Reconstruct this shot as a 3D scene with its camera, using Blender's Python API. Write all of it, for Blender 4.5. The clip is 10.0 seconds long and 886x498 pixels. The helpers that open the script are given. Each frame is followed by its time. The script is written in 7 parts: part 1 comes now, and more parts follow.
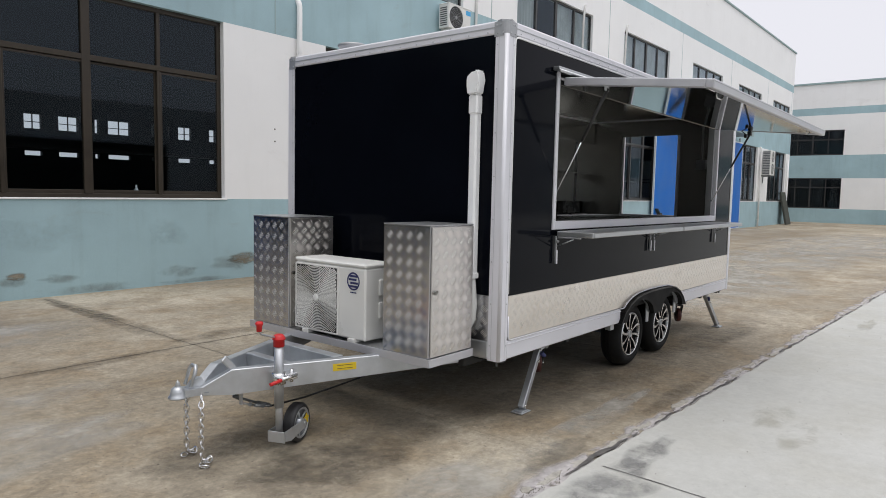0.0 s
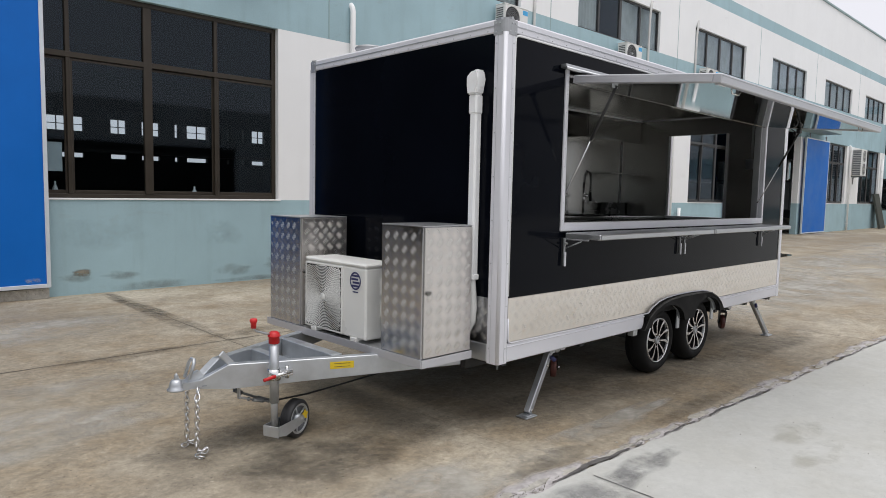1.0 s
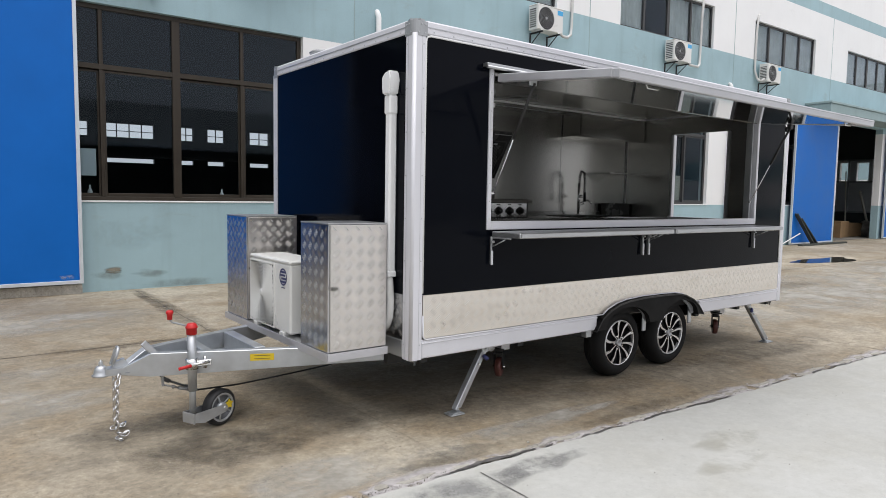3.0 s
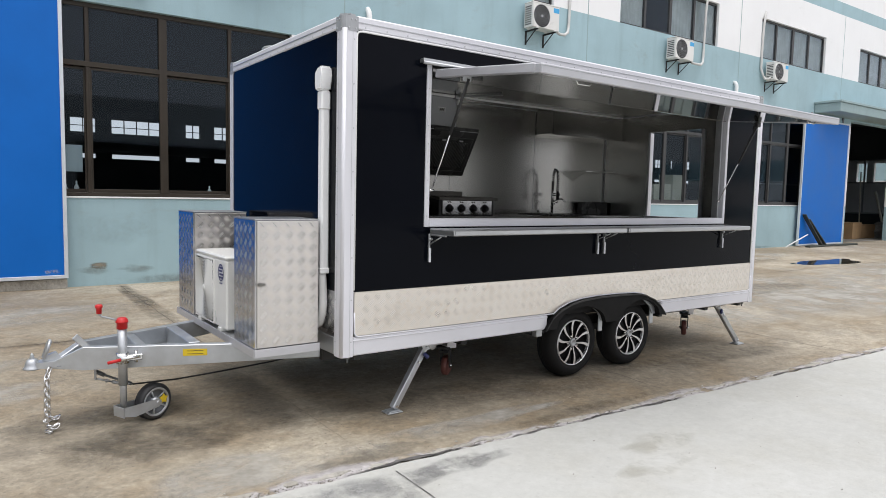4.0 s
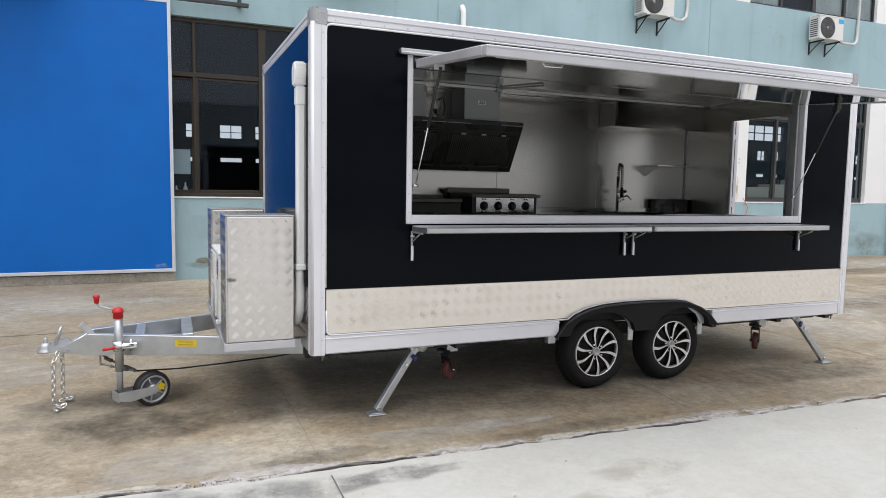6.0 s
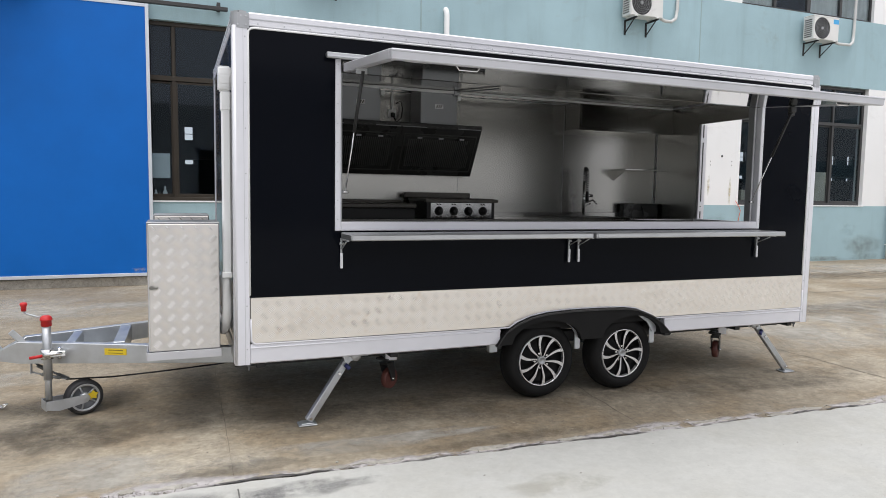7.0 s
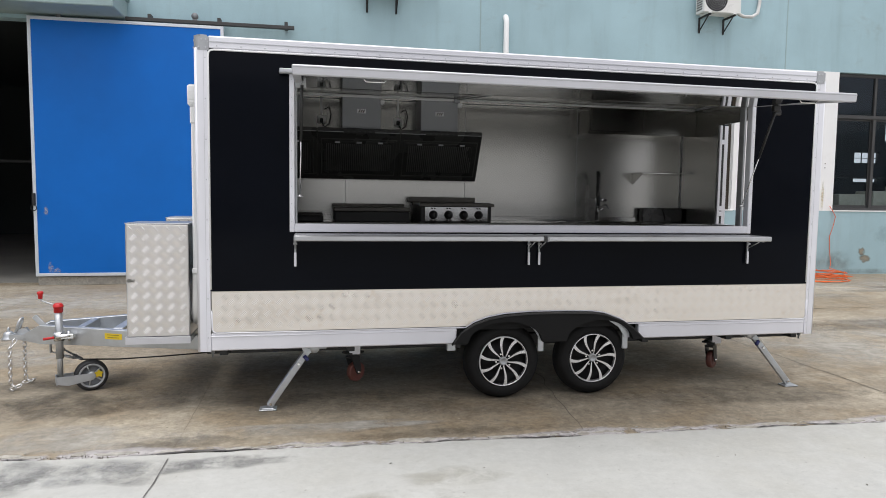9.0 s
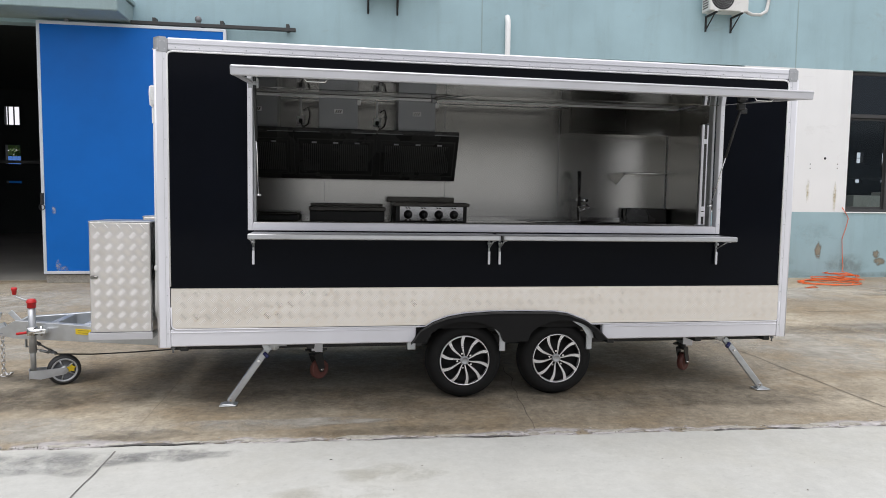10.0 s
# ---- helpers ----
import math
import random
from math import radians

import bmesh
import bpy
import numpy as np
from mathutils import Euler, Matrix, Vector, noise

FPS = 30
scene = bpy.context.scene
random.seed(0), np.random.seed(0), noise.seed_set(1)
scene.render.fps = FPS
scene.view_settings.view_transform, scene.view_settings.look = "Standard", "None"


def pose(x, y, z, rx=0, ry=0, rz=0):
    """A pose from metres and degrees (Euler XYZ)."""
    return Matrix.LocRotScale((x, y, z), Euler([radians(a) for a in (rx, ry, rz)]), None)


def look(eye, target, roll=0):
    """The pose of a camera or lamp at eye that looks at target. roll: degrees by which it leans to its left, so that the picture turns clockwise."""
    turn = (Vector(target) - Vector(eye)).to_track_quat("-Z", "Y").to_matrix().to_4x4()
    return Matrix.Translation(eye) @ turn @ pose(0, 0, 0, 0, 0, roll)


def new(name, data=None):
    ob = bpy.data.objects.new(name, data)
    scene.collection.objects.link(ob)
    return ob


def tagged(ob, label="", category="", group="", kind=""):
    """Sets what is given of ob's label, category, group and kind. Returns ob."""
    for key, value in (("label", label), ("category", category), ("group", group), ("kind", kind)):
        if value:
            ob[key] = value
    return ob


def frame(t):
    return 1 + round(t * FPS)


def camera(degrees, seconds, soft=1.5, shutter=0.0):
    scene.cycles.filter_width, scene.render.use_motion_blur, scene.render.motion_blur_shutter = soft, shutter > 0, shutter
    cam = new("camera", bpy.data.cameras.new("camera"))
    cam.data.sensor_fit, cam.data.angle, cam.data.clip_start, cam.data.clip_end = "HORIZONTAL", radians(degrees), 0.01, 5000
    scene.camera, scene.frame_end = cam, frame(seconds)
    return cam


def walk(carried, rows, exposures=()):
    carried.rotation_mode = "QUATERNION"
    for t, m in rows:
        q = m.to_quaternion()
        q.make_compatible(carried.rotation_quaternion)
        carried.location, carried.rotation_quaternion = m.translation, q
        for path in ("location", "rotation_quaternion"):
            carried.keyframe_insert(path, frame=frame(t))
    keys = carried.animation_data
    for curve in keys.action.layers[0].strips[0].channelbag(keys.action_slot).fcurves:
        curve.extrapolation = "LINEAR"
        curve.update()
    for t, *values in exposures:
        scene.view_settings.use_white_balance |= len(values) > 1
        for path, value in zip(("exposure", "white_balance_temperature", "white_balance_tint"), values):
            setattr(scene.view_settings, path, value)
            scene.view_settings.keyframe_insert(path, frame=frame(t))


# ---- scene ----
cam = camera(67.5, 10.0, 0.9)
PATH = [
    (0, (0.102, -0.033, 1.65), (1.637, 1.238, 1.479), 1.1),
    (0.5, (0.243, -0.207, 1.657), (1.72, 1.131, 1.486), 1.0),
    (1, (0.47, -0.401, 1.652), (1.849, 1.036, 1.482), 1.1),
    (1.5, (0.702, -0.578, 1.646), (2.038, 0.901, 1.475), 0.9),
    (2, (0.839, -0.78, 1.632), (2.21, 0.667, 1.463), 1.1),
    (2.2, (0.895, -0.856, 1.634), (2.219, 0.635, 1.472), 1.0),
    (3.3, (1.422, -1.313, 1.635), (2.614, 0.285, 1.471), 1.0),
    (3.5, (1.514, -1.394, 1.641), (2.703, 0.205, 1.477), 1.2),
    (4, (1.766, -1.502, 1.63), (2.921, 0.122, 1.463), 1.2),
    (4.5, (2.005, -1.626, 1.63), (3.019, 0.09, 1.466), 0.9),
    (5, (2.285, -1.762, 1.629), (3.185, 0.017, 1.464), 0.9),
    (5.5, (2.615, -1.798, 1.621), (3.445, 0.015, 1.457), 1.0),
    (6, (2.923, -1.88, 1.614), (3.68, -0.037, 1.441), 0.8),
    (6.2, (3.034, -1.908, 1.632), (3.849, -0.089, 1.457), 1.2),
    (7.3, (3.655, -2.056, 1.65), (4.346, -0.187, 1.487), 0.7),
    (7.5, (3.774, -2.11, 1.644), (4.455, -0.236, 1.483), 0.8),
    (8, (4.048, -2.258, 1.641), (4.677, -0.366, 1.485), 0.8),
    (8.5, (4.301, -2.387, 1.648), (4.823, -0.462, 1.494), 0.7),
    (9, (4.634, -2.565, 1.647), (5.01, -0.606, 1.494), 0.6),
    (9.5, (4.909, -2.588, 1.639), (5.26, -0.625, 1.486), 0.8),
    (10, (5.16, -2.671, 1.637), (5.455, -0.699, 1.487), 0.7),
]
walk(cam, [(t, look(eye, target, roll)) for t, eye, target, roll in PATH],
     ((0.0, 0.28), (1.2, 0.34), (2.2, 0.39), (4.5, 0.66), (10.0, 0.58)))

# ---- light: a bright overcast sky and a very soft sun ----
SUN_EL, SUN_AZ = 76.0, 205.0
world = bpy.data.worlds.new("world")
scene.world = world
world.use_nodes = True
wn, wl = world.node_tree.nodes, world.node_tree.links
wn.clear()
sky = wn.new("ShaderNodeTexSky")
sky.sky_type, sky.sun_disc = "NISHITA", False
sky.sun_elevation, sky.sun_rotation = radians(SUN_EL), radians(SUN_AZ)
sky.air_density, sky.dust_density, sky.ozone_density = 1.0, 4.0, 1.0
pale = wn.new("ShaderNodeHueSaturation")
pale.inputs["Saturation"].default_value = 0.22
cloud = wn.new("ShaderNodeMix")
cloud.data_type = "RGBA"
cloud.inputs[0].default_value = 0.72
cloud.inputs[7].default_value = (5.55, 5.50, 5.95, 1)
bg = wn.new("ShaderNodeBackground")
bg.inputs["Strength"].default_value = 0.138
wo = wn.new("ShaderNodeOutputWorld")
wl.new(sky.outputs[0], pale.inputs["Color"])
wl.new(pale.outputs[0], cloud.inputs[6])
wl.new(cloud.outputs[2], bg.inputs[0])
wl.new(bg.outputs[0], wo.inputs[0])

sun = new("sun", bpy.data.lights.new("sun", "SUN"))
sun.data.energy, sun.data.angle, sun.data.color = 1.0, radians(50), (1.0, 0.985, 0.965)
sun.matrix_world = look((0, 0, 20), (math.sin(radians(SUN_AZ)) * -10, math.cos(radians(SUN_AZ)) * -10, 20 - 10 * math.tan(radians(SUN_EL))))


# ---- materials ----
def material(name):
    m = bpy.data.materials.new(name)
    m.use_nodes = True
    nt = m.node_tree
    return m, nt, nt.nodes["Principled BSDF"], nt.nodes["Material Output"]


def coords(nt, scale=(1, 1, 1), world_space=True):
    """Object coordinates (all meshes are built in world metres), scaled."""
    tc = nt.nodes.new("ShaderNodeTexCoord")
    mp = nt.nodes.new("ShaderNodeMapping")
    mp.inputs["Scale"].default_value = scale
    nt.links.new(tc.outputs["Object"], mp.inputs["Vector"])
    return mp.outputs["Vector"]


def noise_tex(nt, vec, scale, detail=4, rough=0.55, dist=0.0):
    n = nt.nodes.new("ShaderNodeTexNoise")
    n.inputs["Scale"].default_value, n.inputs["Detail"].default_value = scale, detail
    n.inputs["Roughness"].default_value, n.inputs["Distortion"].default_value = rough, dist
    nt.links.new(vec, n.inputs["Vector"])
    return n.outputs["Fac"]


def ramp(nt, fac, stops):
    r = nt.nodes.new("ShaderNodeValToRGB")
    while len(r.color_ramp.elements) < len(stops):
        r.color_ramp.elements.new(0.5)
    for e, (p, c) in zip(r.color_ramp.elements, stops):
        e.position, e.color = p, (c if len(c) == 4 else (*c, 1))
    nt.links.new(fac, r.inputs["Fac"])
    return r.outputs["Color"]


def grey(v):
    return (v, v, v)


def mix(nt, a, b, fac, mode="MIX"):
    m = nt.nodes.new("ShaderNodeMix")
    m.data_type, m.blend_type = "RGBA", mode
    for sock, val in ((m.inputs[6], a), (m.inputs[7], b), (m.inputs[0], fac)):
        if isinstance(val, (int, float)):
            sock.default_value = val
        elif isinstance(val, tuple):
            sock.default_value = (*val, 1)
        else:
            nt.links.new(val, sock)
    return m.outputs[2]


def bump(nt, bsdf, height, strength=0.2, dist=0.01):
    b = nt.nodes.new("ShaderNodeBump")
    b.inputs["Strength"].default_value, b.inputs["Distance"].default_value = strength, dist
    nt.links.new(height, b.inputs["Height"])
    nt.links.new(b.outputs["Normal"], bsdf.inputs["Normal"])


def painted(name, col, rough=0.5, metal=0.0, var=0.08, scale=3.0, grain=60.0, bumpy=0.05, spec=0.5, rvar=0.1, coat=0.0, ior=1.5):
    """Paint, plastic or metal with blotches, fine grain and uneven gloss."""
    m, nt, b, _ = material(name)
    v = coords(nt)
    big, fine = noise_tex(nt, v, scale, 5), noise_tex(nt, v, grain, 3)
    dark, lite = tuple(c * (1 - var) for c in col), tuple(min(1, c * (1 + var)) for c in col)
    c = ramp(nt, big, [(0.3, dark), (0.7, lite)])
    c = mix(nt, c, grey(0.5), mix(nt, grey(0.0), grey(var * 0.6), fine), "OVERLAY") if var > 0 else c
    nt.links.new(c, b.inputs["Base Color"])
    nt.links.new(ramp(nt, big, [(0.3, grey(max(0.02, rough - rvar))), (0.7, grey(min(1, rough + rvar)))]), b.inputs["Roughness"])
    b.inputs["Metallic"].default_value = metal
    b.inputs["Specular IOR Level"].default_value = spec
    b.inputs["Coat Weight"].default_value = coat
    b.inputs["IOR"].default_value = ior
    if bumpy:
        bump(nt, b, fine, bumpy, 0.004)
    return m


def brushed(name, col, rough=0.3, stretch=(2, 60, 60), bumpy=0.03, var=0.12):
    """Brushed sheet metal: fine streaks along one direction."""
    m, nt, b, _ = material(name)
    streak = noise_tex(nt, coords(nt, stretch), 8, 4)
    blotch = noise_tex(nt, coords(nt), 1.7, 4)
    c = mix(nt, ramp(nt, streak, [(0.3, tuple(x * (1 - var) for x in col)), (0.7, col)]), grey(0.5), ramp(nt, blotch, [(0.35, grey(0.0)), (0.8, grey(0.12))]), "MULTIPLY")
    nt.links.new(c, b.inputs["Base Color"])
    nt.links.new(ramp(nt, streak, [(0.2, grey(rough - (0.02 if var else 0.0))), (0.8, grey(rough + (0.03 if var else 0.0)))]), b.inputs["Roughness"])
    b.inputs["Metallic"].default_value = 1.0
    bump(nt, b, streak, bumpy, 0.002)
    return m


def glass(name, tint, gloss=0.04, rough=0.0):
    """A thin pane: tinted see-through with a mirror sheen."""
    m, nt, b, out = material(name)
    nt.nodes.remove(b)
    tr = nt.nodes.new("ShaderNodeBsdfTransparent")
    tr.inputs[0].default_value = (*tint, 1)
    gl = nt.nodes.new("ShaderNodeBsdfGlossy")
    gl.inputs["Roughness"].default_value = rough
    gl.inputs["Color"].default_value = (0.68, 0.78, 0.90, 1)
    lw = nt.nodes.new("ShaderNodeLayerWeight")
    lw.inputs["Blend"].default_value = 0.5
    pw, fr = nt.nodes.new("ShaderNodeMath"), nt.nodes.new("ShaderNodeMath")
    pw.operation, fr.operation = "POWER", "MULTIPLY_ADD"
    pw.inputs[1].default_value = 5.0
    fr.inputs[1].default_value, fr.inputs[2].default_value = 0.7, gloss
    nt.links.new(lw.outputs["Facing"], pw.inputs[0])
    nt.links.new(pw.outputs[0], fr.inputs[0])
    mx = nt.nodes.new("ShaderNodeMixShader")
    nt.links.new(fr.outputs[0], mx.inputs[0])
    nt.links.new(tr.outputs[0], mx.inputs[1])
    nt.links.new(gl.outputs[0], mx.inputs[2])
    nt.links.new(mx.outputs[0], out.inputs[0])
    return m


def concrete(name, c_dark, c_mid, c_lite, stain, stain_amt, bumpy, grime=0.6, grain=0.45):
    """Cast concrete: cloudy tone, sharp-edged stains, scuffs, pores, grit."""
    m, nt, b, _ = material(name)
    v = coords(nt)
    cloud = noise_tex(nt, v, 0.33, 9, 0.62, 0.5)
    patch = noise_tex(nt, v, 1.15, 10, 0.68, 0.1)
    blot = noise_tex(nt, coords(nt, (0.9, 1.05, 1)), 2.6, 10, 0.72, 0.0)
    streaks = noise_tex(nt, coords(nt, (0.75, 1.1, 1)), 0.9, 9, 0.66, 0.1)
    fine, grit = noise_tex(nt, v, 22, 8, 0.75), noise_tex(nt, v, 150, 3, 0.8)
    c = ramp(nt, cloud, [(0.32, c_dark), (0.5, c_mid), (0.68, c_lite)])
    c = mix(nt, c, stain, ramp(nt, patch, [(0.46, grey(0)), (0.62, grey(stain_amt))]))
    c = mix(nt, c, c_lite, ramp(nt, blot, [(0.54, grey(0)), (0.72, grey(0.35))]))
    c = mix(nt, c, tuple(x * 0.42 for x in c_dark), ramp(nt, streaks, [(0.53, grey(0)), (0.72, grey(grime))]))
    c = mix(nt, c, tuple(x * 0.5 for x in c_dark), ramp(nt, blot, [(0.28, grey(grime * 0.6)), (0.42, grey(0))]))
    c = mix(nt, c, ramp(nt, fine, [(0.3, grey(0.22)), (0.7, grey(0.78))]), grain, "OVERLAY")
    mottle = noise_tex(nt, v, 7.5, 9, 0.75, 0.0)
    c = mix(nt, c, ramp(nt, mottle, [(0.32, grey(0.2)), (0.68, grey(0.8))]), min(1.0, grain * 0.8), "OVERLAY")
    c = mix(nt, c, ramp(nt, grit, [(0.3, grey(0.22)), (0.7, grey(0.78))]), grain * 0.8, "OVERLAY")
    chips = noise_tex(nt, v, 24, 5, 0.7)
    c = mix(nt, c, tuple(min(1, x * 1.12) for x in c_lite), ramp(nt, chips, [(0.60, grey(0)), (0.70, grey(min(1.0, grain * 1.1)))]))
    pits = noise_tex(nt, v, 38, 2, 0.5)
    c = mix(nt, c, tuple(x * 0.45 for x in c_dark), ramp(nt, pits, [(0.66, grey(0)), (0.74, grey(min(1.0, grain * 1.6)))]))
    nt.links.new(c, b.inputs["Base Color"])
    nt.links.new(ramp(nt, streaks, [(0.4, grey(0.9)), (0.72, grey(0.55))]), b.inputs["Roughness"])
    bump(nt, b, mix(nt, fine, grit, 0.4), bumpy, 0.01)
    return m


def soft_stain(name, col, amount, scale=3.0, rough=0.6, low=0.40, high=0.56):
    """A thin stain that breaks up into the surface below."""
    m, nt, b, out = material(name)
    v = coords(nt)
    n1, n2 = noise_tex(nt, v, scale, 9, 0.7, 0.15), noise_tex(nt, v, scale * 5, 5, 0.7)
    nt.links.new(ramp(nt, n2, [(0.3, tuple(c * 0.7 for c in col)), (0.7, tuple(c * 1.3 for c in col))]), b.inputs["Base Color"])
    b.inputs["Roughness"].default_value = rough
    tc = nt.nodes.new("ShaderNodeAttribute")
    tc.attribute_name = "fade"
    cover = mix(nt, ramp(nt, n1, [(low, grey(0)), (high, grey(amount))]), tc.outputs["Color"], 1.0, "MULTIPLY")
    tr, mx = nt.nodes.new("ShaderNodeBsdfTransparent"), nt.nodes.new("ShaderNodeMixShader")
    nt.links.new(cover, mx.inputs[0])
    nt.links.new(tr.outputs[0], mx.inputs[1])
    nt.links.new(b.outputs[0], mx.inputs[2])
    nt.links.new(mx.outputs[0], out.inputs[0])
    return m


def stucco(name, col, var, dirt, streaky=0.3):
    """Painted render with rain streaks and blotches."""
    m, nt, b, _ = material(name)
    v = coords(nt)
    cloud = noise_tex(nt, v, 0.7, 6, 0.6)
    run = noise_tex(nt, coords(nt, (2.2, 2.2, 0.22)), 1.6, 6, 0.65)
    fine = noise_tex(nt, v, 45, 4)
    c = ramp(nt, cloud, [(0.3, tuple(x * (1 - var) for x in col)), (0.7, tuple(min(1, x * (1 + var)) for x in col))])
    c = mix(nt, c, dirt, ramp(nt, run, [(0.52, grey(0)), (0.8, grey(streaky))]))
    bloom = noise_tex(nt, coords(nt, (0.8, 0.8, 1.6)), 1.3, 9, 0.7, 0.5)
    c = mix(nt, c, (0.22, 0.19, 0.15), ramp(nt, bloom, [(0.60, grey(0)), (0.72, grey(streaky * 0.8))]))
    c = mix(nt, c, ramp(nt, fine, [(0.3, grey(0.44)), (0.7, grey(0.56))]), 0.3, "OVERLAY")
    nt.links.new(c, b.inputs["Base Color"])
    b.inputs["Roughness"].default_value = 0.8
    bump(nt, b, fine, 0.12, 0.004)
    return m


M_OLD = concrete("old_concrete", (0.218, 0.181, 0.130), (0.325, 0.280, 0.210), (0.50, 0.445, 0.35), (0.258, 0.198, 0.125), 0.78, 0.5, 0.34, 0.55)
M_NEW = concrete("new_concrete", (0.458, 0.460, 0.433), (0.503, 0.505, 0.476), (0.552, 0.554, 0.526), (0.44, 0.428, 0.372), 0.35, 0.12, 0.06, 0.11)
M_RUBBLE = concrete("broken_mortar", (0.33, 0.305, 0.26), (0.43, 0.41, 0.365), (0.54, 0.52, 0.475), (0.26, 0.23, 0.18), 0.4, 0.5, 0.35)
M_MORTAR = soft_stain("mortar_smear", (0.50, 0.475, 0.47), 0.92, 4.0, 0.9, 0.41, 0.48)
M_JOINT = painted("joint_dirt", (0.125, 0.120, 0.115), 0.7, var=0.6, scale=14, grain=90, bumpy=0.4)
M_DAMP = soft_stain("damp_stain", (0.27, 0.27, 0.265), 0.62, 5.0, 0.6, 0.36, 0.60)
M_DIRTSHADE = soft_stain("dirt_and_shade_stain", (0.095, 0.082, 0.063), 0.44, 3.8, 0.85, 0.34, 0.68)
M_FAINT = soft_stain("faint_stain", (0.42, 0.39, 0.31), 0.30, 3.0, 0.85)
M_PALEPATCH = soft_stain("pale_dust", (0.475, 0.46, 0.415), 0.66, 1.1, 0.9, 0.36, 0.60)
M_OLDLINE = painted("worn_joint", (0.20, 0.168, 0.125), 0.9, var=0.3, scale=5)
M_LINE = painted("joint_line", (0.12, 0.102, 0.08), 0.9, var=0.35, scale=7)
M_BLUE = stucco("blue_wall_paint", (0.345, 0.492, 0.535), 0.09, (0.21, 0.28, 0.29), 0.28)
M_WHITE = stucco("white_wall_paint", (0.86, 0.865, 0.86), 0.025, (0.62, 0.61, 0.58), 0.12)
M_PEEL = soft_stain("peeled_render", (0.30, 0.265, 0.20), 0.88, 9.0, 0.9, 0.30, 0.46)
M_GRIME = soft_stain("wall_grime", (0.21, 0.19, 0.15), 0.42, 4.0, 0.9, 0.34, 0.66)
M_SCUFF = soft_stain("pale_scuff", (0.45, 0.50, 0.55), 0.6, 14.0, 0.8, 0.40, 0.55)
M_BLOOM = soft_stain("wall_bloom", (0.43, 0.55, 0.58), 0.35, 3.0, 0.9, 0.36, 0.68)
# hall walls and ceiling near black: the dim interior is in their colour
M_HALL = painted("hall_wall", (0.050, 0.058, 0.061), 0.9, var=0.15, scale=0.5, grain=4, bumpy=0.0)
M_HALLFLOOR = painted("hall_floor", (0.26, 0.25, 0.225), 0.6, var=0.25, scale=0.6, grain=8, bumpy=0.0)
M_BRONZE = painted("bronze_frame", (0.034, 0.026, 0.017), 0.45, 0.2, var=0.15, scale=4)
M_GREYFRAME = painted("dark_grey_frame", (0.05, 0.05, 0.05), 0.45, 0.2, var=0.1)
M_GLASS = glass("tinted_glass", (0.72, 0.77, 0.79), 0.022)
M_CLEAR = glass("clear_glass", (0.93, 0.95, 0.95), 0.022)
M_CURTAIN = painted("pale_curtain", (0.55, 0.60, 0.61), 0.9, var=0.15, scale=3)
M_DOORBLUE = painted("blue_sheet_steel", (0.004, 0.138, 0.53), 0.42, var=0.06, scale=1.2, bumpy=0.02, spec=0.22)
M_DOORTRIM = painted("pale_door_trim", (0.66, 0.70, 0.74), 0.4, 0.2, var=0.05)
M_CANOPY = stucco("canopy_paint", (0.30, 0.40, 0.41), 0.08, (0.2, 0.25, 0.25), 0.4)
M_PVC = painted("white_pvc", (0.86, 0.865, 0.86), 0.35, var=0.04, scale=2, bumpy=0.01)
M_ACWHITE = painted("white_enamel", (0.74, 0.74, 0.71), 0.35, var=0.04, scale=2, bumpy=0.01)
M_DARK = painted("dark_plastic", (0.018, 0.018, 0.018), 0.5, var=0.15, bumpy=0.03)
M_BLACK = painted("black_gloss_panel", (0.0028, 0.0036, 0.0062), 0.10, var=0.15, scale=1.5, bumpy=0.0, rvar=0.04, spec=0.5, ior=1.16)
M_ALU = painted("white_aluminium_profile", (0.72, 0.72, 0.755), 0.5, 0.2, var=0.04, scale=2.5, bumpy=0.01)
# darker, more metallic copy of the profile aluminium
M_ALUF = painted("grey_aluminium_profile", (0.55, 0.55, 0.575), 0.38, 0.45, var=0.06, scale=2.5, bumpy=0.01)
M_ALU2 = painted("satin_aluminium", (0.52, 0.53, 0.54), 0.38, 0.85, var=0.07, scale=4, bumpy=0.02)
M_CAP = painted("dull_zinc", (0.40, 0.41, 0.42), 0.45, 0.6, var=0.1, scale=8)
# side plate paler and warmer, ground reflection put into its colour; dirt on top
M_SKIRT, nt, b, _ = material("pale_tread_plate")
v = coords(nt)
dirt, rub = noise_tex(nt, coords(nt, (1.0, 1.0, 2.2)), 3.2, 8, 0.65, 0.3), noise_tex(nt, v, 16, 6, 0.7)
c = ramp(nt, dirt, [(0.30, (0.70, 0.645, 0.58)), (0.45, (0.80, 0.745, 0.68)), (0.7, (0.83, 0.79, 0.74))])
c = mix(nt, c, (0.62, 0.50, 0.36), ramp(nt, rub, [(0.58, grey(0)), (0.72, grey(0.35))]))
nt.links.new(c, b.inputs["Base Color"])
nt.links.new(ramp(nt, rub, [(0.3, grey(0.27)), (0.7, grey(0.37))]), b.inputs["Roughness"])
b.inputs["Metallic"].default_value = 1.0
bump(nt, b, rub, 0.05, 0.003)
# door plate paler than the locker bodies, light on its side in the colour
M_DOORPLATE = painted("grey_tread_plate", (0.70, 0.67, 0.645), 0.40, 1.0, var=0.06, scale=3, grain=35, bumpy=0.02, rvar=0.06)
# bar tones differ by slant: light and shade put into the colours
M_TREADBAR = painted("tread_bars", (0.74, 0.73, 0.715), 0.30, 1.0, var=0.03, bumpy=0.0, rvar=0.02)
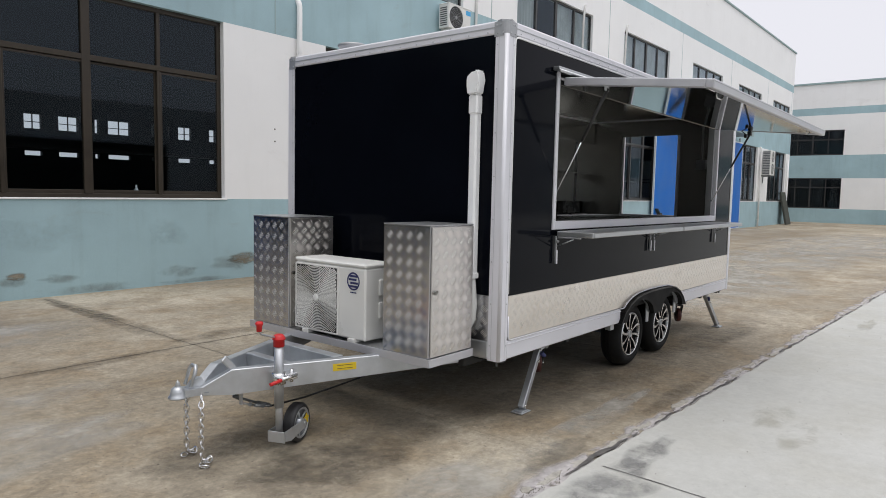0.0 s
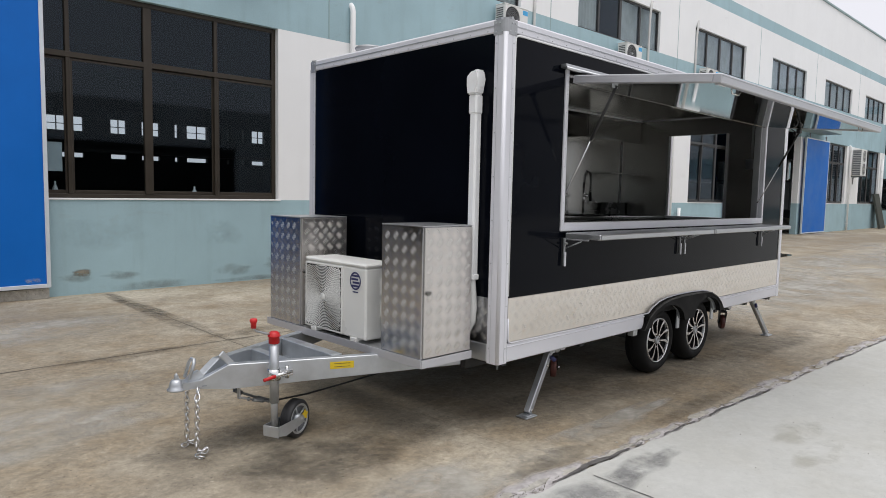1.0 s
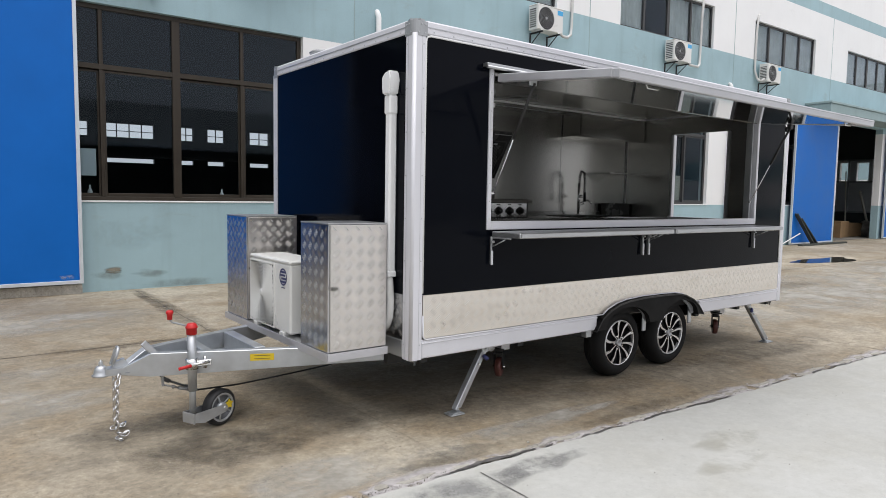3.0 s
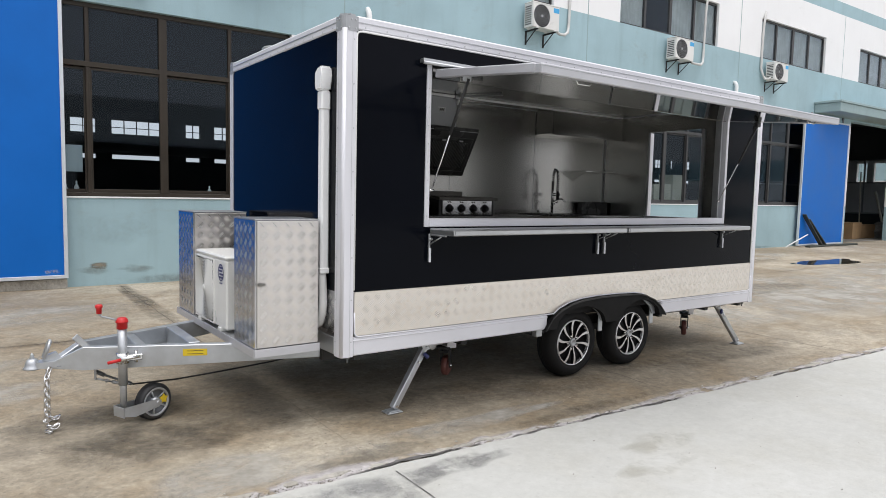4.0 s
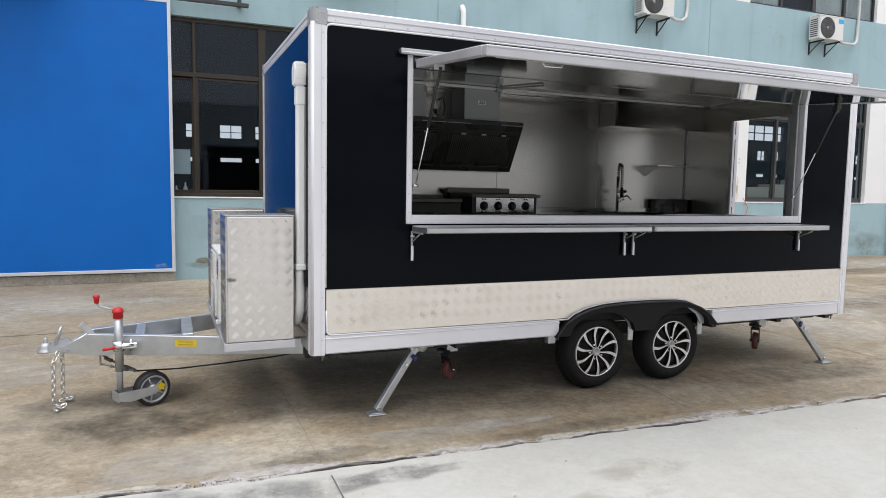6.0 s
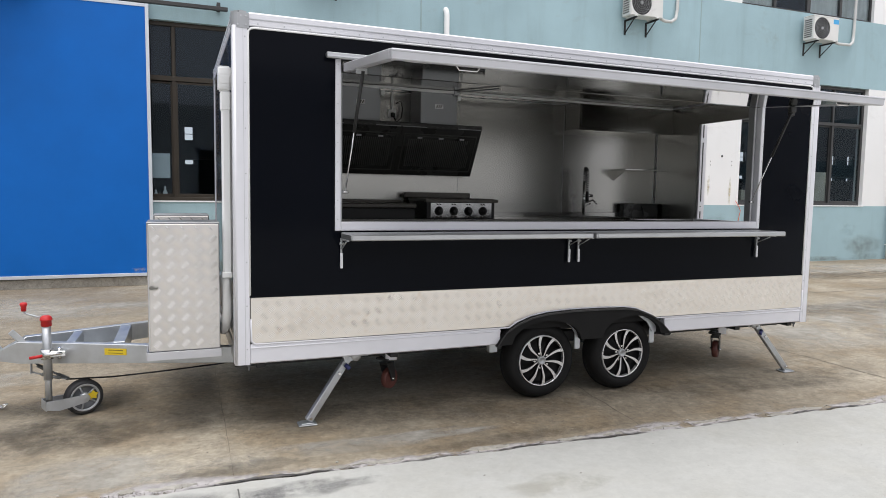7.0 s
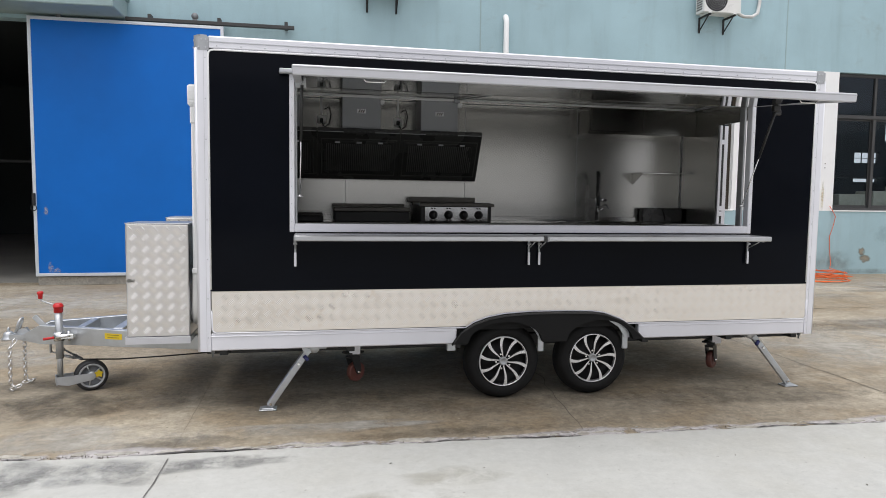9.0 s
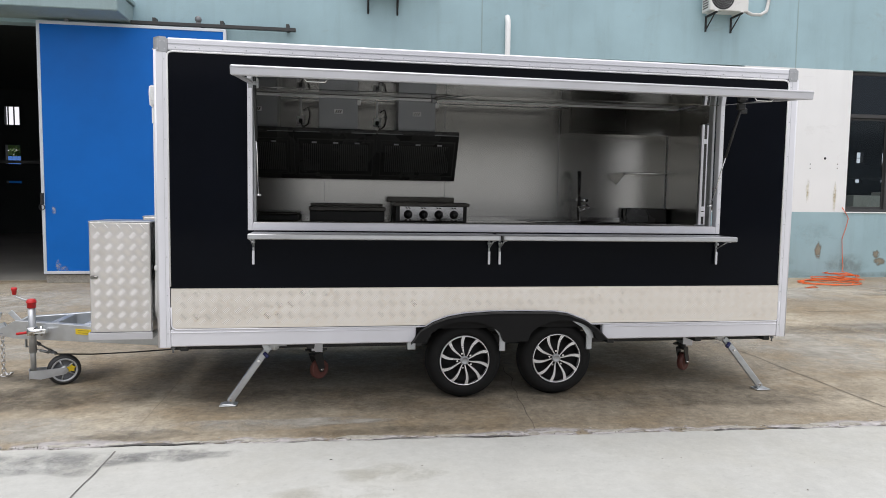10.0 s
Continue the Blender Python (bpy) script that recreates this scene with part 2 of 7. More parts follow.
M_TREADSHADE = painted("shaded_tread_bars", (0.48, 0.48, 0.485), 0.25, 1.0, var=0.05, bumpy=0.0, rvar=0.03)
M_DOORBARLIT = painted("lit_door_bars", (0.86, 0.85, 0.835), 0.22, 1.0, var=0.04, bumpy=0.0, rvar=0.03)
M_SKIRTLIT = painted("lit_skirt_bars", (0.80, 0.765, 0.72), 0.30, 1.0, var=0.05, bumpy=0.0, rvar=0.03)
M_BARSHADE = painted("shaded_side_bars", (0.72, 0.677, 0.623), 0.30, 1.0, var=0.12, scale=5, bumpy=0.0, rvar=0.03)
M_TREAD = painted("tread_plate_aluminium", (0.57, 0.57, 0.585), 0.22, 1.0, var=0.05, scale=3, grain=35, bumpy=0.02, rvar=0.06)
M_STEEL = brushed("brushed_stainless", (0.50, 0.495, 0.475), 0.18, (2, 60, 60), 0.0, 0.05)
# darker copy of the steel; ceiling and hatch-head shade is in its colour
M_STEELD = brushed("dark_shaded_stainless", (0.20, 0.195, 0.185), 0.16, (2, 60, 60), 0.0, 0.0)
# paler copy for the side lining, to brighten the back wall's reflections
M_STEELB = brushed("brightened_stainless", (0.68, 0.67, 0.65), 0.35, (2, 60, 60), 0.0, 0.05)
# darker copy; the wall cabinet's shade is in its colour
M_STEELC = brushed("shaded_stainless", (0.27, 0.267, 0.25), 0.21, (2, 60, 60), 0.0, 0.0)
M_STEELV = brushed("brushed_stainless_upright", (0.51, 0.50, 0.478), 0.25, (60, 60, 2), 0.0, 0.05)
M_MIRROR = painted("polished_stainless", (0.26, 0.26, 0.255), 0.05, 1.0, var=0.04, scale=1.2, grain=3.0, bumpy=0.05, rvar=0.02)
M_FLAPLINE = painted("mirror_stainless", (0.50, 0.50, 0.49), 0.05, 1.0, var=0.04, scale=1.2, grain=3.0, bumpy=0.02, rvar=0.02)
M_GALV = painted("galvanised_steel", (0.52, 0.54, 0.56), 0.42, 0.75, var=0.12, scale=9, grain=40, bumpy=0.04)
M_GALVD = painted("dark_galvanised_steel", (0.20, 0.21, 0.22), 0.55, 0.6, var=0.2, scale=6, bumpy=0.06)
M_TRAY = painted("blue_grey_steel", (0.33, 0.36, 0.39), 0.5, 0.6, var=0.12, scale=5)
M_CHROME = painted("chrome", (0.75, 0.75, 0.75), 0.12, 1.0, var=0.03, bumpy=0.0, rvar=0.04)
M_TYRE = painted("tyre_rubber", (0.008, 0.008, 0.008), 0.75, var=0.2, scale=8, bumpy=0.08, spec=0.25)
M_JTYRE = painted("grey_rubber", (0.03, 0.03, 0.032), 0.6, var=0.15, scale=8)
M_RIM = painted("machined_rim", (0.72, 0.72, 0.73), 0.25, 0.8, var=0.05, bumpy=0.01)
M_RIMDARK = painted("black_rim_paint", (0.005, 0.005, 0.0055), 0.5, var=0.1, bumpy=0.0, spec=0.25)
M_RED = painted("red_plastic", (0.55, 0.018, 0.02), 0.4, var=0.06, bumpy=0.01)
M_CASTER = painted("red_caster", (0.105, 0.033, 0.026), 0.5, var=0.4)
M_YELLOW = painted("yellow_label", (0.72, 0.52, 0.02), 0.5, var=0.05)
M_INK = painted("dark_print", (0.05, 0.045, 0.04), 0.6, var=0.05)
M_NAVY = painted("navy_badge", (0.03, 0.035, 0.13), 0.4, var=0.04)
M_HOOD = painted("black_hood_glass", (0.038, 0.038, 0.037), 0.27, var=0.1, bumpy=0.0, rvar=0.02)
M_HOODMESH = painted("hood_filter", (0.15, 0.15, 0.145), 0.35, 0.6, var=0.1)
M_HOODEDGE = painted("hood_edge", (0.075, 0.075, 0.073), 0.22, var=0.05, bumpy=0.0, rvar=0.02)
M_CHIMNEY = painted("grey_hood_box", (0.36, 0.37, 0.385), 0.38, 0.5, var=0.03, rvar=0.01, bumpy=0.0)
# tone blotches stand in for the polished panel's uneven reflections
M_PANEL = painted("blotched_steel_panel", (0.50, 0.50, 0.50), 0.16, 1.0, var=0.35, scale=9, grain=14, bumpy=0.25, rvar=0.1)
M_IRON = painted("cast_iron", (0.03, 0.03, 0.03), 0.55, 0.3, var=0.2, scale=8)
M_CABLE = painted("black_cable", (0.012, 0.012, 0.012), 0.5, var=0.1, bumpy=0.0)
M_ORANGE = painted("orange_cable", (0.75, 0.13, 0.02), 0.5, var=0.05, bumpy=0.0)
M_SKYBLUE = painted("sky_blue_label", (0.05, 0.38, 0.72), 0.4, var=0.04, bumpy=0.0)
M_CARD = painted("cardboard", (0.28, 0.18, 0.09), 0.85, var=0.12)
M_GRIDDLE = painted("worn_griddle_steel", (0.10, 0.094, 0.084), 0.4, 0.6, var=0.25, scale=7)
M_LEAF = painted("hedge_leaf", (0.09, 0.15, 0.04), 0.6, var=0.4, scale=3)
M_CARDPALE = painted("pale_cardboard", (0.58, 0.53, 0.43), 0.85, var=0.12)
M_RUST = soft_stain("rust_run", (0.60, 0.52, 0.33), 0.5, 7.0, 0.85, 0.30, 0.55)
M_SACK = painted("grey_sack", (0.22, 0.22, 0.21), 0.85, var=0.3, scale=6, bumpy=0.2)
M_PLANK = painted("weathered_plank", (0.055, 0.06, 0.05), 0.8, var=0.3, scale=6, bumpy=0.2)
M_DRYGRASS = painted("dry_grass", (0.065, 0.058, 0.035), 0.9, var=0.4, scale=20, bumpy=0.0)
M_PAPER = painted("white_paper", (0.72, 0.78, 0.80), 0.8, var=0.03)
M_HOSE = painted("insulated_hose", (0.60, 0.60, 0.58), 0.6, var=0.1, grain=120, bumpy=0.2)
M_OPPOSITE = painted("pale_opposite_wall", (0.60, 0.605, 0.60), 0.85, var=0.08, scale=0.4)
M_SOFFIT = painted("side_wall", (0.30, 0.34, 0.35), 0.85, var=0.12, scale=0.4)


# ---- mesh helpers ----
def box(bm, x0, x1, y0, y1, z0, z1, bev=0.0, mat=0, m=None):
    r = bmesh.ops.create_cube(bm, size=1.0)
    vs = r["verts"]
    for v in vs:
        v.co = Vector(((x0 + x1) / 2 + v.co.x * (x1 - x0), (y0 + y1) / 2 + v.co.y * (y1 - y0), (z0 + z1) / 2 + v.co.z * (z1 - z0)))
    fs = {f for v in vs for f in v.link_faces}
    for f in fs:
        f.material_index = mat
    if bev:
        es = {e for v in vs for e in v.link_edges}
        out = bmesh.ops.bevel(bm, geom=list(es), offset=bev, segments=1, affect="EDGES", clamp_overlap=True)
        vs = list({v for v in out["verts"]} | {v for v in vs if v.is_valid})
        for f in {f for v in vs for f in v.link_faces}:
            f.material_index = mat
    if m is not None:
        bmesh.ops.transform(bm, matrix=m, verts=vs)
    return vs


def rod(bm, a, b, r, seg=12, r2=None, mat=0):
    """A round bar from a to b."""
    a, b = Vector(a), Vector(b)
    out = bmesh.ops.create_cone(bm, cap_ends=True, segments=seg, radius1=r, radius2=r if r2 is None else r2, depth=(b - a).length)
    q = (b - a).to_track_quat("Z", "Y").to_matrix().to_4x4()
    bmesh.ops.transform(bm, matrix=Matrix.Translation((a + b) / 2) @ q, verts=out["verts"])
    for f in {f for v in out["verts"] for f in v.link_faces}:
        f.material_index, f.smooth = mat, len(f.verts) == 4
    return out["verts"]


def tube(bm, pts, r, seg=10, mat=0):
    """A round tube along a bent line."""
    pts = [Vector(p) for p in pts]
    rings, up = [], None
    for i, p in enumerate(pts):
        d = (pts[min(i + 1, len(pts) - 1)] - pts[max(i - 1, 0)]).normalized()
        up = d.orthogonal().normalized() if up is None else (up - d * up.dot(d)).normalized()
        side = d.cross(up)
        rings.append([bm.verts.new(p + r * (math.cos(2 * math.pi * k / seg) * up + math.sin(2 * math.pi * k / seg) * side)) for k in range(seg)])
    for a, b in zip(rings, rings[1:]):
        for k in range(seg):
            f = bm.faces.new((a[k], a[(k + 1) % seg], b[(k + 1) % seg], b[k]))
            f.smooth, f.material_index = True, mat
    bm.faces.new(rings[0][::-1]).material_index = mat
    bm.faces.new(rings[-1]).material_index = mat


def arc(c, r, a0, a1, n, u, v):
    c, u, v = Vector(c), Vector(u), Vector(v)
    return [c + r * (math.cos(radians(a0 + (a1 - a0) * i / n)) * u + math.sin(radians(a0 + (a1 - a0) * i / n)) * v) for i in range(n + 1)]


def lathe(bm, profile, c, axis="y", seg=40, mat=0, smooth=True):
    """Turns (radius, along) pairs round an axis through c."""
    rings = []
    for r, h in profile:
        ring = []
        for k in range(seg):
            a = 2 * math.pi * k / seg
            p = (r * math.cos(a), h, r * math.sin(a)) if axis == "y" else (h, r * math.cos(a), r * math.sin(a)) if axis == "x" else (r * math.cos(a), r * math.sin(a), h)
            ring.append(bm.verts.new(Vector(c) + Vector(p)))
        rings.append(ring)
    for a, b in zip(rings, rings[1:]):
        for k in range(seg):
            f = bm.faces.new((a[k], a[(k + 1) % seg], b[(k + 1) % seg], b[k]))
            f.smooth, f.material_index = smooth, mat
    return rings


def prism(bm, outline, d0, d1, axis="y", mat=0):
    """Pushes a flat outline through along an axis; the outline is (x, z), (y, z) or (x, y)."""
    def at(p, d):
        return (p[0], d, p[1]) if axis == "y" else (d, p[0], p[1]) if axis == "x" else (p[0], p[1], d)
    a, b = [bm.verts.new(at(p, d0)) for p in outline], [bm.verts.new(at(p, d1)) for p in outline]
    fs = [bm.faces.new(a[::-1]), bm.faces.new(b)]
    n = len(outline)
    for k in range(n):
        fs.append(bm.faces.new((a[k], a[(k + 1) % n], b[(k + 1) % n], b[k])))
    for f in fs:
        f.material_index = mat
    return a + b


def mesh_of(name, bm, mats):
    bmesh.ops.recalc_face_normals(bm, faces=bm.faces)
    me = bpy.data.meshes.new(name)
    bm.to_mesh(me)
    bm.free()
    for m in mats if isinstance(mats, (list, tuple)) else [mats]:
        me.materials.append(m)
    return me


def part(name, bm, mats, parent, label=""):
    """Links a bmesh, built in world metres, as one part of a thing or part."""
    ob = new(name, mesh_of(name, bm, mats))
    ob.parent = parent
    up = parent
    m = Matrix.Identity(4)
    while up is not None:
        m = up.matrix_basis @ m if up.parent is None else up.matrix_parent_inverse @ up.matrix_basis @ m
        up = up.parent
    ob.matrix_parent_inverse = m.inverted()
    return tagged(ob, label)


def part_each(name, bm, mats, parent, label=""):
    """Links every loose piece of a bmesh as a part of its own."""
    bm.verts.ensure_lookup_table()
    bm.verts.index_update()
    todo, made = set(bm.verts), []
    while todo:
        stack, piece = [next(iter(sorted(todo, key=lambda v: v.index)))], set()
        while stack:
            v = stack.pop()
            if v in piece:
                continue
            piece.add(v)
            stack += [e.other_vert(v) for e in v.link_edges]
        todo -= piece
        b, at = bmesh.new(), {}
        for v in sorted(piece, key=lambda v: v.index):
            at[v] = b.verts.new(v.co)
        for f in {f for v in piece for f in v.link_faces}:
            g = b.faces.new([at[v] for v in f.verts])
            g.material_index, g.smooth = f.material_index, f.smooth
        made.append(part(name, b, mats, parent, label))
    bm.free()
    return made


def thing(name, at, label, category, group="", kind=""):
    ob = new(name)
    ob.empty_display_size = 0.1
    ob.matrix_basis = Matrix.Translation(at)
    return tagged(ob, label, category, group, kind)


def solid(name, bm, mats, label, category, group="", kind=""):
    return tagged(new(name, mesh_of(name, bm, mats)), label, category, group, kind)


def boxed(name, dims, mats, parent, label="", bev=0.004):
    bm = bmesh.new()
    box(bm, *dims, bev)
    return part(name, bm, mats, parent, label)


# ---- ground ----
def slab_edge(x):
    """The ragged line where the pale slab meets the old one."""
    return 1.925 - 0.039 * x + 0.03 * noise.noise((x * 1.7, 3.1, 0)) + 0.025 * noise.noise((x * 6.1, 8.2, 0)) + 0.012 * noise.noise((x * 19, 1.2, 0))


def build_ground():
    bm = bmesh.new()
    s = [-400, -150, -60] + [-30 + 1.5 * i for i in range(60)] + [70, 120, 220, 450]
    grid = [[bm.verts.new((x, y, 0.0)) for x in s] for y in s]
    for j in range(len(s) - 1):
        for i in range(len(s) - 1):
            bm.faces.new((grid[j][i], grid[j][i + 1], grid[j + 1][i + 1], grid[j + 1][i]))
    solid("ground", bm, M_OLD, "old brown stained concrete yard", "ground", kind="structure")
    # the pale, newer slab in front
    bm = bmesh.new()
    xs = [-60, -30, -15, -8] + [-4 + 0.06 * i for i in range(470)] + [26, 30, 40, 60, 120]
    top, mid, low = [], [], []
    for x in xs:
        y = slab_edge(x)
        top.append(bm.verts.new((x, y - 0.02, 0.016)))
        low.append(bm.verts.new((x, y + 0.004, -0.01)))
        mid.append(bm.verts.new((x, -45.0, 0.016)))
    for i in range(len(xs) - 1):
        bm.faces.new((mid[i], mid[i + 1], top[i + 1], top[i]))
        bm.faces.new((top[i], top[i + 1], low[i + 1], low[i]))
    solid("pavement", bm, M_NEW, "pale newer concrete slab with a ragged edge", "pavement", kind="structure")
    # ragged strip of crumbled mortar beyond the edge, thinning outwards
    bm = bmesh.new()
    fade = bm.loops.layers.float_color.new("fade")
    rows = []
    for i in range(800):
        x = 0.4 + i * 0.03
        w = 0.105 + 0.075 * noise.noise((x * 1.3, 7.7, 0)) + 0.045 * noise.noise((x * 5.0, 2.7, 0))
        y = slab_edge(x)
        rows.append([bm.verts.new((x, y + f * w, 0.0065)) for f in (-0.1, 0.55, 0.85, 1.15)])
    for a, b in zip(rows, rows[1:]):
        for k in range(3):
            f = bm.faces.new((a[k], b[k], b[k + 1], a[k + 1]))
            for loop, q in zip(f.loops, (k, k, k + 1, k + 1)):
                v = (0.9, 1.0, 0.7, 0.0)[q]
                loop[fade] = (v, v, v, 1)
    solid("mortar_smear", bm, M_MORTAR, "pale mortar smeared along the slab edge", "mortar", kind="structure")
    # flat flakes of mortar lying in it, and grit
    bm = bmesh.new()
    rnd = random.Random(4)
    x = 1.2
    while x < 24.0:
        x += rnd.uniform(0.08, 0.55)
        w, h = rnd.uniform(0.03, 0.14), rnd.uniform(0.012, 0.034)
        off = rnd.uniform(0.015, 0.05) + h * 0.6
        vs = []
        for k in range(18):
            t = 2 * math.pi * k / 18
            r = 1 + 0.7 * noise.noise((math.cos(t) * 2.6 + x * 3, math.sin(t) * 2.6, x))
            px = x + w * r * math.cos(t)
            vs.append((px, slab_edge(px) + off + h * r * math.sin(t)))
        cx, cy = sum(p[0] for p in vs) / 18, sum(p[1] for p in vs) / 18
        lift = 0.0085 + 0.005 * rnd.random()
        low = [bm.verts.new((p[0], p[1], 0.004)) for p in vs]
        hi = [bm.verts.new((cx + (p[0] - cx) * 0.9, cy + (p[1] - cy) * 0.9, lift)) for p in vs]
        bm.faces.new(hi)
        for k in range(18):
            bm.faces.new((low[k], low[(k + 1) % 18], hi[(k + 1) % 18], hi[k]))
    for i in range(320):
        x = rnd.uniform(1.0, 20.0)
        y = slab_edge(x) + abs(rnd.gauss(0, 0.07)) - 0.01
        out = bmesh.ops.create_icosphere(bm, subdivisions=1, radius=rnd.uniform(0.003, 0.009))
        for v in out["verts"]:
            v.co = Vector((x + v.co.x * rnd.uniform(0.8, 1.8), y + v.co.y, 0.004 + v.co.z * 0.6))
    solid("broken_mortar", bm, M_RUBBLE, "crumbled pale mortar flakes along the slab edge", "rubble", kind="stuff")
    # dirt caught here and there in the crack at the edge
    bm = bmesh.new()
    row = []
    for i in range(1000):
        x = 1.0 + i * 0.025
        w = 0.007 + 0.050 * noise.noise((x * 1.4, 4, 0)) + 0.022 * noise.noise((x * 9, 9, 0)) + 0.008 * noise.noise((x * 31, 2, 0))
        y = slab_edge(x)
        if w < 0.0008:
            row.append(None)
            continue
        w = min(w, 0.048)
        row.append((bm.verts.new((x, y - 0.004, 0.0178)), bm.verts.new((x, y + 0.006 + w, 0.0125))))
    for a, b in zip(row, row[1:]):
        if a and b:
            bm.faces.new((a[0], b[0], b[1], a[1]))
    solid("joint_edge", bm, M_JOINT, "dark dirt-filled crack along the slab edge", "joint", kind="structure")
    # dry grass and moss rooted in the crack
    bm = bmesh.new()
    for i in range(420):
        x = rnd.choice((rnd.gauss(3.95, 0.16), rnd.gauss(3.05, 0.22), rnd.uniform(2.0, 8.5)))
        y = slab_edge(x) + rnd.uniform(-0.004, 0.045)
        a, h, w = rnd.uniform(0, 6.3), rnd.uniform(0.003, 0.013), rnd.uniform(0.0015, 0.004)
        lean = Vector((math.cos(a), math.sin(a), 0)) * h * rnd.uniform(0.3, 1.3)
        side = Vector((-math.sin(a), math.cos(a), 0)) * w
        foot = Vector((x, y, 0.006))
        bm.faces.new([bm.verts.new(p) for p in (foot - side, foot + side, foot + lean + Vector((0, 0, h)))])
    solid("dry_grass", bm, M_DRYGRASS, "dry grass and moss bits rooted in the slab crack", "grass", kind="stuff")
    # dead leaf bits and specks on the pale slab
    bm = bmesh.new()
    for i in range(90):
        x, y = rnd.uniform(2.5, 12.0), rnd.uniform(-1.5, 1.5)
        a, s = rnd.uniform(0, 6.3), rnd.uniform(0.002, 0.008)
        u, v = Vector((math.cos(a), math.sin(a), 0)), Vector((-math.sin(a), math.cos(a), 0))
        c = Vector((x, y, 0.018))
        q = [c - u * s * 1.6, c - v * s * 0.5 + Vector((0, 0, 0.003)), c + u * s * 1.6, c + v * s * 0.5 + Vector((0, 0, 0.004))]
        bm.faces.new([bm.verts.new(p) for p in q])
        bm.faces.new([bm.verts.new(p + Vector((0, 0, -0.0012))) for p in q[::-1]])
    solid("leaf_litter", bm, M_LINE, "dark specks and leaf bits scattered on the pale slab", "litter", kind="stuff")

    def joint(pts, w, mat, name, label):
        bm = bmesh.new()
        row = []
        for i, p in enumerate(pts):
            p = Vector((*p[:2], p[2] if len(p) > 2 else 0.003))
            d = (Vector((*pts[min(i + 1, len(pts) - 1)][:2], 0)) - Vector((*pts[max(i - 1, 0)][:2], 0))).normalized()
            s = Vector((-d.y, d.x, 0)) * w * (0.6 + 0.7 * rnd.random())
            row.append((bm.verts.new(p + s), bm.verts.new(p - s)))
        for a, b in zip(row, row[1:]):
            bm.faces.new((a[0], b[0], b[1], a[1]))
        return solid(name, bm, mat, label, "joint", kind="structure")
    wob = lambda t, k: 0.015 * noise.noise((t * 2.3, k, 0)) + 0.006 * noise.noise((t * 11, k, 0))
    joint([(3.72 + wob(y, 1), y) for y in np.arange(4.6, 10.4, 0.1)], 0.004, M_LINE, "joint_1", "dirt-filled joint across the old slab")
    joint([(3.72 + wob(y, 1), y) for y in np.arange(1.9, 4.6, 0.1)], 0.0018, M_OLDLINE, "joint_6", "faint worn joint across the old slab")
    joint([(3.73 - 0.02 * (1.7 - y) + wob(y, 2), y, 0.0195) for y in np.arange(-12.0, 1.74, 0.12)], 0.0038, M_JOINT, "joint_2", "dark joint across the pale slab")
    joint([(x, 6.35 + wob(x, 3)) for x in np.arange(-14.0, 30, 0.15)], 0.009, M_LINE, "joint_3", "dirt-filled joint along the old slab")
    joint([(6.62 - 0.1 * (2.8 - y) + 0.05 * noise.noise((y * 3, 5, 0)), y) for y in np.arange(1.75, 3.6, 0.05)], 0.003, M_LINE, "crack_1", "hairline crack in the old slab")
    joint([(9.49 + wob(y, 7), y) for y in np.arange(1.6, 10.4, 0.1)], 0.005, M_LINE, "joint_4", "dirt-filled joint across the old slab")
    joint([(16.7 + wob(y, 8), y) for y in np.arange(1.4, 10.4, 0.1)], 0.006, M_LINE, "joint_5", "dirt-filled joint across the old slab")

    def puddle(name, cx, cy, rx, ry, z, mat, label, seed, what="puddle"):
        """A flat blot that thins out towards its rim."""
        bm = bmesh.new()
        fade = bm.loops.layers.float_color.new("fade")
        rings = []
        for q in range(5):
            ring = []
            for k in range(48):
                a = 2 * math.pi * k / 48
                r = (1 + 0.45 * noise.noise((math.cos(a) * 1.6 + seed, math.sin(a) * 1.6, seed))) * q / 4
                ring.append(bm.verts.new((cx + rx * r * math.cos(a), cy + ry * r * math.sin(a), z)))
                if q == 0:
                    break
            rings.append(ring)
        level = (1.0, 1.0, 0.95, 0.75, 0.0)

        def face(pairs):
            f = bm.faces.new([v for v, _ in pairs])
            for loop, (_, q) in zip(f.loops, pairs):
                loop[fade] = (level[q], level[q], level[q], 1)
        for k in range(48):
            n = (k + 1) % 48
            face(((rings[0][0], 0), (rings[1][k], 1), (rings[1][n], 1)))
            for q in range(1, 4):
                face(((rings[q][k], q), (rings[q + 1][k], q + 1), (rings[q + 1][n], q + 1), (rings[q][n], q)))
        bmesh.ops.recalc_face_normals(bm, faces=bm.faces)
        solid(name, bm, mat, label, what, kind="structure")
    m_water, nt, b, _ = material("puddle_water")
    b.inputs["Base Color"].default_value = (0.05, 0.045, 0.035, 1)
    b.inputs["Roughness"].default_value = 0.04
    for k, (cx, cy, rx, ry) in enumerate(((3.45, 1.50, 0.50, 0.20), (4.10, 1.57, 0.40, 0.11), (2.75, 1.48, 0.55, 0.30), (1.9, 1.62, 0.6, 0.18), (5.45, 1.13, 0.40, 0.13), (5.15, 0.90, 0.35, 0.12), (10.25, 1.14, 0.6, 0.10))):
        puddle(f"damp_patch_{k + 1}", cx, cy, rx, ry, 0.0200 + 0.0004 * k, M_DAMP if k < 4 else M_FAINT, "grey damp patch on the pale slab", 1.7 * k + 0.4, "damp patch")
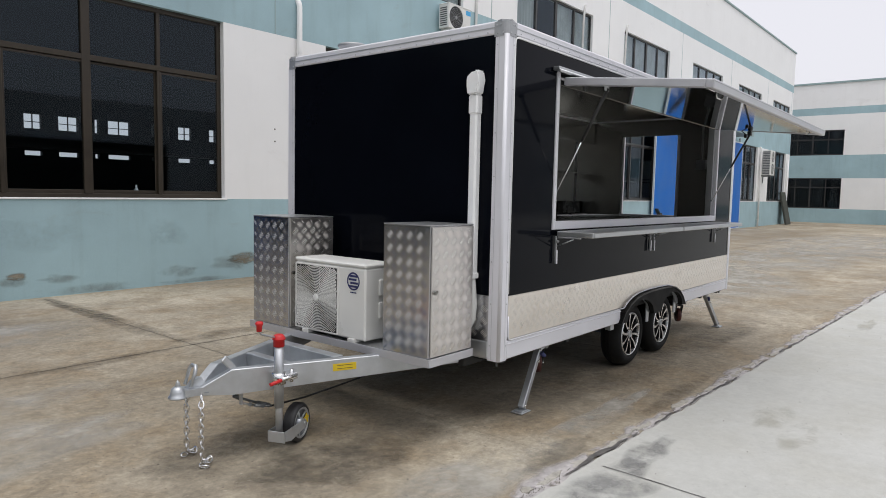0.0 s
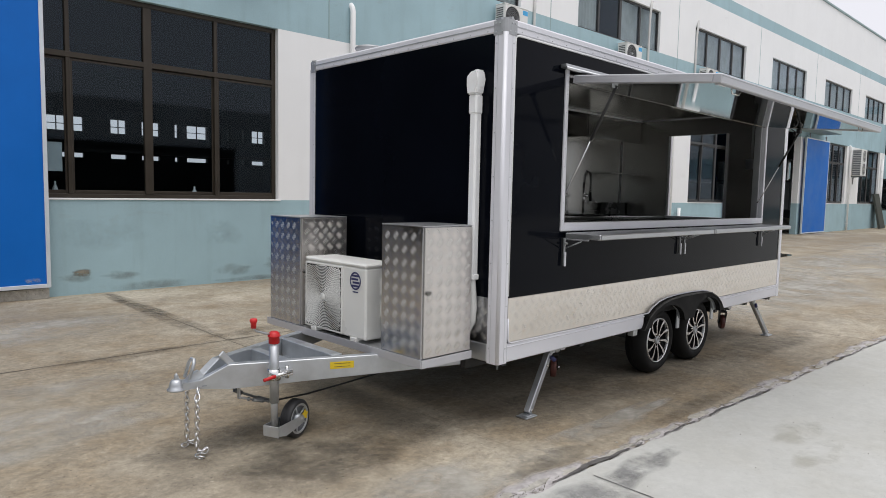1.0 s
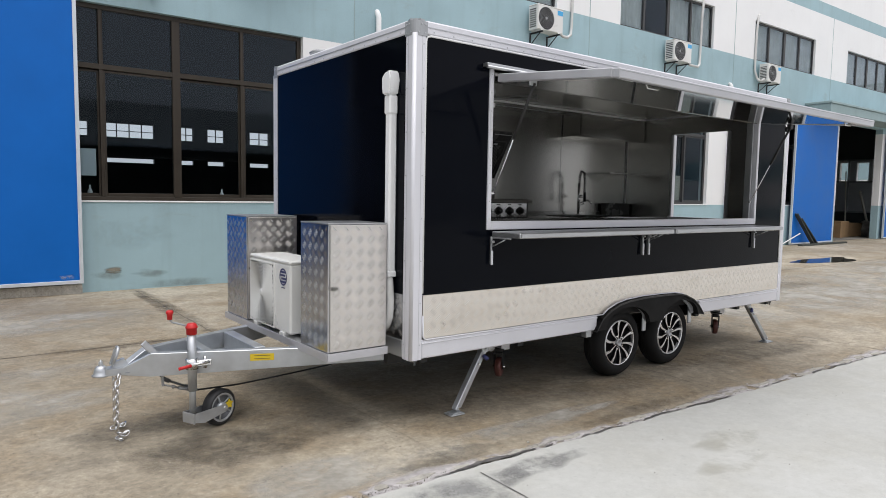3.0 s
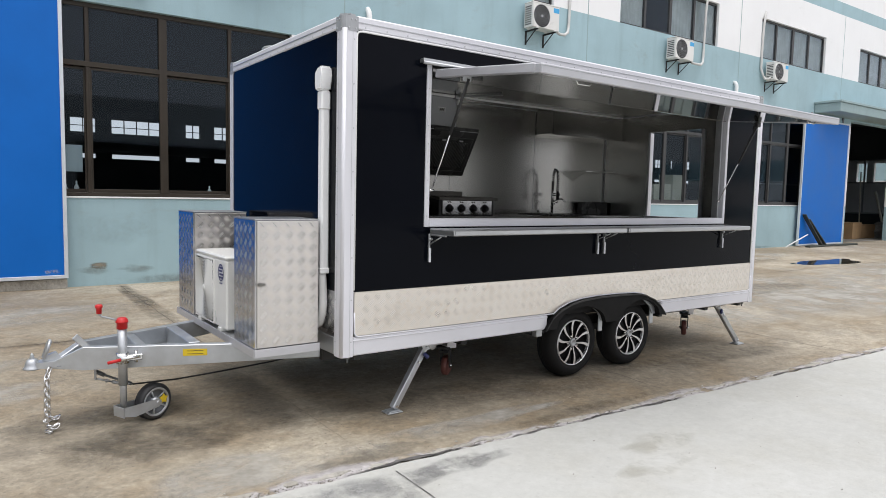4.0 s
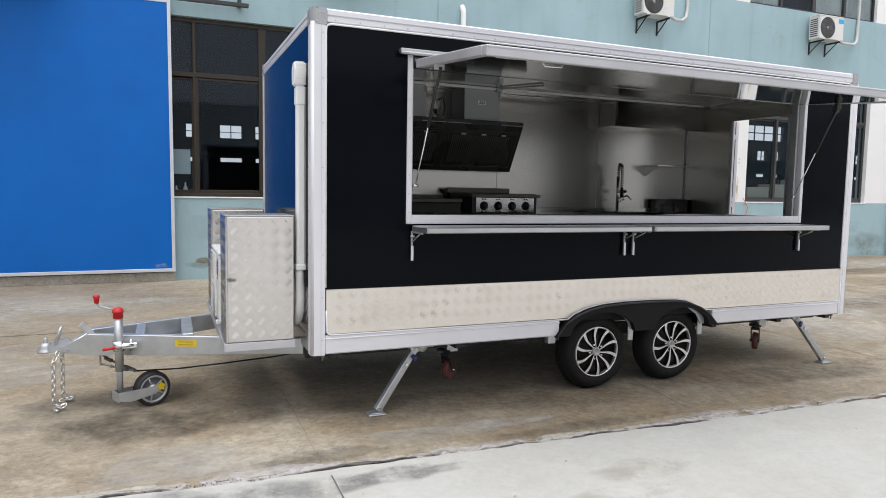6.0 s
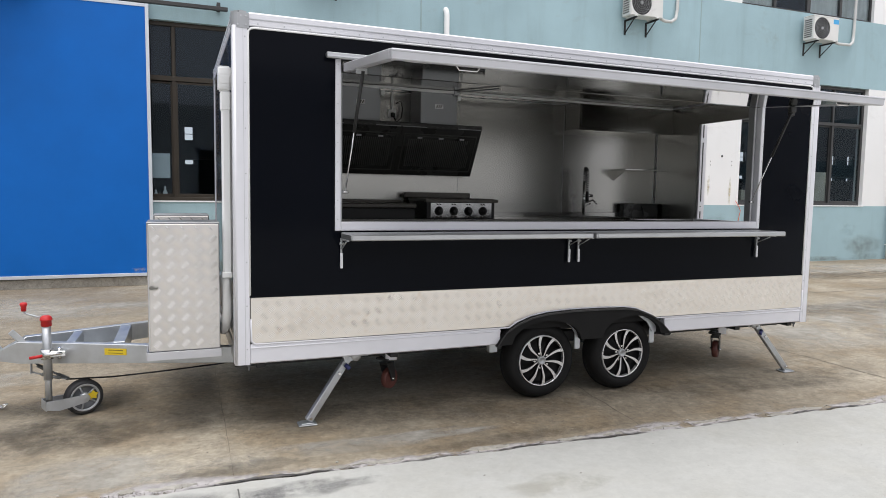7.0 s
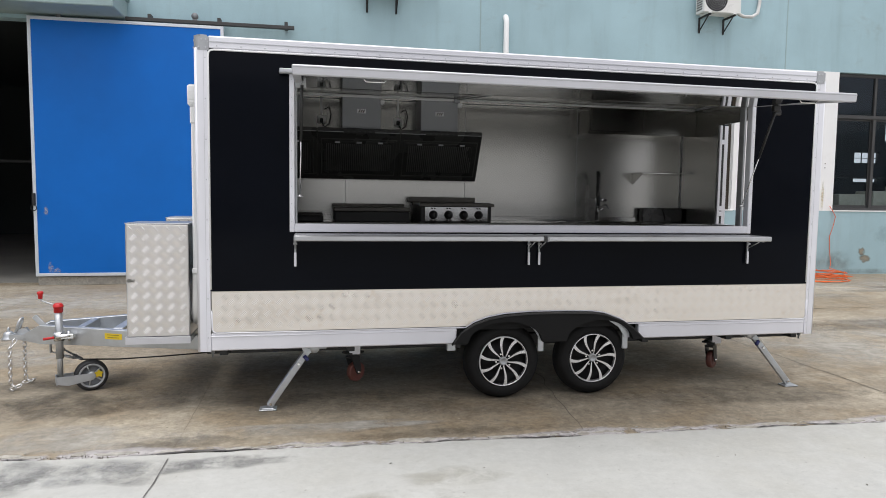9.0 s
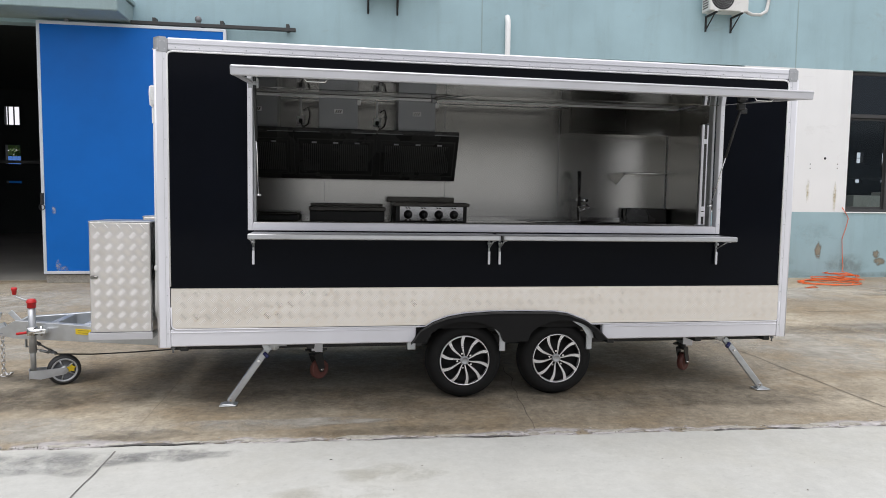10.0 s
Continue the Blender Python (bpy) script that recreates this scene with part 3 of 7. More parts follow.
    # dirt stains; those under trailer and drawbar also hold painted shade
    for k, (cx, cy, rx, ry) in enumerate(((3.75, 1.98, 0.45, 0.12), (5.6, 1.90, 1.0, 0.08), (3.00, 2.98, 0.75, 0.38), (2.30, 3.60, 0.60, 0.32), (2.62, 2.95, 0.62, 0.40), (5.4, 2.7, 1.8, 0.4), (8.2, 2.4, 1.4, 0.3), (3.72, 8.4, 0.17, 2.3), (3.70, 9.3, 0.15, 1.5), (13.0, 5.0, 2.4, 0.5), (17.0, 8.0, 3.0, 0.6), (2.75, 6.3, 0.8, 0.16), (4.3, 6.6, 0.7, 0.2))):
        puddle(f"dirt_shade_patch_{k + 1}", cx, cy, rx, ry, 0.0044 + 0.0004 * k, M_DIRTSHADE, "dark dirt on the old slab, with shade painted in near the trailer", 2.3 * k + 5, "dirt stain")
    # paler blots over parts of the old slab
    for k, (cx, cy, rx, ry) in enumerate(((0.4, 8.3, 3.0, 1.3), (-0.6, 5.4, 2.8, 0.9), (1.2, 4.6, 1.1, 0.5), (13.5, 4.2, 4.5, 1.9), (20.5, 4.6, 5.5, 2.2), (12.6, 8.3, 3.6, 1.1), (18.5, 9.0, 3.5, 0.9), (30.0, 3.0, 9.0, 4.5), (31.0, -6.0, 12.0, 6.0), (4.6, 2.15, 1.0, 0.14), (3.1, 2.15, 0.8, 0.3))):
        puddle(f"pale_patch_{k + 1}", cx, cy, rx, ry, 0.0012 + 0.0002 * k, M_PALEPATCH, "pale patch on the old slab", 3.1 * k + 2, "dust patch")
    puddle("puddle_1", 20.6, 7.0, 1.6, 0.45, 0.004, m_water, "shallow rain puddle on the concrete", 3.0)


build_ground()


# ---- factory building behind the trailer ----
WALL_Y, WALL_T = 10.60, 0.28
Z_SILL, Z_HEAD, Z_FLOOR2, Z_UHEAD, Z_S1, Z_S2, Z_TOP = 1.452, 4.55, 6.27, 7.55, 8.54, 8.98, 11.04
LOW_WIN = [(2.20, 6.78), (9.10, 13.60), (16.16, 20.50), (22.95, 27.40), (37.00, 41.00), (43.45, 47.60)]
DOORS = [(-7.60, -0.25), (29.65, 33.90)]
UP_WIN = [(2.20, 6.65), (9.10, 13.55), (16.00, 20.50), (22.93, 27.25), (29.97, 34.12), (36.80, 41.20), (43.75, 47.95)]
X_L, X_R = -14.0, 48.65


def facade():
    """One thick wall with its real openings, in painted bands."""
    zs = [0.0, Z_SILL, Z_HEAD, 4.74, Z_FLOOR2, Z_UHEAD, Z_S1, Z_S2, Z_TOP]
    xs = sorted({X_L, X_R, *[v for w in LOW_WIN + DOORS + UP_WIN for v in w]})
    bm = bmesh.new()

    def is_open(x, z):
        if Z_SILL < z < Z_HEAD and any(a < x < b for a, b in LOW_WIN):
            return True
        if z < 4.74 and any(a < x < b for a, b in DOORS):
            return True
        return Z_FLOOR2 < z < Z_UHEAD and any(a < x < b for a, b in UP_WIN)
    open_at = [[is_open((a + b) / 2, (c + d) / 2) for a, b in zip(xs, xs[1:])] for c, d in zip(zs, zs[1:])]

    def quad(pts, mat):
        bm.faces.new([bm.verts.new(p) for p in pts]).material_index = mat
    y0, y1 = WALL_Y, WALL_Y + WALL_T
    nx, nz = len(xs) - 1, len(zs) - 1
    for j in range(nz):
        z0, z1 = zs[j], zs[j + 1]
        zc = (z0 + z1) / 2
        mat = 0 if zc < Z_SILL or Z_HEAD < zc < Z_FLOOR2 or Z_S1 < zc < Z_S2 else 1
        for i in range(nx):
            x0, x1 = xs[i], xs[i + 1]
            if not open_at[j][i]:
                quad([(x0, y0, z0), (x1, y0, z0), (x1, y0, z1), (x0, y0, z1)], mat)
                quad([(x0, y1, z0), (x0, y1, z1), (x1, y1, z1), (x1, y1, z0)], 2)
                for cond, pts in (
                        (i + 1 == nx or open_at[j][i + 1], [(x1, y0, z0), (x1, y1, z0), (x1, y1, z1), (x1, y0, z1)]),
                        (i == 0 or open_at[j][i - 1], [(x0, y0, z0), (x0, y0, z1), (x0, y1, z1), (x0, y1, z0)]),
                        (j + 1 == nz or open_at[j + 1][i], [(x0, y0, z1), (x1, y0, z1), (x1, y1, z1), (x0, y1, z1)]),
                        (j > 0 and open_at[j - 1][i], [(x0, y0, z0), (x0, y1, z0), (x1, y1, z0), (x1, y0, z0)])):
                    if cond:
                        quad(pts, 1 if z0 >= Z_SILL and mat == 1 else mat)
    bmesh.ops.remove_doubles(bm, verts=bm.verts, dist=0.001)
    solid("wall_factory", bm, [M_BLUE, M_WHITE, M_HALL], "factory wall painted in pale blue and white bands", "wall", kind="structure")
    # coping and string courses
    bm = bmesh.new()
    box(bm, X_L, X_R + 0.05, WALL_Y - 0.06, WALL_Y + WALL_T + 0.05, Z_TOP, Z_TOP + 0.09, 0.01)
    solid("trim_coping", bm, M_CANOPY, "grey coping along the factory roofline", "coping", kind="structure")
    for k, (a, b) in enumerate(UP_WIN):
        bm = bmesh.new()
        for x in ((b + (UP_WIN[k + 1][0] if k + 1 < len(UP_WIN) else X_R)) / 2,):
            box(bm, x - 0.012, x + 0.012, WALL_Y - 0.004, WALL_Y + 0.02, Z_HEAD, Z_S1)
        solid(f"trim_joint_{k + 1}", bm, M_CANOPY, "upright joint in the wall render", "wall joint", kind="structure")
    # end wall, roof and hall behind
    bm = bmesh.new()
    for a, b, c, d in ((WALL_Y + WALL_T, 15.4, 0, Z_TOP), (18.2, 27.0, 0, Z_TOP), (15.4, 18.2, 0, 2.9), (15.4, 18.2, 4.1, Z_TOP), (16.1, 16.5, 2.9, 4.1), (17.2, 17.6, 2.9, 4.1)):
        box(bm, X_R - 0.25, X_R - 0.002, a, b, c, d)
    solid("wall_factory_end", bm, M_WHITE, "white end wall of the factory", "wall", kind="structure")
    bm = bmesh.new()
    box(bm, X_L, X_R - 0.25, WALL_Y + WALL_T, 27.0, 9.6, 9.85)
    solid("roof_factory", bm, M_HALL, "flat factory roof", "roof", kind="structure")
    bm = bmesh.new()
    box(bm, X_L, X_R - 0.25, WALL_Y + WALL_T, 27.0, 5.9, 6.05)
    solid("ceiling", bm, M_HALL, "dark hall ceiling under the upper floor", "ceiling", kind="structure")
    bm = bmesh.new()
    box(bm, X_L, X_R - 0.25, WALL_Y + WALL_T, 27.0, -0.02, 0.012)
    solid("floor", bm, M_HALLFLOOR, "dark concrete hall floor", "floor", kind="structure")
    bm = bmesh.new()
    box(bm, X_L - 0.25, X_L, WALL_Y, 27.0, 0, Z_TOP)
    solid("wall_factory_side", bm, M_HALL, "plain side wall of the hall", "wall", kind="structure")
    # far hall wall with two rows of small windows
    bm = bmesh.new()
    far = [(3.55, 0.30, 1), (4.85, 0.85, 2), (6.25, 1.80, 4), (9.00, 0.58, 2), (10.15, 0.70, 2), (11.45, 0.16, 1), (11.95, 0.88, 2), (13.70, 0.09, 1), (14.40, 0.10, 1), (14.87, 0.62, 2), (16.33, 0.32, 1)]
    widths, gaps = (0.75, 0.36, 1.45, 0.72, 0.30, 1.10), (0.95, 1.05, 1.25, 0.80, 1.30, 0.90)
    x, k = 17.6, 0
    while x < X_R - 2:
        far.append((x, widths[k % 6], (2, 1, 3, 2, 1, 2)[k % 6]))
        x += widths[k % 6] + gaps[k % 6]
        k += 1
    y0, y1 = 27.0, 27.2
    for a, b in ((0, 2.70), (2.87, 3.67), (4.20, 4.80), (5.65, 9.85)):
        box(bm, 2.0, X_R, y0, y1, a, b)
    for a, b in ((2.0, 33.4), (36.3, X_R)):
        box(bm, a, b, y0, y1, 4.80, 5.65)
    for x in (34.1, 34.85, 35.6):
        box(bm, x - 0.03, x + 0.03, y0 + 0.05, y0 + 0.09, 4.80, 5.65)
    box(bm, 33.4, 36.3, y0 + 0.05, y0 + 0.09, 5.20, 5.25)
    for za, zb in ((2.70, 2.87), (3.67, 4.20)):
        edges = [2.0]
        for x, w, n in far:
            edges += [x, x + w]
        edges.append(X_R)
        for a, b in zip(edges[::2], edges[1::2]):
            box(bm, a, b, y0, y1, za, zb)
    for a, b in ((0, 2.08), (2.17, 2.86), (3.64, 4.45), (5.20, 9.85)):
        box(bm, X_L, 2.0, y0, y1, a, b)
    for a, b in ((2.08, 2.17), (2.86, 3.64), (4.45, 5.20)):
        box(bm, X_L, -8.54, y0, y1, a, b)
        box(bm, -7.97, 2.0, y0, y1, a, b)
    for x in (-8.42, -8.20):
        box(bm, x - 0.02, x + 0.02, y0 + 0.05, y0 + 0.09, 4.45, 5.20)
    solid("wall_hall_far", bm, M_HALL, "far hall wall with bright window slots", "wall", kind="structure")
    bm = bmesh.new()
    for x, w, n in far:
        for i in range(1, n):
            box(bm, x + w * i / n - 0.018, x + w * i / n + 0.018, y0 + 0.05, y0 + 0.09, 3.67, 4.20)
        box(bm, x, x + w, y0 + 0.05, y0 + 0.09, 3.90, 3.925)
    solid("trim_hall_window_bars", bm, M_GREYFRAME, "thin dark bars of the far hall windows", "window bars", kind="structure")
    # crane beam and columns across the hall
    bm = bmesh.new()
    box(bm, X_L, X_R - 0.3, 18.8, 19.0, 2.55, 2.63)
    solid("trim_hall_beam", bm, M_GREYFRAME, "dark beam across the hall", "beam", kind="structure")


facade()
# greenery and a blue tarpaulin outside the far hall window
rnd = random.Random(77)
bm = bmesh.new()
for k in range(4200):
    c = Vector((rnd.uniform(-14, -5), 31 + rnd.uniform(-0.5, 0.5), rnd.uniform(0.0, 4.1) + 0.5 * noise.noise((k * 0.1, 0, 0))))
    u = Vector((rnd.uniform(-1, 1), rnd.uniform(-1, 1), rnd.uniform(-1, 1))).normalized() * 0.17
    v = u.orthogonal().normalized() * 0.10
    bm.faces.new([bm.verts.new(c + q) for q in (-u, -v, u, v)])
solid("hedge", bm, M_LEAF, "dense green hedge beyond the hall", "hedge", kind="stuff")
bm = bmesh.new()
for q in range(24):
    x = -11 + q * 0.2
    d = 0.12 * noise.noise((x * 1.3, 5, 0))
    prism(bm, [(29.6 + d, 2.95), (29.66 + d, 2.95), (30.0 + d, 3.33 + d * 0.3), (29.94 + d, 3.33 + d * 0.3)], x, x + 0.2, "x")
bmesh.ops.remove_doubles(bm, verts=bm.verts, dist=0.001)
box(bm, -11, -6.2, 29.5, 29.9, 0.0, 2.95)
solid("tarpaulin", bm, M_DOORBLUE, "blue tarpaulin over a stack outside the hall", "tarpaulin")


def low_window(n, x0, x1, lines, frame_mat, transom=3.585, sill=True, label="wide factory window with dark tinted panes"):
    """A wide window: heavy middle post, transom, sliding leaves below and fixed lights above."""
    w = thing(f"window_{n}", ((x0 + x1) / 2, WALL_Y, Z_SILL), label, "window", kind="structure")
    y0, y1 = WALL_Y + 0.10, WALL_Y + 0.17
    bm = bmesh.new()
    f = 0.075
    box(bm, x0, x0 + f, y0, y1, Z_SILL, Z_HEAD, 0.006)
    box(bm, x1 - f, x1, y0, y1, Z_SILL, Z_HEAD, 0.006)
    box(bm, x0 + f, x1 - f, y0, y1, Z_SILL, Z_SILL + f, 0.006)
    box(bm, x0 + f, x1 - f, y0, y1, Z_HEAD - f, Z_HEAD, 0.006)
    box(bm, x0 + f, x1 - f, y0 - 0.01, y1, transom - 0.042, transom + 0.042, 0.006)
    for i, x in enumerate(lines):
        h = 0.066 if i == len(lines) // 2 else 0.032
        box(bm, x - h, x + h, y0 - (0.012 if i == len(lines) // 2 else 0.004), y1, Z_SILL + f, Z_HEAD - f, 0.006)
    part("window_frame", bm, frame_mat, w)
    xs = [x0, *lines, x1]
    for i, (a, b) in enumerate(zip(xs, xs[1:])):
        bm = bmesh.new()
        d = 0.012 if i % 2 else 0.05
        g = 0.032
        z0, z1 = Z_SILL + f, transom - 0.05
        a2, b2 = a + 0.028, b - 0.028
        box(bm, a2, a2 + g, y0 + d, y0 + d + 0.025, z0, z1, 0.004)
        box(bm, b2 - g, b2, y0 + d, y0 + d + 0.025, z0, z1, 0.004)
        box(bm, a2 + g, b2 - g, y0 + d, y0 + d + 0.025, z0, z0 + 0.055, 0.004)
        box(bm, a2 + g, b2 - g, y0 + d, y0 + d + 0.025, z1 - 0.035, z1, 0.004)
        leaf = part("sliding_leaf", bm, frame_mat, w)
        p = boxed("pane", (a2 + g, b2 - g, y0 + d + 0.009, y0 + d + 0.014, z0 + 0.055, z1 - 0.035), M_GLASS, leaf, bev=0)
        p.visible_shadow = False
        p = boxed("pane", (a + 0.04, b - 0.04, y0 + 0.03, y0 + 0.036, transom + 0.05, Z_HEAD - f), M_GLASS, w, bev=0)
        p.visible_shadow = False
    if sill:
        boxed("window_sill", (x0 - 0.04, x1 + 0.04, WALL_Y - 0.020, WALL_Y + 0.10, Z_SILL - 0.014, Z_SILL + 0.010), M_WHITE, w, "thin pale sill")
    return w


low_window(1, 2.20, 6.78, (3.35, 4.50, 5.64), M_BRONZE, label="wide factory window with bronze frame and dark panes")
low_window(2, 9.10, 13.60, (10.2, 11.35, 12.5), M_BRONZE, label="wide factory window with bronze frame and dark panes")
low_window(3, 16.16, 20.50, (17.23, 18.30, 19.38), M_GREYFRAME)
low_window(4, 22.95, 27.40, (24.1, 25.2, 26.3), M_GREYFRAME)
low_window(5, 37.00, 41.00, (38.0, 39.0, 40.0), M_GREYFRAME)
low_window(6, 43.45, 47.60, (44.5, 45.5, 46.6), M_GREYFRAME)


def upper_window(n, x0, x1):
    w = thing(f"window_{n}", ((x0 + x1) / 2, WALL_Y, Z_FLOOR2), "upper-floor window with grey panes and dark frame", "window", kind="structure")
    y0, y1 = WALL_Y + 0.08, WALL_Y + 0.14
    bm = bmesh.new()
    f = 0.06
    xs = [x0 + (x1 - x0) * k / 4 for k in range(5)]
    box(bm, x0, x1, y0, y1, Z_FLOOR2, Z_FLOOR2 + f, 0.004)
    box(bm, x0, x1, y0, y1, Z_UHEAD - f, Z_UHEAD, 0.004)
    for i, x in enumerate(xs):
        h = 0.06 if i == 2 else 0.04
        box(bm, max(x0, x - h), min(x1, x + h), y0 - 0.005, y1 + 0.005, Z_FLOOR2 + f, Z_UHEAD - f, 0.004)
    part("window_frame", bm, M_GREYFRAME, w)
    for a, b in zip(xs, xs[1:]):
        p = boxed("pane", (a + 0.04, b - 0.04, y0 + 0.02, y0 + 0.026, Z_FLOOR2 + f, Z_UHEAD - f), M_CLEAR, w, bev=0)
        p.visible_shadow = False
    # drawn blinds behind, one part-way open
    for i, (a, b) in enumerate(zip(xs, xs[1:])):
        if n == 9 and i == 1:
            continue
        bm = bmesh.new()
        k = 24
        top, low = [], []
        for q in range(k + 1):
            x = a + 0.02 + (b - a - 0.04) * q / k
            d = y1 + 0.018 + 0.008 * math.sin(q * 1.9)
            top.append(bm.verts.new((x, d, Z_UHEAD - 0.02)))
            low.append(bm.verts.new((x, d, Z_FLOOR2 + 0.02)))
        for q in range(k):
            bm.faces.new((low[q], low[q + 1], top[q + 1], top[q]))
        bmesh.ops.solidify(bm, geom=list(bm.faces), thickness=0.004)
        part("blind", bm, M_CURTAIN, w, "pale grey-blue drawn blind")


for k, (a, b) in enumerate(UP_WIN):
    upper_window(7 + k, a, b)


def sliding_door(n, x0, x1, z0=0.17, z1=4.71, y=10.42):
    d = thing(f"door_{n}", ((x0 + x1) / 2, y, z0), "tall blue sheet-steel sliding door with pale trim", "sliding door", kind="structure")
    boxed("door_panel", (x0 + 0.05, x1 - 0.05, y, y + 0.05, z0 + 0.05, z1 - 0.05), M_DOORBLUE, d, bev=0.003)
    bm = bmesh.new()
    for a, b, c, e in ((x0, x0 + 0.055, z0, z1), (x1 - 0.055, x1, z0, z1), (x0 + 0.055, x1 - 0.055, z0, z0 + 0.055), (x0 + 0.055, x1 - 0.055, z1 - 0.055, z1)):
        box(bm, a, b, y - 0.012, y + 0.062, c, e, 0.004)
    part("door_trim", bm, M_DOORTRIM, d, "pale metal edging")
    bm = bmesh.new()
    for k in range(2):
        x = x0 + 0.5 + k * (x1 - x0 - 1.0)
        box(bm, x - 0.04, x + 0.04, y + 0.01, y + 0.04, z1, z1 + 0.16, 0.004)
        lathe(bm, [(0.0, -0.02), (0.06, -0.02), (0.06, 0.02), (0.0, 0.02)], (x, y + 0.03, z1 + 0.16), "y", 14)
    part_each("hanger", bm, M_GALVD, d, "dark roller hangers")
    # block added so that the camera sees pale ground below the door
    if z0 > 0.1:
        boxed("under_door_block", (x0 + 0.01, x1 - 0.01, y + 0.07, WALL_Y - 0.002, 0.0, z0 - 0.02), M_RUBBLE, d, "pale concrete threshold below the door")
    return d


d = sliding_door(1, -0.305, 2.98, 0.17, 4.745)
bm = bmesh.new()
box(bm, -0.31, -0.26, 10.36, 10.43, 1.45, 1.66, 0.006)
tube(bm, arc((-0.285, 10.37, 1.40), 0.05, 0, 360, 10, (1, 0, 0), (0, 0, 1)), 0.008, 6)
part("latch", bm, M_DARK, d, "black latch and padlock")
sliding_door(2, 25.76, 29.13, 0.03, 4.57)
sliding_door(3, 34.12, 37.45, 0.03, 4.54)
for k, (a, b) in enumerate(((1.3, 4.25),)):
    bm = bmesh.new()
    box(bm, a, b, 10.41, 10.50, 4.765, 4.825, 0.004)
    for x in np.arange(a + 0.4, b, 1.2):
        box(bm, x - 0.03, x + 0.03, 10.44, WALL_Y, 4.775, 4.90, 0.003)
    solid(f"trim_door_rail_{k + 1}", bm, M_GREYFRAME, "dark steel sliding-door rail", "door rail", kind="structure")


def canopy(n, x0, x1):
    c = thing(f"canopy_{n}", ((x0 + x1) / 2, WALL_Y, 4.8), "blue-grey concrete canopy over the doorway", "canopy", kind="structure")
    bm = bmesh.new()
    box(bm, x0, x1, 9.70, WALL_Y - 0.002, 4.80, 5.12, 0.015)
    part("slab", bm, M_CANOPY, c)
    bm = bmesh.new()
    box(bm, x0 - 0.04, x1 + 0.04, 9.66, WALL_Y - 0.002, 5.12, 5.20, 0.01)
    part("cap", bm, M_CANOPY, c)


canopy(1, -9.0, 1.3)
canopy(2, 26.7, 36.7)


def rain_pipe(n, x, z0, z1, elbow=True, r=0.055, y=10.50):
    bm = bmesh.new()
    pts = [(x, y, z0), (x, y, z1 - 0.12)]
    if elbow:
        pts += [(x - 0.0, y + 0.02, z1 - 0.05), (x, y + 0.06, z1), (x, WALL_Y + 0.02, z1 + 0.015)]
    tube(bm, pts, r, 14)
    p = solid(f"rain_pipe", bm, M_PVC, "white plastic rain pipe clipped to the wall", "pipe", "rain pipes")
    bm = bmesh.new()
    for z in np.arange(z0 + 0.4, z1 - 0.2, 1.3):
        lathe(bm, [(r + 0.012, -0.02), (r + 0.012, 0.02)], (x, y, z), "z", 14)
        box(bm, x - 0.015, x + 0.015, y + r, WALL_Y, z - 0.015, z + 0.015)
    part_each("clip", bm, M_PVC, p)
    return p


rain_pipe(1, 8.395, 0.0, 5.28, y=10.54)
rain_pipe(3, 21.5, 0.0, 5.3)
rain_pipe(6, 22.15, 0.0, 1.4, False)
rain_pipe(4, 41.4, 0.0, 4.55)
rain_pipe(5, 47.9, 0.0, 4.3, False)


# ---- far building across the yard ----
def far_building():
    X = 53.5
    b = thing("far_building", (X, 12, 0), "two-storey white factory with pale blue bands", "building")
    zs = [0.0, 1.0, 3.15, 4.75, 6.50, 7.55, 8.05, 9.70]
    # the southern stretch is unseen, added to darken reflections in the steel
    ya, yb = -70.0, 34.0
    holes = [(8.3, 18.0)]
    bm = bmesh.new()
    ys = sorted({ya, yb, *[v for h in holes for v in h]})
    for j, (z0, z1) in enumerate(zip(zs, zs[1:])):
        mat = 0 if j in (0, 2, 5) else 1
        for a, c in zip(ys, ys[1:]):
            if j in (1, 3) and any(h[0] <= a and c <= h[1] for h in holes):
                continue
            box(bm, X, X + 0.3, a, c, z0, z1, mat=mat)
    bmesh.ops.remove_doubles(bm, verts=bm.verts, dist=0.001)
    part("wall", bm, [M_BLUE, M_WHITE], b)
    boxed("roof", (X + 0.3, X + 16, ya, yb, 9.2, 9.5), M_HALL, b)
    boxed("coping", (X - 0.1, X + 0.4, ya, yb, 9.70, 9.82), M_CANOPY, b)
    boxed("back_wall", (X + 8, X + 8.2, ya, yb, 0, 9.2), M_HALL, b)
    boxed("upper_floor", (X + 0.3, X + 8, ya, yb, 3.6, 3.9), M_HALL, b)
    for z0, z1 in ((1.0, 3.15), (4.75, 6.5)):
        for h in holes:
            bm = bmesh.new()
            n = 5
            step = (h[1] - h[0]) / n
            for k in range(n + 1):
                y = h[0] + k * step
                box(bm, X + 0.1, X + 0.17, y - 0.05, y + 0.05, z0, z1)
                if k < n:
                    box(bm, X + 0.11, X + 0.16, y + step / 2 - 0.03, y + step / 2 + 0.03, z0, z1)
            box(bm, X + 0.1, X + 0.17, h[0], h[1], z0, z0 + 0.08)
            box(bm, X + 0.1, X + 0.17, h[0], h[1], z1 - 0.08, z1)
            box(bm, X + 0.1, X + 0.17, h[0], h[1], z1 - 0.7, z1 - 0.62)
            w = part("window", bm, M_GREYFRAME, b, "dark ribbon window")
            p = boxed("pane", (X + 0.13, X + 0.136, h[0], h[1], z0, z1), M_GLASS, w, bev=0)


far_building()

# unseen plain walls, added to dim reflections and block low sky light
bm = bmesh.new()
box(bm, -14.3, -14.0, -26.3, 10.6, 0, 8.5)
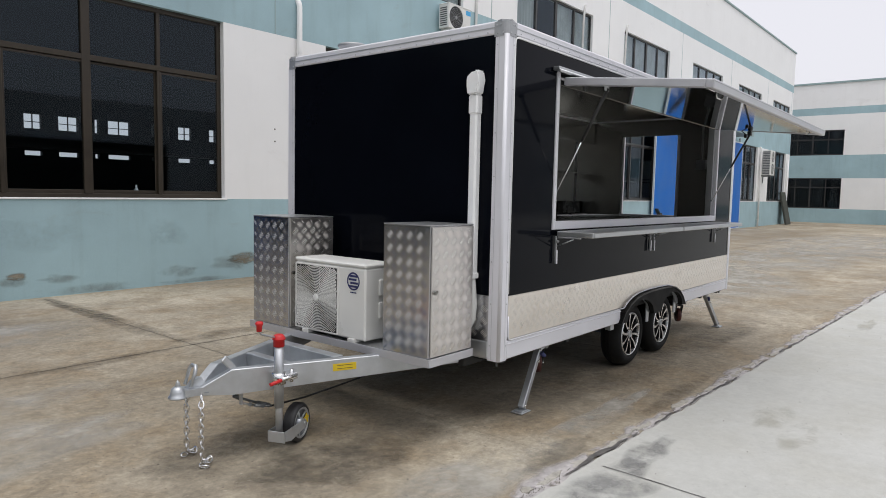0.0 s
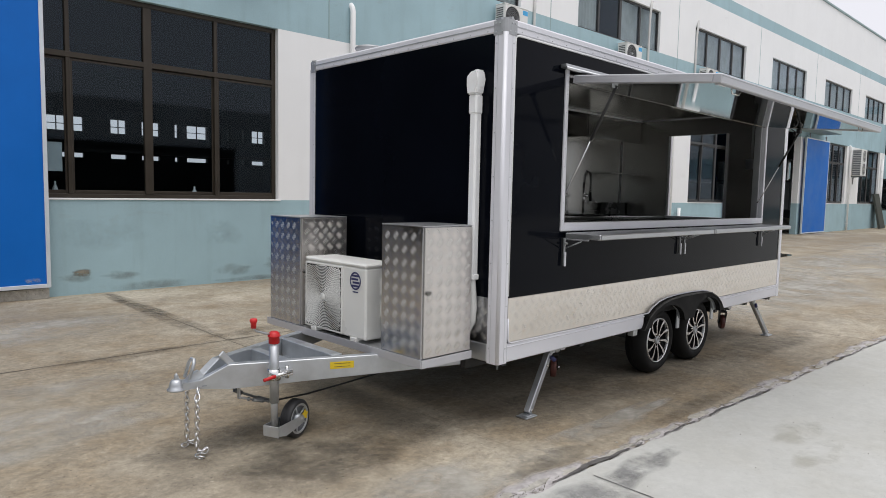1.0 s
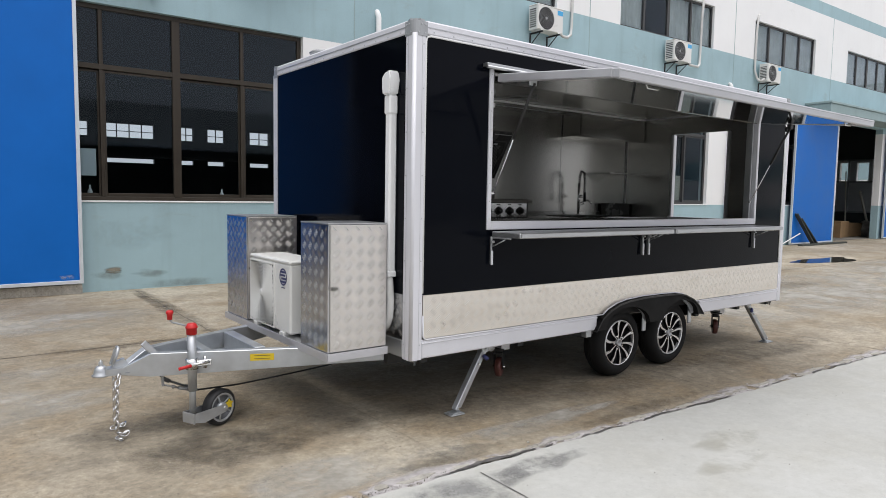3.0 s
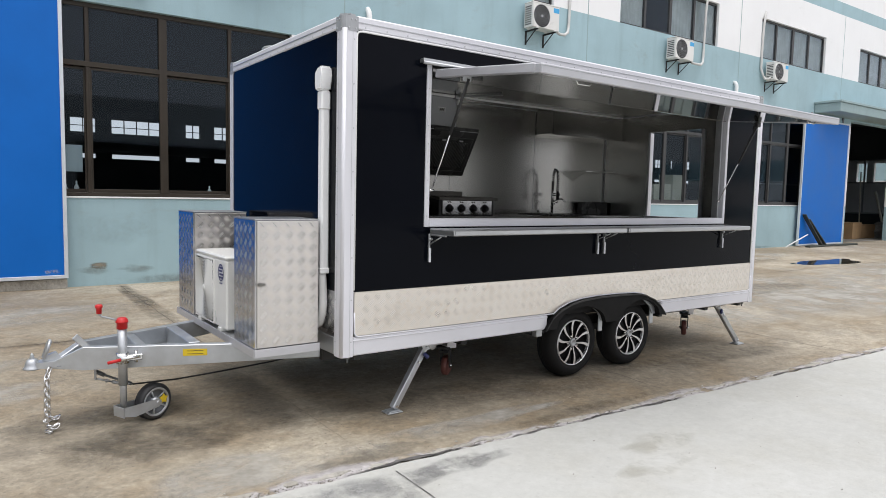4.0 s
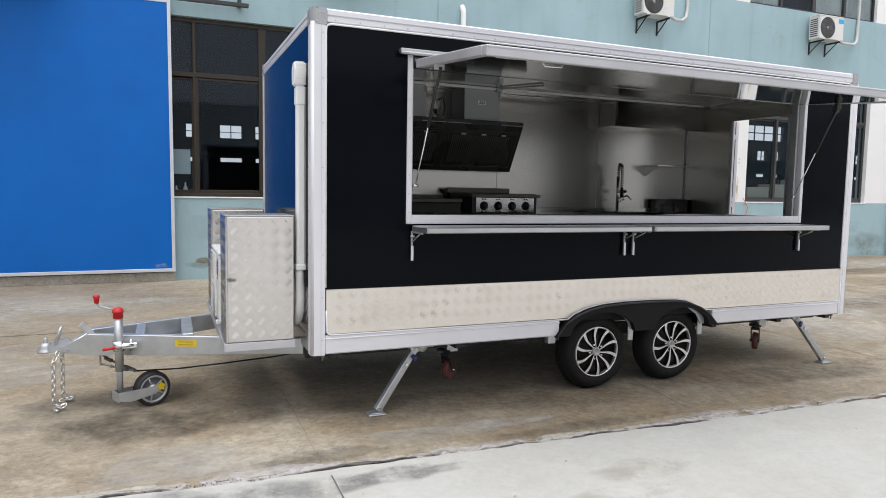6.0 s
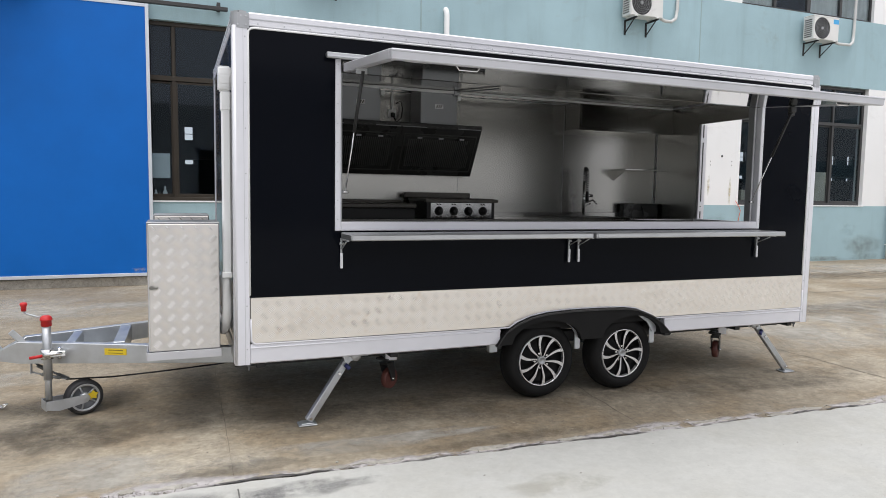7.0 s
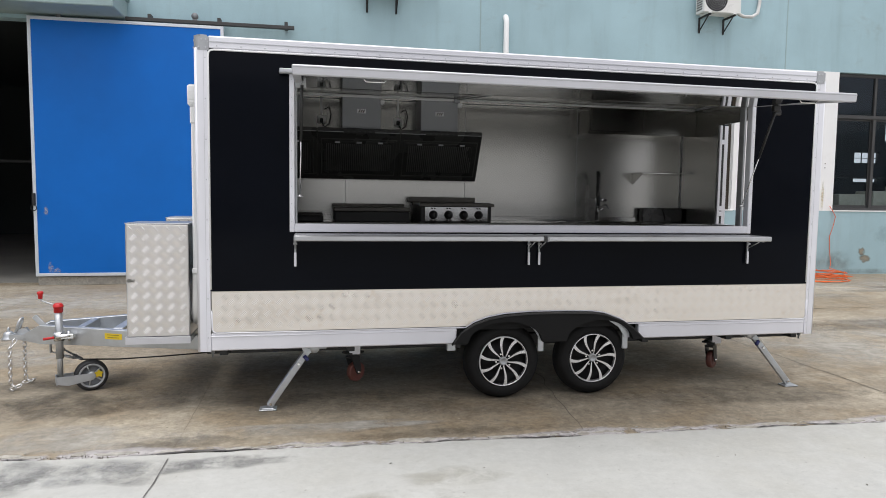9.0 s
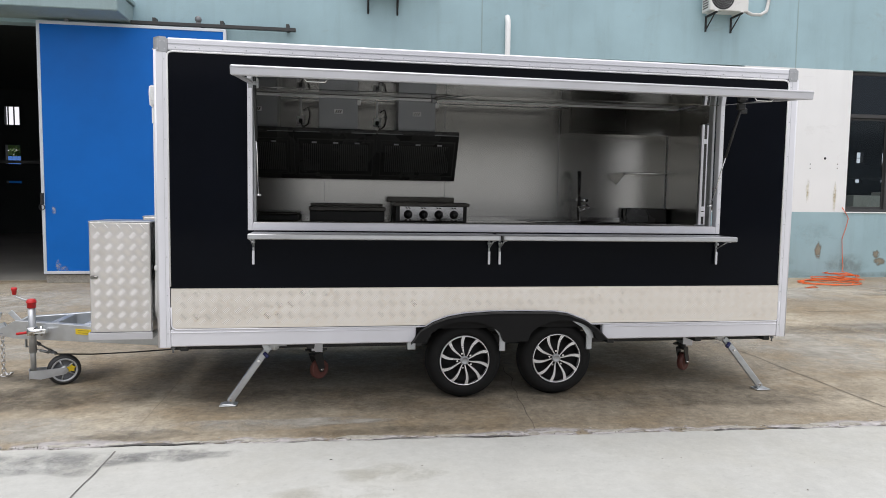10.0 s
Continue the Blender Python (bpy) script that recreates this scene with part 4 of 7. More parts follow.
solid("wall_west", bm, M_SOFFIT, "plain grey unseen wall, added to dim reflections", "wall", kind="structure")
bm = bmesh.new()
box(bm, -14.0, 53.4, -26.3, -26.0, 0, 7.5)
solid("wall_south", bm, M_OPPOSITE, "plain pale unseen wall, added to block low sky light", "wall", kind="structure")


# ---- the food trailer ----
TX0, TX1, TY0, TY1, TZ0, TZ1 = 3.775, 8.98, 2.52, 4.82, 0.493, 2.78
YB, XE = 4.745, 8.955  # inner faces of the back and rear end walls
OX0, OX1, OZ0, OZ1 = 4.475, 8.265, 1.437, 2.51
trailer = thing("food_trailer", (6.4, 3.63, 0.0), "black food trailer with white aluminium edges and open hatch", "food trailer")


def tread_bars(bm, origin, u, v, w, h, n, inside=None, pitch=0.087, rise=0.0010, slants=(0, 1)):
    """Raised five-bar tread lozenges over a plate of w by h."""
    origin, u, v, n = Vector(origin), Vector(u), Vector(v), Vector(n)
    for sub in slants:
        s = 1 if sub == 0 else -1
        along, across = (u + s * v).normalized(), (u - s * v).normalized()
        for i in range(int(w / pitch) + 2):
            for j in range(int(h / pitch) + 2):
                cu, cv = (i + 0.5 * sub) * pitch, (j + 0.5 * sub) * pitch
                for k in range(-2, 3):
                    c = origin + u * cu + v * cv + across * (k * 0.0108)
                    L, W = 0.0270 - 0.0008 * abs(k), 0.0042
                    ends = [c + along * (a * L) for a in (-1, 1)]
                    ok = True
                    for e in ends:
                        eu, ev = (e - origin).dot(u), (e - origin).dot(v)
                        if not (0.004 < eu < w - 0.004 and 0.004 < ev < h - 0.004) or (inside and not inside(e)):
                            ok = False
                    if not ok:
                        continue
                    p = [ends[0], c - across * W, ends[1], c + across * W]
                    lo = [bm.verts.new(q) for q in p]
                    hi = [bm.verts.new(c + (q - c) * 0.40 + n * rise) for q in p]
                    bm.faces.new(hi)
                    for a in range(4):
                        bm.faces.new((lo[a], lo[(a + 1) % 4], hi[(a + 1) % 4], hi[a]))


# side wall with the hatch opening, in black panels
bm = bmesh.new()
for d in ((TX0 + 0.08, OX0, 0.937, TZ1 - 0.09), (OX1, TX1 - 0.08, 0.937, TZ1 - 0.09), (OX0, OX1, 0.937, OZ0), (OX0, OX1, OZ1, TZ1 - 0.09)):
    box(bm, d[0], d[1], TY0 + 0.006, TY0 + 0.05, d[2], d[3])
bmesh.ops.remove_doubles(bm, verts=bm.verts, dist=0.0005)
part("side_panel", bm, M_BLACK, trailer, "glossy black side panel")
bm = bmesh.new()
box(bm, TX0 + 0.006, TX0 + 0.05, TY0 + 0.08, TY1 - 0.08, 0.937, TZ1 - 0.09)
part("front_panel", bm, M_BLACK, trailer, "glossy black front panel")
bm = bmesh.new()
box(bm, TX0 + 0.05, XE + 0.003, YB + 0.006, TY1 - 0.006, 0.62, TZ1 - 0.09)
part("back_panel", bm, M_BLACK, trailer, "glossy black back panel")
# rear end wall, with its window opening
WY0, WY1, WZ0, WZ1 = 3.23, 4.03, 1.39, 2.475
bm = bmesh.new()
for a, b, c, d in ((TY0 + 0.08, WY0, 0.62, TZ1 - 0.09), (WY1, TY1 - 0.08, 0.62, TZ1 - 0.09), (WY0, WY1, 0.62, WZ0), (WY0, WY1, WZ1, TZ1 - 0.09)):
    box(bm, XE + 0.004, TX1 - 0.006, a, b, c, d)
bmesh.ops.remove_doubles(bm, verts=bm.verts, dist=0.0005)
part("rear_panel", bm, M_BLACK, trailer, "glossy black rear panel")


def corner_post(x, y, sx, sy, name="corner_post"):
    """A rounded upright profile; sx, sy point outwards."""
    r, w = 0.020, 0.095
    pts = [(x - sx * w, y)]
    for k in range(7):
        a = radians(90 * k / 6)
        pts.append((x - sx * r + sx * r * math.sin(a), y - sy * r + sy * r * math.cos(a)))
    pts += [(x, y - sy * w), (x - sx * 0.03, y - sy * w), (x - sx * 0.03, y - sy * 0.03 - sy * 0.02), (x - sx * w, y - sy * 0.03)]
    bm = bmesh.new()
    vs = prism(bm, pts, TZ0 - 0.005, TZ1 - 0.09, "z")
    for f in bm.faces:
        f.smooth = f.calc_area() < 0.02 and len(f.verts) == 4
    p = part(name, bm, M_ALU, trailer)
    # a fine groove where the two flanges leave the corner
    bm = bmesh.new()
    for k in (0.066,):
        box(bm, min(x - sx * k, x - sx * (k + 0.0025)), max(x - sx * k, x - sx * (k + 0.0025)), y - 0.0008, y + 0.0008, TZ0, TZ1 - 0.10)
        box(bm, x - 0.0008, x + 0.0008, min(y - sy * k, y - sy * (k + 0.0025)), max(y - sy * k, y - sy * (k + 0.0025)), TZ0, TZ1 - 0.10)
    part_each("groove", bm, M_ALU2, p)
    bm = bmesh.new()
    for k in range(8):
        z = TZ0 + 0.10 + k * 0.29
        for px, py, d in ((x - sx * 0.078, y, (0, sy * 0.004, 0)), (x, y - sy * 0.078, (sx * 0.004, 0, 0))):
            rod(bm, (px, py, z), (px + d[0] * 0.6, py + d[1] * 0.6, z), 0.0048, 8)
    part_each("rivet", bm, M_ALU2, p)
    # folded cap over the corner
    bm = bmesh.new()
    k = 0.105
    cap = [(x - sx * k, y + sy * 0.004)]
    for q in range(6):
        t = radians(90 * q / 5)
        cap.append((x - sx * 0.046 + sx * 0.050 * math.sin(t), y - sy * 0.046 + sy * 0.050 * math.cos(t)))
    cap += [(x + sx * 0.004, y - sy * k), (x - sx * 0.02, y - sy * k), (x - sx * k, y - sy * 0.02)]
    prism(bm, cap, TZ1 - 0.105, TZ1 + 0.004, "z")
    bmesh.ops.bevel(bm, geom=[e for e in bm.edges if all(v.co.z > TZ1 for v in e.verts)], offset=0.014, segments=2, affect="EDGES")
    c = part("corner_cap", bm, M_CAP, trailer, "grey metal corner cap")
    bm = bmesh.new()
    for dx, dz in ((0.085, 0.03), (0.085, 0.085), (0.035, 0.085), (0.055, 0.03)):
        rod(bm, (x - sx * dx, y + sy * 0.003, TZ1 - dz), (x - sx * dx, y + sy * 0.008, TZ1 - dz), 0.006, 8)
        rod(bm, (x + sx * 0.003, y - sy * dx, TZ1 - dz), (x + sx * 0.008, y - sy * dx, TZ1 - dz), 0.006, 8)
    part_each("cap_rivet", bm, M_ALU2, c)


corner_post(TX0, TY0, -1, -1)
corner_post(TX0, TY1, -1, 1)
corner_post(TX1, TY0, 1, -1)
corner_post(TX1, TY1, 1, 1)


def top_rail(name, d, edge):
    bm = bmesh.new()
    box(bm, *d, 0.012)
    part(name, bm, M_ALU, trailer)


zt0, zt1 = TZ1 - 0.094, TZ1
top_rail("roof_rail", (TX0 + 0.095, TX1 - 0.095, TY0, TY0 + 0.07, zt0, zt1), 0)
top_rail("roof_rail", (TX0 + 0.095, TX1 - 0.095, TY1 - 0.07, TY1, zt0, zt1), 0)
top_rail("roof_rail", (TX0, TX0 + 0.07, TY0 + 0.095, TY1 - 0.095, zt0, zt1), 0)
top_rail("roof_rail", (TX1 - 0.07, TX1, TY0 + 0.095, TY1 - 0.095, zt0, zt1), 0)
bm = bmesh.new()
for k in range(30):
    x = TX0 + 0.16 + k * 0.167
    rod(bm, (x, TY0 - 0.003, TZ1 - 0.072), (x, TY0 + 0.003, TZ1 - 0.072), 0.005, 6)
for k in range(13):
    y = TY0 + 0.16 + k * 0.16
    rod(bm, (TX0 - 0.003, y, TZ1 - 0.072), (TX0 + 0.003, y, TZ1 - 0.072), 0.005, 6)
box(bm, TX0 + 0.095, TX1 - 0.095, TY0 - 0.004, TY0 + 0.0, TZ1 - 0.047, TZ1 - 0.041)
box(bm, TX0 - 0.004, TX0, TY0 + 0.095, TY1 - 0.095, TZ1 - 0.047, TZ1 - 0.041)
part("rail_rivet", bm, M_ALU2, trailer)
boxed("roof", (TX0 + 0.07, TX1 - 0.07, TY0 + 0.07, TY1 - 0.07, TZ1 - 0.06, TZ1 - 0.02), M_ALU, trailer, "white roof sheet")
bm = bmesh.new()
bead = [(TX0 + 0.098, 0.95), (TX0 + 0.098, TZ1 - 0.145), (TX0 + 0.101, TZ1 - 0.118), (TX0 + 0.113, TZ1 - 0.104), (TX0 + 0.14, TZ1 - 0.098), (6.4, TZ1 - 0.098), (TX1 - 0.14, TZ1 - 0.098), (TX1 - 0.113, TZ1 - 0.104), (TX1 - 0.101, TZ1 - 0.118), (TX1 - 0.098, TZ1 - 0.145), (TX1 - 0.098, 0.95)]
tube(bm, [(x, TY0 + 0.003, z) for x, z in bead], 0.007, 8)
part("bead", bm, M_PVC, trailer, "white edging bead")
# roof ventilator
bm = bmesh.new()
lathe(bm, [(0.085, 0.0), (0.085, 0.060), (0.118, 0.068), (0.125, 0.085), (0.11, 0.098), (0.04, 0.107), (0.0, 0.108)], (4.00, 4.24, TZ1 - 0.015), "z", 24)
part("roof_vent", bm, M_CAP, trailer, "grey round roof vent")

# bottom rails and tread-plate skirt with the wheel-arch cut out
for a, b in ((TX0 + 0.095, 5.728), (7.290, TX1 - 0.095)):
    bm = bmesh.new()
    box(bm, a, b, TY0, TY0 + 0.06, TZ0, 0.625, 0.008)
    rail = part("bottom_rail", bm, M_ALU, trailer)
    boxed("rail_rib", (a, b, TY0 - 0.006, TY0 + 0.001, 0.596, 0.604), M_ALU, rail, bev=0.002)
bm = bmesh.new()
box(bm, TX0, TX0 + 0.06, TY0 + 0.095, TY1 - 0.095, TZ0, 0.62, 0.008)
part("bottom_rail", bm, M_ALU2, trailer)
boxed("bottom_rail", (TX0 + 0.06, TX1 - 0.06, TY1 - 0.06, TY1, TZ0, 0.62), M_ALU, trailer, bev=0.008)
boxed("bottom_rail", (TX1 - 0.06, TX1, TY0 + 0.095, TY1 - 0.095, TZ0, 0.62), M_ALU, trailer, bev=0.008)
ARCH = [(5.690, 0.493), (5.760, 0.594), (5.862, 0.656), (5.980, 0.698), (6.120, 0.722), (6.340, 0.735), (6.630, 0.735), (6.870, 0.728), (6.980, 0.712), (7.130, 0.656), (7.230, 0.593), (7.335, 0.493)]


def arch_z(x):
    for (xa, za), (xb, zb) in zip(ARCH, ARCH[1:]):
        if xa <= x <= xb:
            return za + (zb - za) * (x - xa) / (xb - xa)
    return 0.0


bm = bmesh.new()
over = [(x, z + 0.012) for x, z in ARCH if z > 0.64]
outline = [(3.878, 0.66), (3.882, 0.645), (3.901, 0.632)] + [(5.815, 0.632)] + over + [(7.175, 0.632), (8.872, 0.632), (8.889, 0.645), (8.893, 0.66), (8.893, 0.935), (3.878, 0.935)]
prism(bm, outline, TY0 + 0.002, TY0 + 0.03, "y")
skirt = part("skirt_plate", bm, M_SKIRT, trailer, "pale aluminium tread plate")
# one slant paler, one darker, standing in for how light catches them
for slant, mat in ((0, M_BARSHADE), (1, M_SKIRTLIT)):
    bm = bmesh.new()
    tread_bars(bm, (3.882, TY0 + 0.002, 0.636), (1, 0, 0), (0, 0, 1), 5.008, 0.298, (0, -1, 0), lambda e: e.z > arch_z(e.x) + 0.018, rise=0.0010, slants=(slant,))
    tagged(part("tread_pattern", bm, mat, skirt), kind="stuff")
# rounded trim bead round the plate
bm = bmesh.new()
tube(bm, [(x, TY0 - 0.001, z - 0.006) for x, z in [(3.878, 0.80), (3.880, 0.66), (3.89, 0.640), (3.91, 0.630), (4.5, 0.628), (5.80, 0.628)] + over + [(7.19, 0.628), (8.2, 0.628), (8.868, 0.630), (8.888, 0.640), (8.896, 0.66), (8.896, 0.80)]], 0.006, 8)
part("bead", bm, M_ALU, trailer)
bm = bmesh.new()
box(bm, TX0 + 0.004, TX0 + 0.03, TY0 + 0.095, TY1 - 0.095, 0.62, 0.937)
plate = part("skirt_plate", bm, M_TREAD, trailer, "aluminium tread plate")
bm = bmesh.new()
tread_bars(bm, (TX0 + 0.004, TY0 + 0.09, 0.625), (0, 1, 0), (0, 0, 1), 2.04, 0.31, (-1, 0, 0))
tagged(part("tread_pattern", bm, M_TREADBAR, plate), kind="stuff")

# twin wheel-arch
HUBS = ((6.142, 0.318), (6.925, 0.320))
bm = bmesh.new()
inner = []
# two flattened openings over the tyres, with a blunt tongue between them
for cx, half, peak in ((6.935, 0.295, 0.662), (6.125, 0.315, 0.664)):
    for k in range(25):
        u = 1 - 2 * k / 24
        inner.append((cx + half * u, 0.493 + (peak - 0.493) * (1 - abs(u) ** 1.9) ** (1 / 1.9)))
prism(bm, ARCH + inner, TY0 - 0.035, TY0 + 0.012, "y")
fender = part("wheel_arch", bm, M_TYRE, trailer, "black plastic twin wheel arch")
bm = bmesh.new()
for (xa, za), (xb, zb) in zip(ARCH, ARCH[1:]):
    fa, fb = (TY0 - 0.036 - 0.016 * max(0.0, z - 0.5) / 0.235 for z in (za, zb))
    vs = [bm.verts.new(p) for p in ((xa, fa, za - 0.012), (xb, fb, zb - 0.012), (xb, fb, zb), (xa, fa, za), (xa, TY0 + 0.012, za - 0.012), (xb, TY0 + 0.012, zb - 0.012), (xb, TY0 + 0.012, zb), (xa, TY0 + 0.012, za))]
    for q in ((0, 1, 2, 3), (3, 2, 6, 7), (4, 7, 6, 5), (0, 4, 5, 1)):
        bm.faces.new([vs[i] for i in q])
bmesh.ops.remove_doubles(bm, verts=bm.verts, dist=0.0005)
part("arch_lip", bm, M_DARK, fender)
bm = bmesh.new()
for x in (6.345, 7.09):
    prism(bm, [(x - 0.20, 0.71), (x + 0.02, 0.695), (x + 0.12, 0.60), (x + 0.13, 0.50), (x + 0.09, 0.50), (x + 0.03, 0.59), (x - 0.08, 0.66)], TY0 + 0.016, TY0 + 0.030, "y")
    box(bm, x + 0.075, x + 0.125, TY0 + 0.03, TY0 + 0.05, 0.40, 0.59, 0.006)
box(bm, 5.665, 5.735, TY0 + 0.06, TY0 + 0.12, 0.42, 0.50, 0.006)
part_each("arch_bracket", bm, M_GALV, trailer, "galvanised bracket in the wheel arch")
# black board added to hide the lining and give the arch its shade
boxed("arch_shade_board", (5.765, 7.25, TY0 + 0.034, TY0 + 0.042, 0.595, 0.73), M_TYRE, trailer, "black board standing in for shade in the wheel arch", 0)


def road_wheel(cx, cz, turn, y=2.588):
    w = thing("wheel", (cx, y, cz), "", "")
    w.parent = trailer
    w.matrix_parent_inverse = trailer.matrix_basis.inverted()
    bm = bmesh.new()
    R = 0.316
    lathe(bm, [(0.205, 0.02), (0.215, 0.004), (0.24, -0.006), (0.268, -0.002), (0.286, 0.010), (0.300, 0.028), (R - 0.006, 0.052), (R, 0.078), (R, 0.120), (R - 0.008, 0.150), (0.286, 0.180), (0.22, 0.19), (0.20, 0.17)], (cx, y, cz), "y", 64)
    for s in (0.082, 0.100, 0.118):
        lathe(bm, [(R - 0.002, s - 0.008), (R + 0.002, s - 0.006), (R + 0.002, s + 0.006), (R - 0.002, s + 0.008)], (cx, y, cz), "y", 64)
    part("tyre", bm, M_TYRE, w, "black rubber tyre")
    bm = bmesh.new()
    lathe(bm, [(0.196, 0.02), (0.188, 0.09), (0.10, 0.075), (0.05, 0.05), (0.0, 0.05)], (cx, y, cz), "y", 40)
    part("rim_dish", bm, M_RIMDARK, w, "black inner rim")
    bm = bmesh.new()
    lathe(bm, [(0.208, 0.018), (0.207, 0.002), (0.200, 0.000), (0.196, 0.006), (0.194, 0.03)], (cx, y, cz), "y", 64)
    for k in range(10):
        a0 = 2 * math.pi * k / 10 + turn
        left, right = [], []
        for q in range(10):
            s = q / 9
            r = 0.036 + 0.162 * s
            a = a0 + 0.10 * math.sin(math.pi * s) - 0.02 * s
            h = (0.0040 + 0.0105 * s ** 1.2) / r
            left.append((r * math.cos(a + h), r * math.sin(a + h)))
            right.append((r * math.cos(a - h), r * math.sin(a - h)))
        # a machined face, with sides that fall away to the dish
        ring = left + right[::-1]
        face = [bm.verts.new((cx + px, y + 0.004 + 0.012 * (1 - math.hypot(px, pz) / 0.2), cz + pz)) for px, pz in ring]
        back = [bm.verts.new((cx + px * 1.02, y + 0.040, cz + pz * 1.02)) for px, pz in ring]
        f = bm.faces.new(face)
        n = len(ring)
        for q in range(n):
            bm.faces.new((face[q], face[(q + 1) % n], back[(q + 1) % n], back[q])).material_index = 1
    part("rim", bm, [M_RIM, M_RIMDARK], w, "machined ten-spoke alloy rim")
    bm = bmesh.new()
    lathe(bm, [(0.036, 0.03), (0.036, 0.010), (0.030, 0.004), (0.024, 0.004), (0.022, 0.007), (0.0, 0.007)], (cx, y, cz), "y", 24)
    part("hub_cap", bm, M_CAP, w, "grey hub cap")
    for k in range(5):
        a = 2 * math.pi * k / 5 + turn + 0.3
        bm = bmesh.new()
        rod(bm, (cx + 0.062 * math.cos(a), y + 0.012, cz + 0.062 * math.sin(a)), (cx + 0.062 * math.cos(a), y + 0.055, cz + 0.062 * math.sin(a)), 0.0085, 6)
        part("wheel_nut", bm, M_CHROME, w)


road_wheel(*HUBS[0], 0.4)
road_wheel(*HUBS[1], 0.1)
for cx, cz in HUBS:
    bm = bmesh.new()
    lathe(bm, [(0.18, 0.0), (0.29, 0.0), (0.308, 0.03), (0.308, 0.16), (0.29, 0.19), (0.18, 0.19)], (cx, 4.50, cz), "y", 40)
    part("far_tyre", bm, M_TYRE, trailer, "black rubber tyre")
    bm = bmesh.new()
    rod(bm, (cx, 2.72, cz), (cx, 4.55, cz), 0.035, 12)
    part("axle", bm, M_GALVD, trailer)

# chassis below, coloured near black to deepen the shade under the trailer
for y in (2.86, 4.40):
    boxed("chassis_beam", (TX0 + 0.02, TX1 - 0.02, y - 0.03, y + 0.03, 0.40, TZ0), M_IRON, trailer)
for x in (3.95, 4.9, 5.75, 7.4, 8.2, 8.85):
    boxed("cross_beam", (x - 0.03, x + 0.03, TY0 + 0.08, TY1 - 0.08, 0.44, TZ0 - 0.002), M_IRON, trailer)
bm = bmesh.new()
box(bm, TX0 + 0.06, TX1 - 0.06, TY0 + 0.33, TY1 - 0.06, 0.505, 0.60)
box(bm, TX0 + 0.06, 5.72, TY0 + 0.06, TY0 + 0.33, 0.505, 0.60)
box(bm, 7.30, TX1 - 0.06, TY0 + 0.06, TY0 + 0.33, 0.505, 0.60)
part("floor_pan", bm, M_IRON, trailer)

# steel lining inside
bm = bmesh.new()
box(bm, TX0 + 0.055, XE - 0.002, YB, YB + 0.005, 0.60, TZ1 - 0.09)
lining = part("back_lining", bm, M_STEELV, trailer, "brushed stainless back wall")
for x in (4.967, 6.293, 7.62):
    boxed("seam", (x - 0.002, x + 0.002, YB - 0.0012, YB - 0.0002, 1.4, TZ1 - 0.1), M_CAP, lining, bev=0)
bm = bmesh.new()
box(bm, TX0 + 0.051, TX0 + 0.056, TY0 + 0.055, YB - 0.002, 0.60, TZ1 - 0.09)
part("end_lining", bm, M_STEELV, trailer)
bm = bmesh.new()
for a, b, c, d in ((TY0 + 0.055, WY0, 0.62, TZ1 - 0.09), (WY1, YB - 0.002, 0.62, TZ1 - 0.09), (WY0, WY1, 0.62, WZ0), (WY0, WY1, WZ1, TZ1 - 0.09)):
    box(bm, XE - 0.001, XE + 0.004, a, b, c, d)
bmesh.ops.remove_doubles(bm, verts=bm.verts, dist=0.0005)
part("end_lining", bm, M_STEELV, trailer)
bm = bmesh.new()
for d in ((TX0 + 0.06, OX0, 0.62, TZ1 - 0.09), (OX1, TX1 - 0.06, 0.62, TZ1 - 0.09), (OX0, OX1, 0.62, OZ0), (OX0, OX1, OZ1, TZ1 - 0.09)):
    box(bm, d[0], d[1], TY0 + 0.051, TY0 + 0.056, d[2], d[3])
bmesh.ops.remove_doubles(bm, verts=bm.verts, dist=0.0005)
part("side_lining", bm, M_STEELB, trailer)
boxed("ceiling_lining", (TX0 + 0.055, XE - 0.002, TY0 + 0.055, YB - 0.002, TZ1 - 0.085, TZ1 - 0.08), M_STEELD, trailer, "stainless ceiling with shade in its colour")
boxed("floor_sheet", (TX0 + 0.055, XE - 0.002, TY0 + 0.055, YB - 0.002, 0.60, 0.615), M_TREAD, trailer)

# white frame round the hatch
bm = bmesh.new()
f, fb = 0.036, 0.06
for d in ((OX0 - f, OX0 + 0.002, OZ0 - fb, OZ1 + 0.03), (OX1 - 0.002, OX1 + f, OZ0 - fb, OZ1 + 0.03), (OX0 + 0.002, OX1 - 0.002, OZ0 - fb, OZ0 + 0.002)):
    box(bm, d[0], d[1], TY0 - 0.008, TY0 + 0.058, d[2], d[3], 0.004)
part("hatch_frame", bm, M_ALU, trailer)
bm = bmesh.new()
for a, b in ((OX0 + 0.003, OX0 + 0.02), (OX1 - 0.045, OX1 - 0.025)):
    box(bm, a, b, TY0 + 0.03, TY0 + 0.10, OZ0, OZ1, 0.003)
part_each("hatch_jamb", bm, M_CAP, trailer, "dull grey inner jamb")
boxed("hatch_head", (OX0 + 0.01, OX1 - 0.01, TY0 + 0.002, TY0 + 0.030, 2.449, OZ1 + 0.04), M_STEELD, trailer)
bm = bmesh.new()
for k in range(9):
    z = OZ0 + 0.02 + k * 0.13
    for x in (OX0 - 0.020, OX1 + 0.020):
        rod(bm, (x, TY0 - 0.010, z), (x, TY0 - 0.008, z), 0.004, 6)
part_each("frame_rivet", bm, M_ALU2, trailer)

# the lifted hatch flap: hinge rail, frame, polished underside
AY, AZ = 1.418, 2.394
HY, HZ = TY0 - 0.02, 2.500
